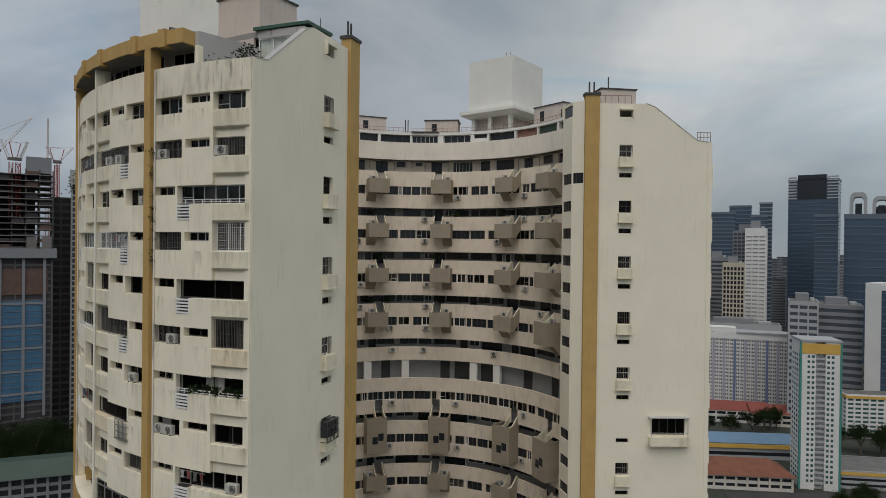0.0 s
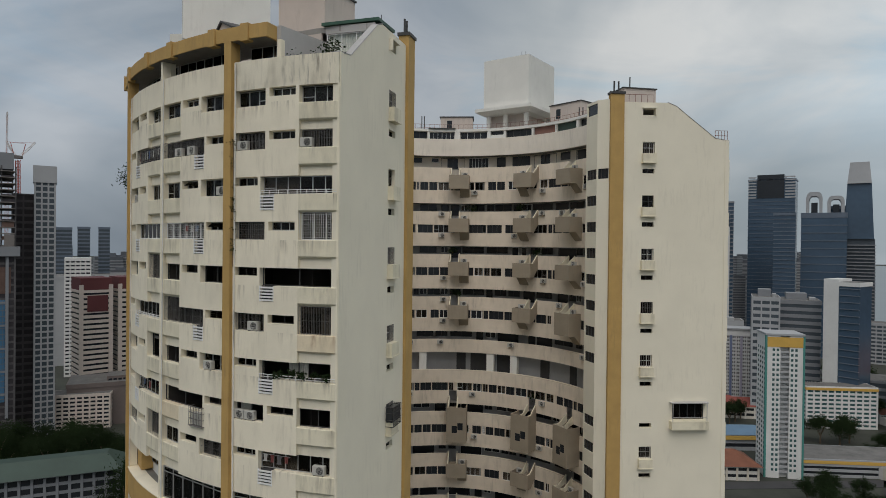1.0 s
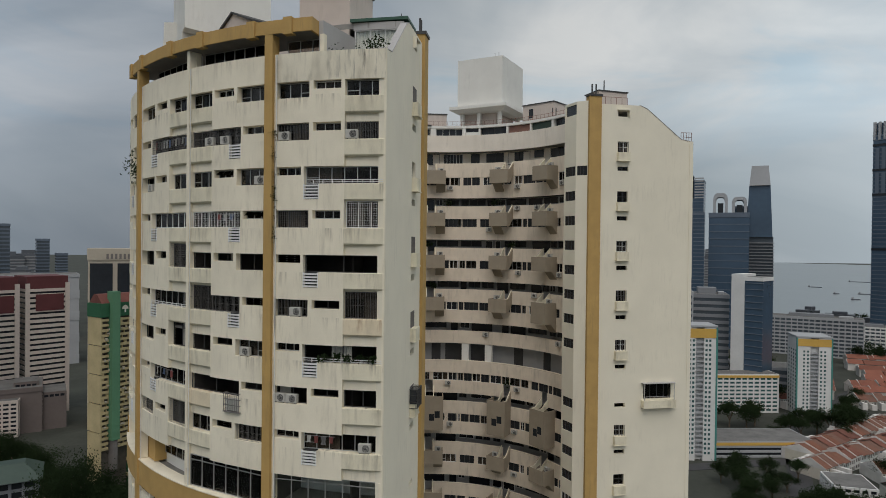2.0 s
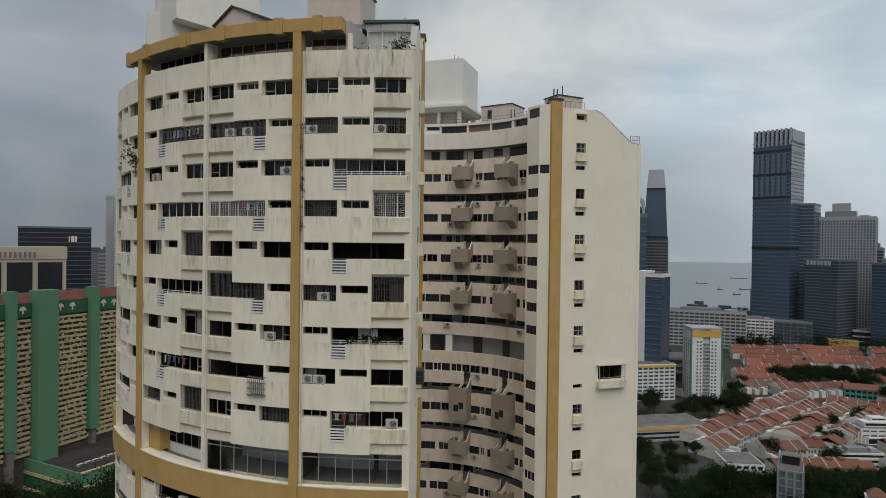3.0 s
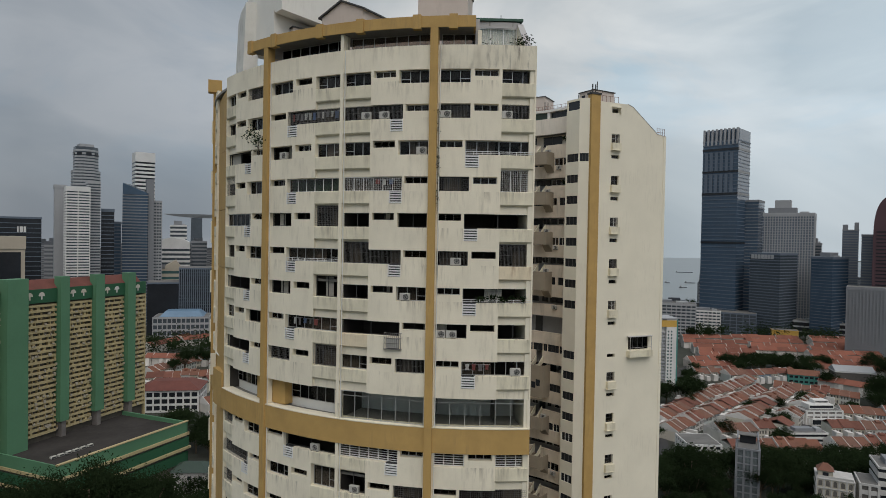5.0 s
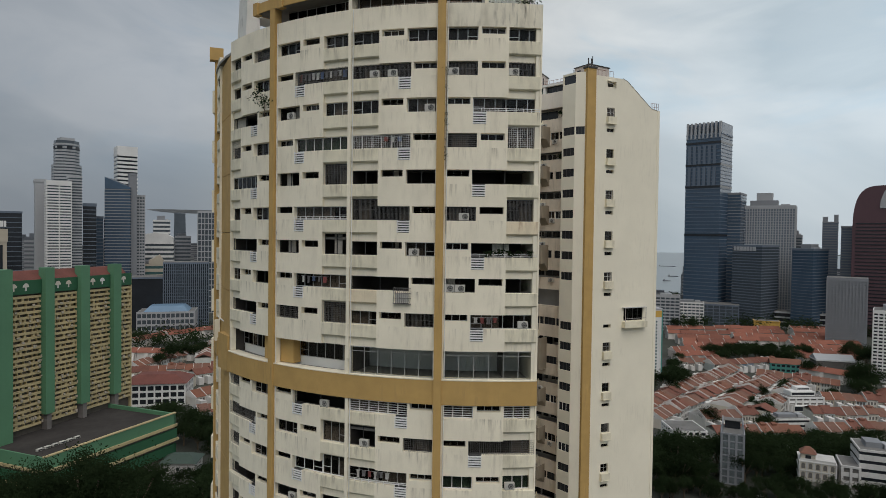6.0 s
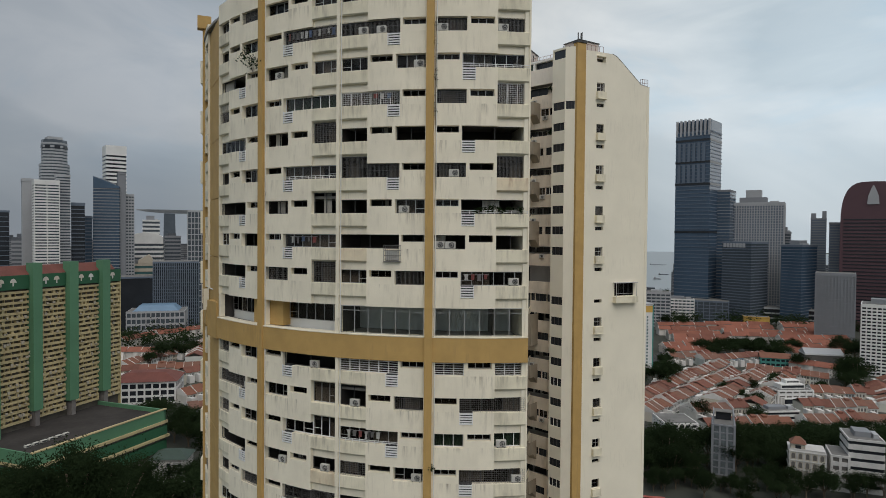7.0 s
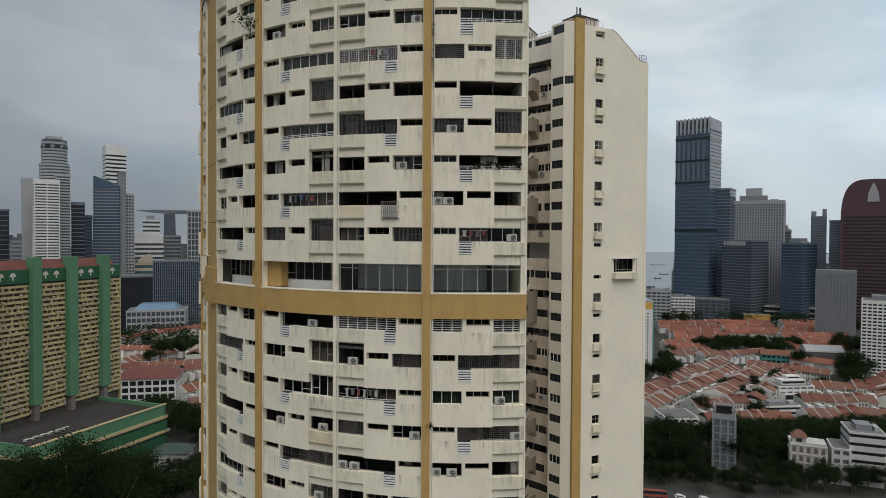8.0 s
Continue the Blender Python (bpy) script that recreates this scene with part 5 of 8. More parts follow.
def washing(bay, row, u0, u1, n, drop):
    a0, a1 = share(bay, u0), share(bay, u1)
    top = TOPS[row] - 0.22
    w = thing("washing_line", pose(TX, TY, 0), "white and coloured washing on a pole across a balcony", "washing line", "washing on the balconies")
    bm = bmesh.new()
    rod(bm, polar(a0, RO - 0.2, top), polar(a1, RO - 0.2, top), 0.018, 5)
    part("pole", bm, ALU, w)
    rng = random.Random(bay * 50 + row)
    for k in range(n):
        a = a0 + (a1 - a0) * (k + 0.5) / n
        wide, fall = rng.uniform(0.22, 0.42), drop * rng.uniform(0.6, 1.0)
        u = Vector(polar(a, 1, 0))
        t = Vector((-u.y, u.x, 0))
        bm = bmesh.new()
        rows = []
        for z, f, d in ((0, 1.0, 0.0), (-0.12, 1.0, 0.03), (-fall * 0.6, rng.uniform(0.7, 1.0), 0.02), (-fall, rng.uniform(0.75, 1.1), 0.05)):
            rows.append([bm.verts.new(u * (RO - 0.2 + d + o) + t * (wide / 2 * f * s) + Vector((0, 0, top + z))) for s, o in ((-1, 0.0), (-0.3, 0.035), (0.3, -0.01), (1, 0.02))])
        for p, q in zip(rows, rows[1:]):
            for i in range(3):
                bm.faces.new((p[i], p[i + 1], q[i + 1], q[i]))
        bmesh.ops.solidify(bm, geom=bm.faces[:], thickness=0.012)
        part("garment", bm, CLOTH[rng.choice((0, 0, 0, 1, 2, 3))], w)


washing(2, 2, 0.36, 0.96, 11, 0.75)
washing(0, 9, 0.34, 0.60, 4, 0.6)
washing(1, 4, 0.40, 0.62, 3, 0.6)
washing(1, 13, 0.5, 0.9, 6, 0.7)
washing(2, 8, 0.4, 0.75, 5, 0.6)
washing(0, 16, 0.4, 0.9, 7, 0.8)

# plants on the tower
def leafy(bm, c, size, n, rng, leaf=0.22):
    for _ in range(n):
        d = Vector((rng.gauss(0, 1), rng.gauss(0, 1), rng.gauss(0, 0.8)))
        p = Vector(c) + d * size * 0.45
        x = Vector((rng.gauss(0, 1), rng.gauss(0, 1), rng.gauss(0, 0.6))).normalized() * leaf
        y = x.orthogonal().normalized() * leaf * 0.45
        bm.faces.new([bm.verts.new(p - x), bm.verts.new(p + y), bm.verts.new(p + x), bm.verts.new(p - y)])


def plant(name, a, r, z, size, label, n=90, leaf=0.2):
    pl = thing(name, ac_pose(a, r, z), label, "plant")
    bm = bmesh.new()
    rod(bm, (0, 0, 0), (0.05, 0, size * 0.7), 0.03, 5)
    rod(bm, (0, 0, size * 0.2), (0.2 * size, 0.1, size * 0.75), 0.02, 4)
    part("stem", bm, BARK, pl)
    bm = bmesh.new()
    rng = random.Random(int(abs(a) * 10 + z))
    for i in range(5):
        leafy(bm, (rng.uniform(-0.4, 0.4) * size, rng.uniform(-0.3, 0.3) * size, size * rng.uniform(0.5, 1.0)), size * 0.45, n // 5, rng, leaf)
    part("foliage", bm, LEAF, pl)
    return pl


plant("potted_plant", -107.6, 30.3, 140.35, 1.5, "bushy green potted plant on the roof terrace", 220, 0.11)
plant("potted_plant", -109.0, 30.5, 140.35, 0.8, "low green plant on the roof terrace", 120, 0.10)
plant("potted_plant", -112.6, 30.3, 140.35, 1.2, "thin green plant on the roof terrace", 40, 0.10)
plant("sapling", share(3, 0.16), RO + 0.05, TOPS[3] - 0.6, 2.3, "wild sapling growing out of the facade", 420, 0.14)
cr = thing("creeper", pose(TX, TY, 0), "dark creeper climbing the ochre column beside the drain pipe", "plant")
bm = bmesh.new()
rod(bm, polar(COLS[1] + 0.8, RO + 0.12, TOPS[5]), polar(COLS[1] + 0.8, RO + 0.12, TOPS[2] - 0.5), 0.02, 4)
part("stem", bm, BARK, cr)
bm = bmesh.new()
rng = random.Random(31)
for k in range(26):
    leafy(bm, polar(COLS[1] + 0.8 + rng.uniform(-0.15, 0.1), RO + 0.15, rng.uniform(TOPS[5], TOPS[2] - 0.5)), 0.22, 9, rng, 0.07)
part("foliage", bm, LEAF, cr)
for u in (0.5, 0.6, 0.7, 0.8, 0.9):
    plant("balcony_plant", share(0, u), RO - 0.1, TOPS[7] - 1.2, 0.55, "green balcony plants on the parapet", 60, 0.14)
plant("sapling", share(0, 0.03), RO + 0.2, TOPS[14] - 0.4, 0.8, "small weed growing from the column", 60, 0.12)
for a, k in ((15.0, 0), (75.0, 2), (15.0, 2), (46.0, 4), (108.0, 4), (111.0, 2), (84.0, 4), (112.0, 6), (82.0, 6), (54.0, 2), (46.0, 10), (75.0, 12), (104.0, 6)):
    plant("balcony_plant", a, RI + 0.35, ITOPS[k] - 1.4, 1.0, "green shrub in a gallery planter", 80, 0.18)

# ---- the town ----
def rise(x, y):
    """Height of the wooded hill that the tower stands on."""
    r = math.hypot(x - TX, y - TY)
    k = min(1.0, max(0.0, (r - 50) / 110))
    return 14.0 * (1 - k * k * (3 - 2 * k))


bm = bmesh.new()
xs = [-6000, -3000, -1500, -800, -500] + list(range(-400, 401, 20)) + [500, 800, 1500, 3000, 6000]
grid = [[bm.verts.new((x, y, rise(x, y))) for x in xs] for y in xs]
for a, b in zip(grid, grid[1:]):
    for i in range(len(xs) - 1):
        bm.faces.new((a[i], a[i + 1], b[i + 1], b[i]))
ground = part("ground", bm, GROUND)
tagged(ground, "dark green and grey town ground far below", "ground", kind="structure")
bm = bmesh.new()
c = [(760, 1000), (1500, 600), (5600, 1900), (2400, 5600), (700, 2400)]
bm.faces.new([bm.verts.new((x, y, 0.5)) for x, y in c])
sea = part("water", bm, SEA)
tagged(sea, "pale grey sea under the hazy horizon", "sea", kind="structure")
for x, y, w0, yaw in ((1250, 1330, 60, -40), (1420, 1480, 90, -40), (1500, 1750, 120, -42), (1700, 1650, 70, -38), (1900, 2000, 200, -42), (1300, 1250, 40, -45), (2100, 1900, 90, -40), (1350, 1500, 45, -43)):
    w = w0 * 0.34
    ship = thing("cargo_ship", pose(x, y, 0.5, 0, 0, yaw), "low dark cargo ship at anchor on the grey sea", "ship", "ships at anchor")
    bm = bmesh.new()
    hexa(bm, [(-w / 2 * 0.92, -4, 0), (w / 2 * 0.9, -4, 0), (w / 2 * 0.9, 4, 0), (-w / 2 * 0.92, 4, 0), (-w / 2, -5, 2.0), (w / 2, -5, 2.0), (w / 2, 5, 2.0), (-w / 2, 5, 2.0)])
    part("hull", bm, GREY_CLAD, ship)
    bm = bmesh.new()
    box(bm, -w / 2 + 2, -w / 2 + 6, -4, 4, 2.01, 6)
    part("bridge", bm, PALE_CLAD, ship)


def stuff(ob):
    ob["kind"] = "stuff"
    return ob


def roads(name, pts, width, label):
    bm = bmesh.new()
    for p, q in zip(pts, pts[1:]):
        p, q = Vector((*p, 0.0)), Vector((*q, 0.0))
        s = (q - p).normalized().cross(Vector((0, 0, 1))) * width / 2
        hexa(bm, [p - s + Vector((0, 0, 0.05)), q - s + Vector((0, 0, 0.05)), q + s + Vector((0, 0, 0.05)), p + s + Vector((0, 0, 0.05)), p - s + Vector((0, 0, 0.25)), q - s + Vector((0, 0, 0.25)), q + s + Vector((0, 0, 0.25)), p + s + Vector((0, 0, 0.25))])
    tagged(part(name, bm, ASPHALT), label, "road", kind="structure")


roads("road", [(120, 231), (260, 134), (420, 29)], 24, "wide dark asphalt road along the trees")
roads("road", [(225, 280), (330, 420), (520, 520)], 12, "grey street between the shophouse rows")
roads("road", [(300, 262), (480, 360)], 9, "narrow grey street between the shophouses")
roads("road", [(-120, 250), (0, 330), (60, 520)], 14, "grey road behind the trees")
roads("road", [(150, 330), (330, 330)], 10, "grey service road between low blocks")


def office(name, x, y, w, d, h, yaw, wall, glass, floors, piers, label, share=0.45, crown=4.0, plant=True, lower=0.0, cat="office tower"):
    """A framed block: glazed body, a ring of wall at each floor, upright piers, parapet and roof plant."""
    b = thing(name, pose(x, y, 0, 0, 0, yaw), label, cat)
    bm = bmesh.new()
    box(bm, -w / 2, w / 2, -d / 2, d / 2, 0, h - 0.5)
    part("glazing", bm, glass, b)
    if floors:
        bm = bmesh.new()
        p = (h - crown - lower) / floors
        for i in range(floors):
            z = lower + p * i
            box(bm, -w / 2 - 0.35, w / 2 + 0.35, -d / 2 - 0.35, d / 2 + 0.35, z, z + p * share)
        stuff(part("spandrel_grid", bm, wall, b))
    if piers:
        bm = bmesh.new()
        for i in range(piers + 1):
            px = -w / 2 + w * i / piers
            for s in (-1, 1):
                box(bm, px - 0.5, px + 0.5, s * d / 2 - 0.6, s * d / 2 + 0.6, 0, h - crown)
        m = max(1, round(piers * d / w))
        for i in range(1, m):
            py = -d / 2 + d * i / m
            for s in (-1, 1):
                box(bm, s * w / 2 - 0.6, s * w / 2 + 0.6, py - 0.5, py + 0.5, 0, h - crown)
        stuff(part("pier_grid", bm, wall, b))
    bm = bmesh.new()
    box(bm, -w / 2 - 0.5, w / 2 + 0.5, -d / 2 - 0.5, d / 2 + 0.5, h - crown, h)
    part("parapet", bm, wall, b)
    if h < 110:
        bm = bmesh.new()
        box(bm, -w / 2 + 0.1, w / 2 - 0.1, -d / 2 + 0.1, d / 2 - 0.1, h + 0.004, h + 0.05)
        part("roof_deck", bm, FLAT_ROOF, b)
    if plant:
        bm = bmesh.new()
        box(bm, -w * 0.28, w * 0.2, -d * 0.25, d * 0.25, h, h + min(6, h * 0.04) + 1.5)
        part("roof_plant", bm, GREY_CLAD, b)
        bm = bmesh.new()
        box(bm, w * 0.25, w * 0.4, -d * 0.3, d * 0.1, h, h + 2.0)
        part("tank", bm, PALE_CLAD, b)
    return b


def set_back(b, f, h):
    """Moves a far block out along the line of sight, and enlarges it in step; h is its height."""
    o = b.matrix_world.translation
    fz = (127 + (h - 127) * f) / h
    turn = b.matrix_world.to_euler().z
    b.matrix_world = Matrix.Translation((-35 + (o.x + 35) * f, -6 + (o.y + 6) * f, 0)) @ Matrix.Rotation(turn, 4, "Z") @ Matrix.Diagonal((f, f, fz, 1))


GL, PA = "glass office tower in hazy daylight", "pale framed office tower in hazy daylight"
# the tall dark tower with its fluted crown and lower neighbours
gt = office("office_tower", 652, 636, 46, 44, 262, -67, HAZE_SLATE, HAZE_BLUE_GLASS, 52, 0, "very tall dark blue glass tower with a fluted crown", 0.22, 2.0, False)
for i in range(9):
    bm = bmesh.new()
    box(bm, -23 + i * 5.4, -20.6 + i * 5.4, -22.6, -19, 256, 278)
    part("crown_fin", bm, PALE_CLAD, gt)
bm = bmesh.new()
box(bm, -21, 23, -19, 22, 258, 277)
part("crown", bm, HAZE_BLUE_GLASS, gt)
for z0, z1 in ((190, 216), (220, 246)):
    for i in range(6):
        bm = bmesh.new()
        box(bm, -20 + i * 6.6, -16 + i * 6.6, -23.2, -22.2, z0, z1)
        part("balcony_tier", bm, HAZE_SLATE, gt)
for z in (187, 217.5, 248, 120):
    bm = bmesh.new()
    box(bm, -23.4, 23.4, -22.6, 22.4, z, z + 3)
    part("plant_floor", bm, DARK_GLASS, gt)
office("office_tower", 690, 622, 18, 40, 184, -60, GREY_CLAD, HAZE_BLUE_GLASS, 40, 0, GL, 0.2, 3, False)
rt = office("office_tower", 590, 494, 58, 34, 160, -56, PALE_CLAD, HAZE_SLATE, 44, 22, "pale rounded tower with a close grid of windows", 0.3, 5)
bm = bmesh.new()
box(bm, -10, 6, -6, 6, 167, 178)
part("roof_drum", bm, PALE_CLAD, rt)
g4 = office("office_tower", 520, 450, 30, 34, 117, -78, HAZE_SLATE, GREY_GLASS, 28, 0, "dark glass block with a pale top band", 0.3, 3, False)
for i in range(7):
    bm = bmesh.new()
    box(bm, -13.5 + i * 3.3, -10.9 + i * 3.3, -17.7, -17.0, 108.5, 114.5)
    part("top_panel", bm, PALE_CLAD, g4)
office("office_block", 672, 662, 96, 40, 30, -50, HAZE_SLATE, GREY_GLASS, 6, 12, "low dark glass podium block", 0.2, 2, False)
office("office_tower", 613, 457, 22, 34, 113, -80, HAZE_SLATE, HAZE_BLUE_GLASS, 26, 0, GL, 0.2, 3, True)
# slender far towers: wall and glass greys kept close, painting haze into them
st3 = office("office_tower", 788, 554, 18, 26, 146, -56, GREY_CLAD, HAZE_SLATE, 40, 0, GL, 0.4, 2, False)
for x0, x1, z1 in ((-9, -3, 153), (4, 9, 156)):
    bm = bmesh.new()
    box(bm, x0, x1, -12, 12, 146, z1)
    part("split_crown", bm, GREY_CLAD, st3)
office("office_tower", 822, 530, 24, 30, 132, -56, GREY_CLAD, HAZE_SLATE, 36, 0, GL, 0.5, 3)
office("office_tower", 770, 590, 14, 26, 128, -56, GREY_CLAD, GREY_GLASS, 30, 0, GL, 0.4, 4)
office("office_block", 770, 580, 64, 30, 22, -54, PALE_CLAD, DARK_GLASS, 3, 0, "low pale pavilion among trees", 0.3, 2)
office("office_block", 555, 656, 96, 24, 46, -40, PALE_CLAD, GREY_GLASS, 10, 16, "long pale slab block with many windows", 0.45, 3, cat="office block")
office("office_block", 644, 662, 42, 20, 32, -42, TOWN_WHITE, GREY_GLASS, 7, 8, "white low slab block", 0.5, 2, cat="office block")
office("apartment_block", 545, 330, 30, 30, 62, -60, TOWN_WHITE, DARK_GLASS, 20, 8, "white apartment block with small windows", 0.5, 3, cat="apartment block")
office("apartment_block", 560, 318, 20, 20, 80, -60, TOWN_WHITE, DARK_GLASS, 26, 6, "white apartment block with small windows", 0.5, 3, cat="apartment block")

bpy.context.view_layer.update()
for b in list(scene.objects):
    if b.get("category") in ("office tower", "office block") and b.parent is None and b.name.startswith("office"):
        o, h = b.matrix_world.translation, max(c.dimensions.z for c in b.children)
        d = math.hypot(o.x + 35, o.y + 6)
        if o.x > 450 and h > 60:
            set_back(b, 1010 / 940 if d > 930 else (1060 / d if h > 150 else 985 / d), h)

# the rounded maroon tower with a pointed arch
pt = thing("arched_tower", pose(560, 348, 0, 0, 0, -59), "dark maroon rounded tower with a pointed arch window", "office tower")
bm = bmesh.new()
prof = [(24.5, 0), (24.5, 122)] + [(24.5 * math.cos(k * math.pi / 20) ** 0.55, 122 + 50 * math.sin(k * math.pi / 20) ** 0.75) for k in range(1, 10)] + [(0, 172)]
full = [(-x, z) for x, z in prof] + [(x, z) for x, z in prof[::-1][1:]]
fr = [bm.verts.new((x, -16, z)) for x, z in full]
bk = [bm.verts.new((x, 16, z)) for x, z in full]
bm.faces.new(fr)
bm.faces.new(bk[::-1])
for i in range(len(full)):
    j = (i + 1) % len(full)
    bm.faces.new((fr[i], fr[j], bk[j], bk[i]))
part("shell", bm, MAROON, pt)
bm = bmesh.new()
arch = [(-4.5, 146), (4.5, 146), (4.0, 155), (1.6, 164), (0, 168), (-1.6, 164), (-4.0, 155)]
fr = [bm.verts.new((x, -16.6, z)) for x, z in arch]
bk = [bm.verts.new((x, -15.9, z)) for x, z in arch]
bm.faces.new(fr)
for i in range(len(arch)):
    j = (i + 1) % len(arch)
    bm.faces.new((fr[i], fr[j], bk[j], bk[i]))
part("arch_window", bm, PALE_CLAD, pt)
for z in range(12, 132, 4):
    bm = bmesh.new()
    box(bm, -22, 22, -16.3, -15.9, z, z + 1.3)
    part("window_band", bm, DARK_GLASS, pt)

set_back(pt, 1.42, 172)
ob8 = office("office_tower", 487, 334, 28, 20, 92, -57, GREY_CLAD, GREY_CLAD, 20, 12, "grey block with fine upright ribs", 0.2, 4, False)
set_back(ob8, 1.35, 92)
# towers seen over the green slab block
dt = thing("stepped_tower", pose(-149, 984, -9.5, 0, 0, 20), "pale eight-sided tower with dark slots below its top", "office tower")
for z0, z1, r0 in ((9.5, 218, 17.6), (218.01, 250, 15.0)):
    bm = bmesh.new()
    rings = [[bm.verts.new((r0 * math.cos(math.pi * (i + 0.5) / 4), r0 * math.sin(math.pi * (i + 0.5) / 4), z)) for i in range(8)] for z in (z0, z1)]
    for i in range(8):
        bm.faces.new((rings[0][i], rings[0][(i + 1) % 8], rings[1][(i + 1) % 8], rings[1][i]))
    bm.faces.new(rings[1])
    part("shaft", bm, GREY_GLASS, dt)
bm = bmesh.new()
for k in range(57):
    z0 = 11.4 + k * 4.15
    r0 = 18.1 if z0 < 216 else 15.5
    rings = [[bm.verts.new((r * math.cos(math.pi * (i + 0.5) / 4), r * math.sin(math.pi * (i + 0.5) / 4), z)) for i in range(8)] for r, z in ((r0 - 0.7, z0), (r0, z0), (r0, z0 + 2.4), (r0 - 0.7, z0 + 2.4))]
    for p, q in zip(rings, rings[1:]):
        for i in range(8):
            bm.faces.new((p[i], p[(i + 1) % 8], q[(i + 1) % 8], q[i]))
stuff(part("spandrel_grid", bm, PALE_CLAD, dt))
for k in range(8):
    bm = bmesh.new()
    slab_box(bm, 45.0 * k, 14.4, 238.5, 6.5, 0.9, 4.0)
    part("slot", bm, DARK_GLASS, dt)
bm = bmesh.new()
box(bm, -9, 8, -8, 9, 250.01, 254)
part("roof_plant", bm, PALE_CLAD, dt)
office("office_tower", -176, 960, 13, 30, 186, 10, PALE_CLAD, PALE_CLAD, 0, 0, "smooth white tower slab in haze", 0.5, 4, False)
office("office_tower", -151, 917, 26, 30, 182, 12, TOWN_WHITE, GREY_GLASS, 50, 2, PA, 0.55, 6, False)
office("office_tower", -134, 925, 14, 26, 190, 12, PALE_CLAD, GREY_GLASS, 52, 0, PA, 0.5, 3, False)
office("office_tower", -118, 938, 15, 30, 156, 5, HAZE_SLATE, DARK_GLASS, 30, 0, GL, 0.2, 4, False)
office("office_tower", -80, 1043, 26, 30, 244, 12, TOWN_WHITE, DARK_GLASS, 40, 0, "slim white tower with dark window bands", 0.55, 14, False)
bt = office("office_tower", -82, 950, 31, 30, 176, -14, GREY_CLAD, HAZE_BLUE_GLASS, 44, 0, GL, 0.3, 1, False)
bm = bmesh.new()
hexa(bm, [(-15.5, -15, 176.5), (15.5, -15, 176.5), (15.5, 15, 176.5), (-15.5, 15, 176.5), (-15.5, -15, 192), (15.5, -15, 179), (15.5, 15, 179), (-15.5, 15, 192)])
part("slanted_top", bm, HAZE_BLUE_GLASS, bt)
office("office_tower", -68, 950, 9, 26, 198, 5, GREY_CLAD, GREY_CLAD, 0, 0, "grey slender tower core", 0.3, 2, False)
office("office_tower", -59, 960, 10, 26, 170, 5, PALE_CLAD, GREY_GLASS, 40, 3, PA, 0.5, 3, False)
office("office_tower", -110, 960, 12, 30, 140, 5, HAZE_SLATE, HAZE_BLUE_GLASS, 30, 0, GL, 0.3, 3, False)
hotel = thing("triple_tower_hotel", pose(14, 1492, 0), "distant three-legged hotel under a long flat sky deck", "hotel")
for x in (-5, 46, 92):
    bm = bmesh.new()
    hexa(bm, [(x - 14, -14, 0), (x + 14, -14, 0), (x + 14, 14, 0), (x - 14, 14, 0), (x - 11, -8, 160), (x + 11, -8, 160), (x + 11, 8, 160), (x - 11, 8, 160)])
    part("leg", bm, GREY_GLASS, hotel)
bm = bmesh.new()
deck = [(-70, 166.5, 0.4), (-52, 163.5, 7), (-20, 161, 12), (40, 160.5, 14), (100, 161, 12)]
rings = [[bm.verts.new(v) for v in ((x, -hw, 168), (x, hw, 168), (x, hw * 0.7, z), (x, -hw * 0.7, z))] for x, z, hw in deck]
for p, q in zip(rings, rings[1:]):
    for i in range(4):
        bm.faces.new((p[i], p[(i + 1) % 4], q[(i + 1) % 4], q[i]))
bm.faces.new(rings[0])
bm.faces.new(rings[-1][::-1])
part("sky_deck", bm, PALE_CLAD, hotel)
office("office_block", -4, 862, 52, 40, 83, -2, HAZE_SLATE, DARK_GLASS, 20, 22, "black gridded glass block", 0.12, 2, False, cat="office block")
office("office_block", -48, 864, 36, 40, 65, -2, HAZE_SLATE, DARK_GLASS, 0, 0, "plain black glass block with a pale edge", 0.15, 2, False, cat="office block")
bg2 = office("office_block", -46, 972, 40, 36, 76, 0, BEIGE_CLAD, TEAL_GLASS, 9, 0, "pinkish angular office block with a raked roof", 0.55, 3, True, cat="office block")
bm = bmesh.new()
hexa(bm, [(-28, -18.5, 60), (-20, -18.5, 60), (-20, 18, 60), (-28, 18, 60), (-28, -18.5, 68), (-20, -18.5, 76), (-20, 18, 76), (-28, 18, 68)])
part("raked_wing", bm, BEIGE_CLAD, bg2)
bm = bmesh.new()
hexa(bm, [(-2, -19, 76.01), (20, -19, 76.01), (20, 18, 76.01), (-2, 18, 76.01), (-2, -19, 80), (12, -19, 88), (12, 18, 88), (-2, 18, 80)])
part("gable_top", bm, BEIGE_CLAD, bg2)
bw = office("office_block", -37, 1052, 46, 36, 104, -3, TOWN_WHITE, GREY_GLASS, 15, 0, "white banded office block with a rounded top", 0.5, 2, False, cat="office block")
bm = bmesh.new()
arch = [(-23, 104.01), (23, 104.01), (23, 112), (14, 117), (0, 119), (-14, 117), (-23, 112)]
fr = [bm.verts.new((x, -18, z)) for x, z in arch]
bk = [bm.verts.new((x, 18, z)) for x, z in arch]
bm.faces.new(fr)
bm.faces.new(bk[::-1])
for i in range(7):
    bm.faces.new((fr[i], fr[(i + 1) % 7], bk[(i + 1) % 7], bk[i]))
part("rounded_top", bm, TOWN_WHITE, bw)
office("office_block", 0, 1066, 22, 30, 114, -3, GREY_CLAD, GREY_GLASS, 20, 0, "grey banded office block", 0.5, 3, False, cat="office block")
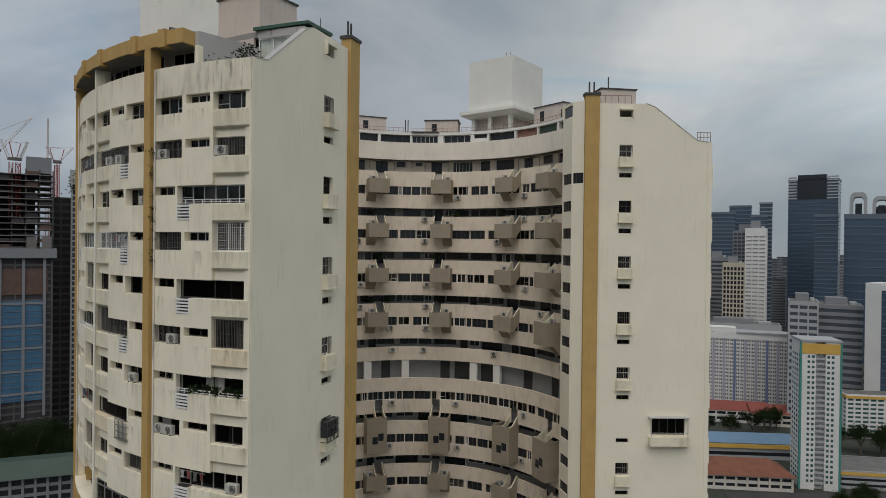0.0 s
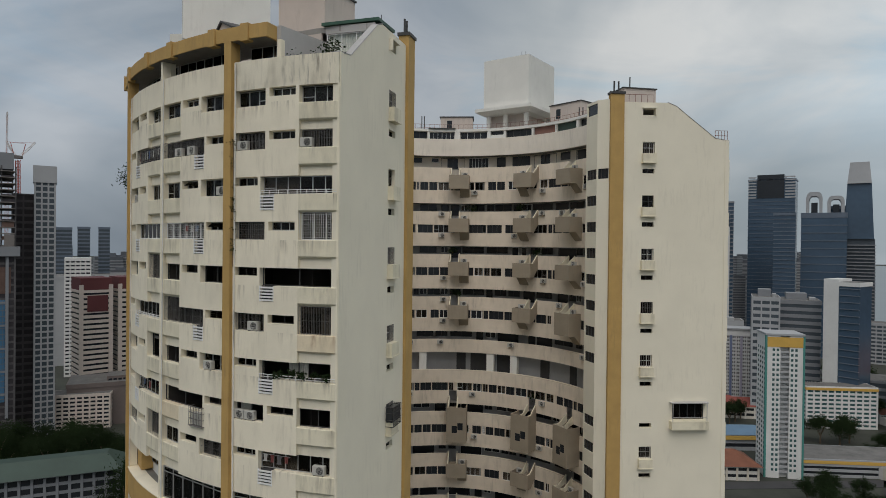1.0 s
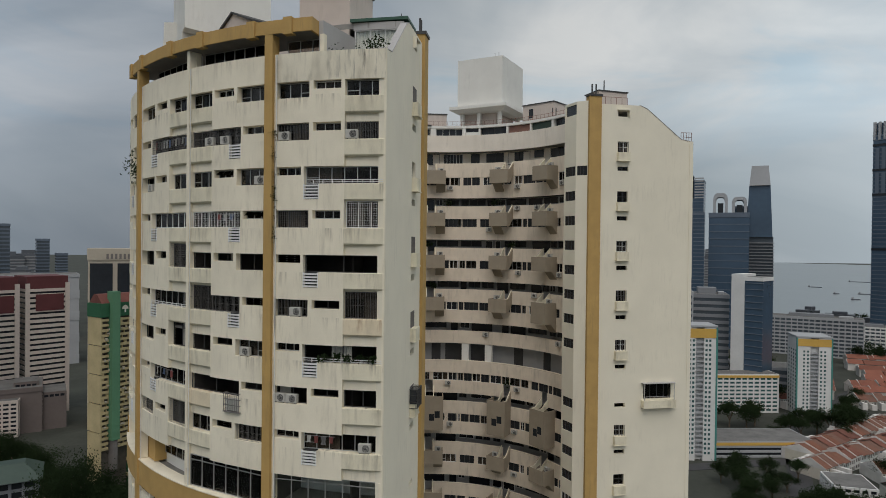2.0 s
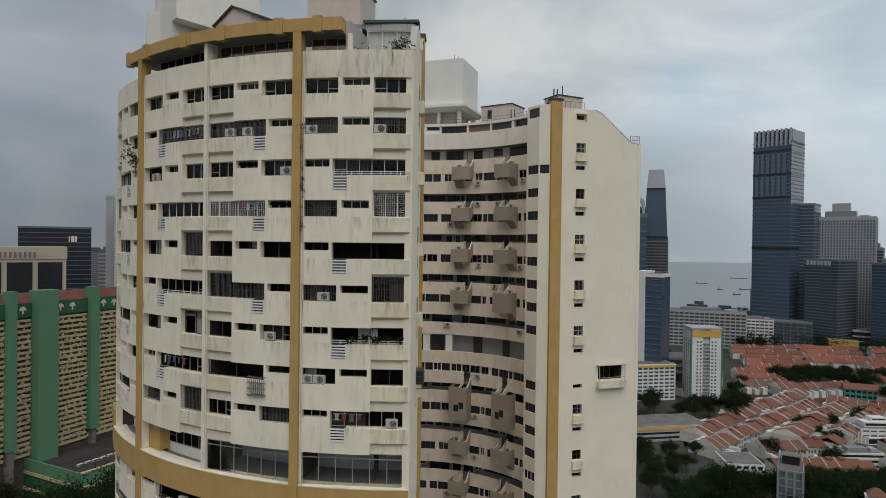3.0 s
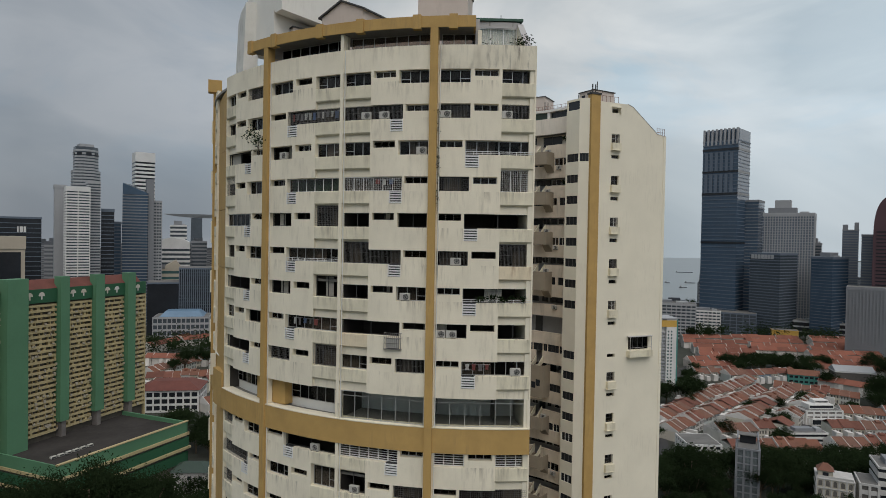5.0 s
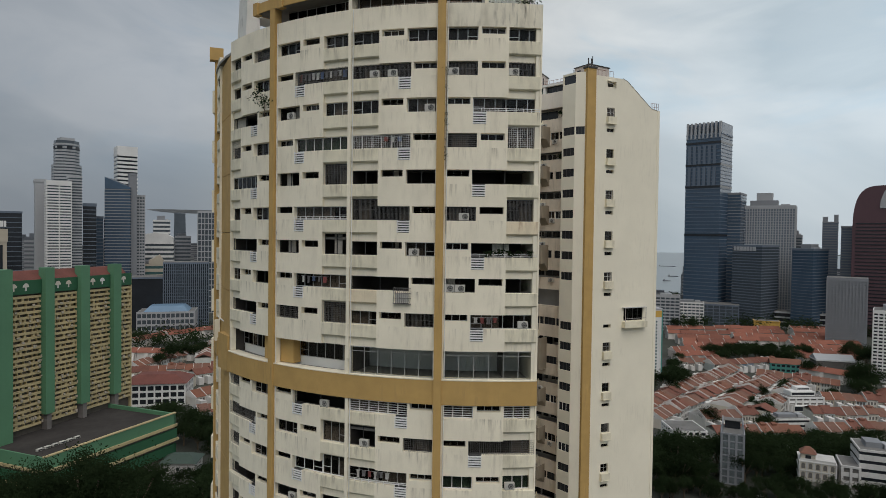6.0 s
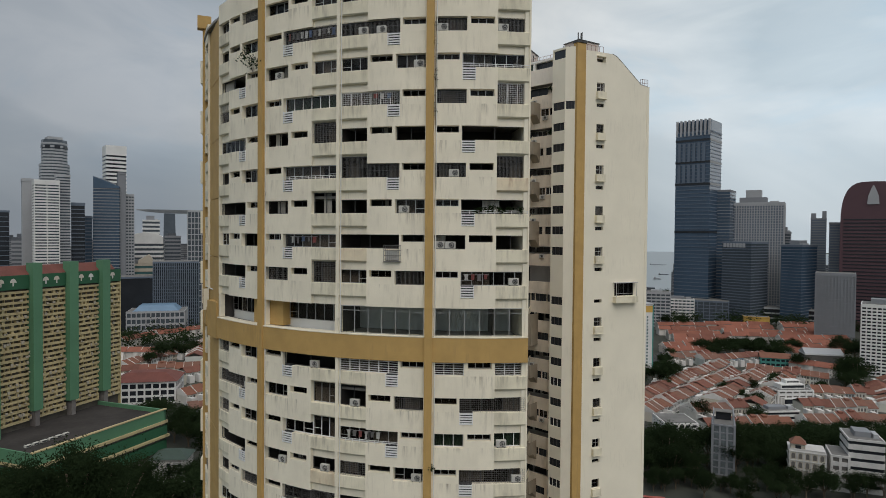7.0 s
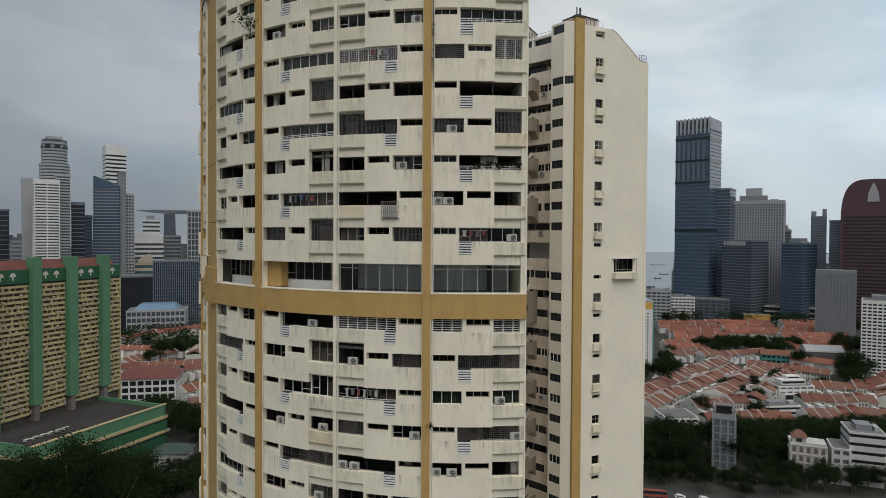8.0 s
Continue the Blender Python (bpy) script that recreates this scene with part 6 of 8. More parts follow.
office("office_tower", 30, 1006, 24, 26, 152, -3, PALE_CLAD, GREY_GLASS, 18, 5, "grey glass tower with a coarse white grid", 0.15, 3, False)
office("office_tower", -100, 1046, 16, 26, 140, 2, HAZE_SLATE, DARK_GLASS, 30, 0, GL, 0.2, 3, False)
office("office_block", -30, 1180, 26, 30, 140, 0, TOWN_WHITE, GREY_GLASS, 20, 0, "white stepped tower with broad bands", 0.5, 3, True, cat="office block")
br = office("office_block", -26, 795, 60, 40, 30, -8, PALE_CLAD, GREY_GLASS, 4, 12, "low pale block with a blue roof", 0.35, 2, False, cat="office block")
bm = bmesh.new()
hexa(bm, [(-24, -18, 30.01), (24, -18, 30.01), (24, 18, 30.01), (-24, 18, 30.01), (-18, -11, 36), (18, -11, 36), (18, 11, 36), (-18, 11, 36)])
part("blue_roof", bm, BLUE_ROOF, br)
wt = office("office_block", -37, 488, 40, 26, 15.5, -14, TOWN_WHITE, DARK_GLASS, 3, 8, "white corner building with a red roof", 0.32, 1.5, False, cat="corner building")
bm = bmesh.new()
hexa(bm, [(-21.5, -14.5, 15.51), (21.5, -14.5, 15.51), (21.5, 14.5, 15.51), (-21.5, 14.5, 15.51), (-12, -5, 20.5), (12, -5, 20.5), (12, 5, 20.5), (-12, 5, 20.5)])
part("roof", bm, OLD_TILE, wt)
sg = office("office_tower", -201, 780, 66, 40, 140, 11, HAZE_SLATE, DARK_GLASS, 28, 0, "black glass office block with a white sign", 0.12, 2, False)
for i, (w, x) in enumerate(((1.2, 0), (3.0, 2.2), (2.0, 5.6))):
    bm = bmesh.new()
    box(bm, 12 + x, 12 + x + w, -20.8, -20.1, 124, 130)
    part("sign_shape", bm, TOWN_WHITE, sg)
pb = office("office_block", -153, 478, 50, 30, 122, 15, BEIGE_CLAD, BEIGE_CLAD, 0, 0, "beige framed block with dark glazed bays", 0.4, 8, False, cat="office block")
for x in (-17, -0.5, 16):
    bm = bmesh.new()
    box(bm, x - 6.8, x + 6.8, -15.5, -14.6, 30, 112)
    part("glazed_bay", bm, DARK_GLASS, pb)
for i in range(9):
    bm = bmesh.new()
    box(bm, -14 + i * 2.6, -12.6 + i * 2.6, -15.8, -15.0, 115, 118.5)
    part("sign_bar", bm, RAW, pb)

# towers on the far right of the first view
dk = office("office_tower", 455, 776, 52, 40, 214, -36, HAZE_SLATE, HAZE_BLUE_GLASS, 48, 0, "broad blue glass tower with an open crown", 0.12, 2, False)
bm = bmesh.new()
box(bm, -16, 14, -20.5, 18, 190, 219)
part("dark_crown", bm, DARK_GLASS, dk)
for i in range(8):
    bm = bmesh.new()
    box(bm, -26, -17, -20.6, -19.4, 190 + i * 3.6, 191.6 + i * 3.6)
    part("crown_louvre", bm, PALE_CLAD, dk)
    bm = bmesh.new()
    box(bm, 15, 26, -20.6, -19.4, 190 + i * 3.6, 191.6 + i * 3.6)
    part("crown_louvre", bm, PALE_CLAD, dk)
d2 = office("office_tower", 488, 726, 46, 40, 170, -34, HAZE_SLATE, HAZE_BLUE_GLASS, 18, 0, "dark banded glass tower with pale hoops on its roof", 0.12, 6, False)
for x, hh in ((-10, 25), (12, 20)):
    bm = bmesh.new()
    inner, outer = [], []
    for dx, dz in ((-8.5, 0), (-8.5, hh * 0.72), (-7.2, hh * 0.9), (-4.5, hh), (4.5, hh), (7.2, hh * 0.9), (8.5, hh * 0.72), (8.5, 0)):
        outer.append((x + dx, 170 + dz))
        inner.append((x + dx * 0.62, 170 + dz * 0.80))
    rings = [[bm.verts.new((px, py, pz)) for (px, pz), py in ((o, -12), (o, 8), (q, 8), (q, -12))] for o, q in zip(outer, inner)]
    for p, q in zip(rings, rings[1:]):
        for i in range(4):
            bm.faces.new((p[i], p[(i + 1) % 4], q[(i + 1) % 4], q[i]))
    part("roof_hoop", bm, PALE_CLAD, d2)
    bm = bmesh.new()
    box(bm, x - 3, x + 3.5, -8, 6, 170, 170 + hh * 0.5)
    part("roof_plant", bm, DARK_GLASS, d2)
office("office_tower", 520, 745, 20, 30, 180, -36, HAZE_SLATE, HAZE_BLUE_GLASS, 40, 0, GL, 0.15, 4, False)
office("office_tower", 345, 690, 16, 30, 166, -28, HAZE_SLATE, HAZE_BLUE_GLASS, 40, 0, GL, 0.25, 3, False)
office("office_tower", 357, 700, 12, 26, 180, -28, GREY_CLAD, HAZE_BLUE_GLASS, 40, 0, GL, 0.3, 2, False)
office("office_tower", 424, 700, 22, 30, 168, -32, HAZE_SLATE, HAZE_BLUE_GLASS, 36, 0, GL, 0.2, 3, False)
# two more with close greys in place of haze
office("office_tower", 806, 540, 18, 26, 140, -58, GREY_CLAD, HAZE_SLATE, 38, 0, GL, 0.4, 3, False)
office("office_tower", 828, 520, 22, 26, 150, -58, GREY_CLAD, GREY_GLASS, 38, 0, GL, 0.4, 3, False)
k3 = thing("tapered_tower", pose(528, 721, 0, 0, 0, -37), "blue glass tower tapering to a lantern top", "office tower")
for z0, z1, w0, w1, mat, nm in ((0, 140, 34, 32, GREY_GLASS, "lower_shaft"), (140, 205, 30, 24, HAZE_BLUE_GLASS, "upper_shaft"), (205, 230, 24, 19, PALE_CLAD, "lantern")):
    bm = bmesh.new()
    hexa(bm, [(-w0 / 2, -15, z0), (w0 / 2, -15, z0), (w0 / 2, 15, z0), (-w0 / 2, 15, z0), (-w1 / 2, -12, z1), (w1 / 2, -12, z1), (w1 / 2, 12, z1), (-w1 / 2, 12, z1)])
    part(nm, bm, mat, k3)
bm = bmesh.new()
for i in range(34):
    box(bm, -17.2, 17.2, -15.3, 15.3, i * 4.0, i * 4.0 + 1.2)
stuff(part("spandrel_grid", bm, GREY_CLAD, k3))
wb = office("office_block", 322.6, 453.8, 23, 24, 104, -55, TOWN_WHITE, HAZE_BLUE_GLASS, 0, 0, "white slab with a dark blue glazed face", 0.5, 3, False, cat="office block")
bm = bmesh.new()
box(bm, -12.1, -2, -12.6, 12.6, 0, 106)
part("white_wall", bm, TOWN_WHITE, wb)
bm = bmesh.new()
for i in range(20):
    box(bm, -2, 11.9, -12.5, -11.9, 4 + i * 5, 4.6 + i * 5)
stuff(part("transom_grid", bm, HAZE_SLATE, wb))
office("office_block", 305, 488, 30, 30, 88, -28, GREY_CLAD, GREY_GLASS, 16, 0, "grey banded office block", 0.5, 3, True, cat="office block")
office("office_block", 268, 470, 18, 30, 92, -28, PALE_CLAD, GREY_GLASS, 18, 3, "pale office slab with punched windows", 0.5, 3, True, cat="office block")
office("office_block", 345, 470, 50, 30, 30, -30, GREY_CLAD, GREY_GLASS, 5, 0, "low grey podium with broad eaves", 0.4, 2, False, cat="office block")
office("office_tower", 354, 740, 26, 30, 150, -26, GREY_CLAD, GREY_GLASS, 34, 6, GL, 0.4, 3)
office("office_tower", 380, 860, 30, 30, 178, -26, HAZE_SLATE, HAZE_BLUE_GLASS, 34, 0, GL, 0.3, 3, False)
office("office_tower", 425, 905, 28, 30, 190, -26, HAZE_SLATE, HAZE_BLUE_GLASS, 34, 0, GL, 0.3, 3, False)
office("office_tower", 317, 640, 18, 24, 150, -30, TOWN_WHITE, PALE_CLAD, 36, 3, "slender white tower in hazy daylight", 0.6, 8)
office("office_tower", 276, 600, 18, 20, 116, -25, BEIGE_CLAD, DARK_GLASS, 26, 6, "beige gridded tower with diagonal tracery", 0.3, 4)
office("office_tower", 300, 690, 20, 24, 120, -25, GREY_CLAD, GREY_GLASS, 26, 0, GL, 0.5, 4)
office("office_tower", 262, 640, 16, 24, 128, -25, BEIGE_CLAD, BEIGE_CLAD, 24, 2, "old beige tower with a stepped top", 0.6, 5)
office("office_block", 270, 580, 70, 24, 62, -22, PALE_CLAD, GREY_GLASS, 12, 0, "long pale block with dark bands", 0.5, 5, True, cat="office block")
hr = office("apartment_block", 257, 525, 78, 16, 60, -20, TOWN_WHITE, TOWN_WHITE, 0, 0, "long white apartment slab with blue and lilac stripes", 0.4, 5, False, cat="apartment block")
for i in range(10):
    bm = bmesh.new()
    box(bm, -38 + i * 8.0, -36.2 + i * 8.0, -8.9, -7.9, 0, 55)
    part("upright", bm, LILAC if i % 3 else STRIPE_BLUE, hr)
for i in range(10):
    bm = bmesh.new()
    box(bm, -33.2 + i * 8.0, -32.7 + i * 8.0, -8.7, -7.9, 0, 56)
    part("fin", bm, TOWN_WHITE, hr)
bm = bmesh.new()
for i in range(18):
    for k in range(10):
        for dx in (2.2, 3.6, 5.6, 6.9):
            box(bm, -38 + k * 8.0 + dx, -37.25 + k * 8.0 + dx, -8.12, -7.9, 2 + i * 3.0, 3.4 + i * 3.0)
stuff(part("window_grid", bm, DARK_GLASS, hr))
bm = bmesh.new()
box(bm, -39.5, -12, -7, 7, 60.01, 64)
part("roof_house", bm, TOWN_WHITE, hr)
bm = bmesh.new()
box(bm, -12, 38, -9.4, 8, 60.01, 61.2)
part("roof_eave", bm, PALE_CLAD, hr)


def point_block(x, y, w, d, h, yaw, label):
    """White public flats: green edges, an ochre crown and a deep slot of balconies."""
    b = thing("apartment_block", pose(x, y, 0, 0, 0, yaw), label, "apartment block")
    for x0, x1, y0 in ((-w / 2, -w * 0.12, -d / 2), (w * 0.12, w / 2, -d / 2), (-w * 0.12, w * 0.12, -d / 2 + 2.5)):
        bm = bmesh.new()
        box(bm, x0, x1, y0, d / 2, 0, h)
        part("wall", bm, TOWN_WHITE, b)
    bm = bmesh.new()
    box(bm, -w / 2 + 0.5, w / 2 - 0.5, -d / 2 - 0.25, -d / 2 + 0.8, h - 6.5, h - 1.0)
    part("crown_panel", bm, OCHRE_TOWN, b)
    bm = bmesh.new()
    box(bm, -w / 2 - 0.4, w / 2 + 0.4, -d / 2 - 0.6, d / 2 + 0.4, h, h + 1.0)
    part("roof_edge", bm, PALE_CLAD, b)
    for s in (-1, 1):
        bm = bmesh.new()
        box(bm, s * w / 2 - 0.5, s * w / 2 + 0.5, -d / 2 - 0.3, -d / 2 + 0.9, 0, h - 0.2)
        part("edge_strip", bm, TEAL_PAINT, b)
    n = int((h - 10) / 2.8)
    bm = bmesh.new()
    for i in range(n):
        z = 4 + i * 2.8
        for px in (-0.30, -0.19, 0.19, 0.30):
            box(bm, w * px - 0.62, w * px + 0.62, -d / 2 - 0.06, -d / 2 + 0.5, z, z + 1.4)
        for k in range(4):
            py = -d / 2 + d * (k + 0.6) / 4.4
            box(bm, w / 2 - 0.4, w / 2 + 0.06, py - 0.8, py + 0.8, z, z + 1.4)
            box(bm, -w / 2 - 0.06, -w / 2 + 0.4, py - 0.8, py + 0.8, z, z + 1.4)
    stuff(part("window_grid", bm, TEAL_GLASS, b))
    bm = bmesh.new()
    for i in range(n):
        z = 3 + i * 2.8
        box(bm, -w * 0.12, w * 0.12, -d / 2 + 0.3, -d / 2 + 2.6, z, z + 1.1)
    stuff(part("balcony_grid", bm, PALE_CLAD, b))
    return b


point_block(206, 348, 19.5, 17, 80, -14, "slender white apartment block with an ochre crown and green edges")
point_block(350, 424, 24, 22, 60, -22, "white apartment block with an ochre crown near the shophouses")
fy = office("apartment_block", 305, 440, 48, 14, 30, -8, TOWN_WHITE, TEAL_GLASS, 9, 10, "low white flats with an ochre roof band", 0.5, 3, False, cat="apartment block")
for b, w in ((fy, 48),):
    bm = bmesh.new()
    box(bm, -w / 2 - 0.7, w / 2 + 0.7, -7.8, 7.8, 27.2, 29.0)
    part("ochre_band", bm, OCHRE_TOWN, b)
cp = office("car_park", 250, 352, 60, 26, 10, -8, PALE_CLAD, DARK_GLASS, 3, 0, "open car park decks with an ochre band", 0.5, 1, False, cat="car park")
bm = bmesh.new()
box(bm, -31, 31, -13.6, -13.0, 7.4, 9.2)
part("ochre_band", bm, OCHRE_TOWN, cp)
blu = office("market_hall", 190, 400, 60, 22, 10, -4, PALE_CLAD, DARK_GLASS, 2, 0, "market hall with a long blue roof", 0.5, 1, False, cat="hall")
bm = bmesh.new()
hexa(bm, [(-31, -12, 10.01), (31, -12, 10.01), (31, 12, 10.01), (-31, 12, 10.01), (-31, -1, 13), (31, -1, 13), (31, 1, 13), (-31, 1, 13)])
part("blue_roof", bm, BLUE_ROOF, blu)
bm = bmesh.new()
box(bm, -31.2, 31.2, -12.4, -11.9, 7, 9.4)
part("ochre_band", bm, OCHRE_TOWN, blu)

# left of the tower at first: building site, towers and slabs
cs = office("construction_tower", -280.6, 397.9, 58, 34, 119, 34, SITE_GREY, DARK_NET, 27, 3, "unfinished tower of raw concrete under dark netting", 0.3, 1, False, cat="building site")
bm = bmesh.new()
box(bm, -24, 24.0, -17.8, -17.1, 30, 92)
part("blue_glazing", bm, SITE_BLUE, cs, "blue sheeted glazing")
for z in range(34, 92, 14):
    bm = bmesh.new()
    box(bm, -25, 25, -18.2, -17.82, z, z + 1.2)
    part("rail_band", bm, GREY_CLAD, cs)
bm = bmesh.new()
box(bm, -30, 31.5, -20, 18, 118.7, 124.6)
part("catch_platform", bm, GREY_CLAD, cs)
for x in (-22, -12, 2, 14, 25):
    bm = bmesh.new()
    box(bm, x - 0.8, x + 0.8, -18.6, -17.2, 20, 118.6)
    part("scaffold_post", bm, GREY_CLAD, cs)
for x in (-20, -9, -2, 18, 26):
    bm = bmesh.new()
    box(bm, x - 2.6, x + 2.6, -19.4, -17.3, 124.61, 132)
    part("site_cabin", bm, RAW, cs)
bm = bmesh.new()
box(bm, -27, 27, -17.7, -17.2, 96, 112)
part("brown_scaffold", bm, RUST_NET, cs, "rust-brown scaffold netting")
bm = bmesh.new()
box(bm, 15, 28.5, -14, 10, 172.01, 182)
part("core_top", bm, GREY_CLAD, cs)
bm = bmesh.new()
box(bm, -18, 20, -6, 12, 119.01, 171.5)
part("core", bm, DARK_NET, cs)
rng = random.Random(9)
for k in range(13):
    z = 124.7 + k * 3.8
    bm = bmesh.new()
    box(bm, -29 + rng.uniform(0, 0.6), 29, -17.4 - rng.uniform(0, 0.8), 17, z, z + 0.5)
    part("floor_slab", bm, RAW, cs, "raw concrete floor slab")
    for q in range(8):
        x0 = -28.5 + q * 7.2
        if rng.random() < 0.42:
            bm = bmesh.new()
            box(bm, x0 + 0.6, x0 + 6.6, -16.9, -16.5, z + 0.51, z + rng.choice((1.4, 2.4, 3.29)))
            part("netting", bm, rng.choice((DARK_NET, DARK_NET, SITE_GREY, RUST_NET)), cs)
for q in range(9):
    for y in (-16.0, 15.5):
        bm = bmesh.new()
        box(bm, -28.7 + q * 7.2, -27.9 + q * 7.2, y, y + 0.8, 119.01, 173.8 + rng.uniform(-1, 2.2))
        part("column", bm, SITE_GREY, cs)
for k in range(17):
    bm = bmesh.new()
    box(bm, -24, 24, -18.0, -17.81, 31.5 + k * 3.6, 32.0 + k * 3.6)
    part("transom", bm, HAZE_SLATE, cs)
for k in range(16):
    bm = bmesh.new()
    box(bm, -23.8 + k * 3.1, -23.6 + k * 3.1, -17.95, -17.81, 30, 92)
    part("mullion", bm, HAZE_SLATE, cs)
office("construction_tower", -262, 434, 12, 14, 159, 30, SITE_GREY, DARK_NET, 34, 2, "concrete lift core under construction", 0.35, 1, False, cat="building site")
co1 = office("construction_tower", -246.5, 431, 11, 14, 176, 29, PALE_CLAD, GREY_GLASS, 44, 3, "white clad lift core with a capped top", 0.3, 9, False, cat="building site")
bm = bmesh.new()
box(bm, -6.6, 6.6, -8.0, 8.0, 166, 177)
part("cap_formwork", bm, PALE_CLAD, co1)


def crane(x, y, z, yaw, lift, h=26, jib=34, foot=30.0):
    c = thing("tower_crane", pose(x, y, z, 0, 0, yaw), "red and white luffing tower crane on the building site", "crane")
    bm = bmesh.new()
    for sx, sy in ((-1, -1), (1, -1), (1, 1), (-1, 1)):
        rod(bm, (sx, sy, -foot), (sx, sy, h), 0.22, 4)
    for k in range(int((h + foot) / 4)):
        za, zb = h - 4.0 * (k + 1), h - 4.0 * k
        rod(bm, (-1, -1, za), (1, -1, zb), 0.14, 4)
        rod(bm, (1, 1, za), (-1, 1, zb), 0.14, 4)
        rod(bm, (1, -1, za), (1, 1, zb), 0.14, 4)
    part("mast", bm, CRANE_RED, c)
    bm = bmesh.new()
    box(bm, -3.2, 1.8, -1.2, 1.2, h + 1.2, h + 3)
    part("machine_deck", bm, RAW, c)
    bm = bmesh.new()
    e = Vector((math.cos(radians(lift)) * jib, 0, h + 3 + math.sin(radians(lift)) * jib))
    s = Vector((2, 0, h + 3))
    up = (e - s).cross(Vector((0, 1, 0))).normalized()
    for o in (Vector((0, -0.8, 0)), Vector((0, 0.8, 0)), up * 1.5):
        rod(bm, s + o, e + o * 0.4, 0.2, 4)
    for k in range(16):
        p, q = s.lerp(e, k / 16), s.lerp(e, (k + 1) / 16)
        rod(bm, p + Vector((0, -0.8, 0)), q + up * 1.4, 0.12, 4)
        rod(bm, p + Vector((0, 0.8, 0)), q + up * 1.4, 0.12, 4)
    part("jib", bm, CRANE_WHITE, c)
    bm = bmesh.new()
    rod(bm, (-3, 0, h + 3), (-5, 0, h + 12), 0.3, 4)
    rod(bm, (-5, 0, h + 12), e, 0.1, 4)
    part("stay", bm, CRANE_RED, c)
    return c


crane(-281, 461, 163, 30, 45, 22, 14, 163.0)
crane(-284, 464, 163, 200, 55, 22, 12, 163.0)
crane(-265, 394, 172, 60, 60, 6, 12)
crane(-268, 392, 172, 220, 62, 6, 12)
crane(-300, 426, 172, 34, 50, 16, 30)
crane(-318, 508, 176, 120, 82, 8, 42, 176.0)

rr1 = office("apartment_block", -246, 492, 20, 26, 92, 40, PINK, DARK_GLASS, 24, 0, "cream slab with balcony bands and a red top", 0.6, 2, False, cat="apartment block")
rr2 = office("apartment_block", -224, 512, 26, 26, 92, 40, PINK, DARK_GLASS, 24, 0, "cream slab with balcony bands and a red top", 0.6, 2, False, cat="apartment block")
for b, w in ((rr1, 20), (rr2, 26)):
    bm = bmesh.new()
    box(bm, -w * 0.3, w * 0.4, -13.8, -13.0, 76, 88)
    part("red_panel", bm, MAROON_PAINT, b)
    bm = bmesh.new()
    box(bm, -w / 2 - 0.5, w / 2 + 0.5, -13, 13, 92.01, 101)
    part("red_attic", bm, MAROON_PAINT, b)
    for s in (-1, 1):
        bm = bmesh.new()
        box(bm, s * w / 2 - 1.4, s * w / 2 + 1.4, -13.9, -13.0, 0, 96)
        part("upright", bm, PINK, b)
tb = office("theatre_block", -226, 466, 40, 34, 30, 22, THEATRE, THEATRE, 0, 0, "windowless brown theatre block with a grey flat roof", 0.4, 3, False, cat="hall")
for x0, x1, y0, y1, z1 in ((20.1, 34, -14, 12, 25), (4, 18, -12, 6, 33)):
    bm = bmesh.new()
    box(bm, x0, x1, y0, y1, 0 if z1 < 30 else 30.06, z1)
    wing = part("wing", bm, THEATRE, tb)
    bm = bmesh.new()
    box(bm, x0 + 0.3, x1 - 0.3, y0 + 0.3, y1 - 0.3, z1 + 0.004, z1 + 0.1)
    part("roof_deck", bm, FLAT_ROOF, wing)
    for k in range(4):
        bm = bmesh.new()
        box(bm, x0 + 1 + k * 3.1, x0 + 3.4 + k * 3.1, y0 - 0.06, y0 + 0.2, z1 - 3.2, z1 - 1.6)
        part("window", bm, DARK_GLASS, wing)
office("apartment_block", -245, 446, 66, 16, 24, 14, PINK, DARK_GLASS, 8, 16, "pink low flats with many small balconies", 0.5, 2, False, cat="apartment block")
office("apartment_block", -288, 400, 20, 14, 60, 30, TOWN_WHITE, DARK_GLASS, 20, 6, "old white flats with a red roof edge", 0.5, 2, False, cat="apartment block")
lb = office("flats_block", -156, 262, 60, 16, 36, 20, GREY_CLAD, DARK_GLASS, 10, 14, "grey flats with a green sheet roof", 0.35, 1, False, cat="apartment block")
bm = bmesh.new()
hexa(bm, [(-32, -11, 36.01), (32, -11, 36.01), (32, 11, 36.01), (-32, 11, 36.01), (-26, -3, 41), (26, -3, 41), (26, 3, 41), (-26, 3, 41)])
part("sheet_roof", bm, GREEN_SHEET, lb)
for x, y, w, h in ((-429, 794, 24, 144), (-429, 850, 14, 146), (-408, 860, 13, 146), (-470, 880, 20, 120), (-380, 900, 14, 128), (-350, 880, 12, 110)):
    office("apartment_block", x, y, w, 20, h, 26, HAZE_SLATE, GREY_GLASS, 30, 0, "distant grey residential tower in haze", 0.4, 3, False, cat="apartment block")
office("apartment_block", -322, 623, 21, 18, 112, 27, TOWN_WHITE, DARK_GLASS, 30, 5, "distant white flats with rounded balconies", 0.6, 3, False, cat="apartment block")
office("office_block", -330, 700, 120, 40, 92, 24, PALE_CLAD, PALE_CLAD, 4, 0, "long pale roofed hall in the distance", 0.4, 3, False, cat="hall")

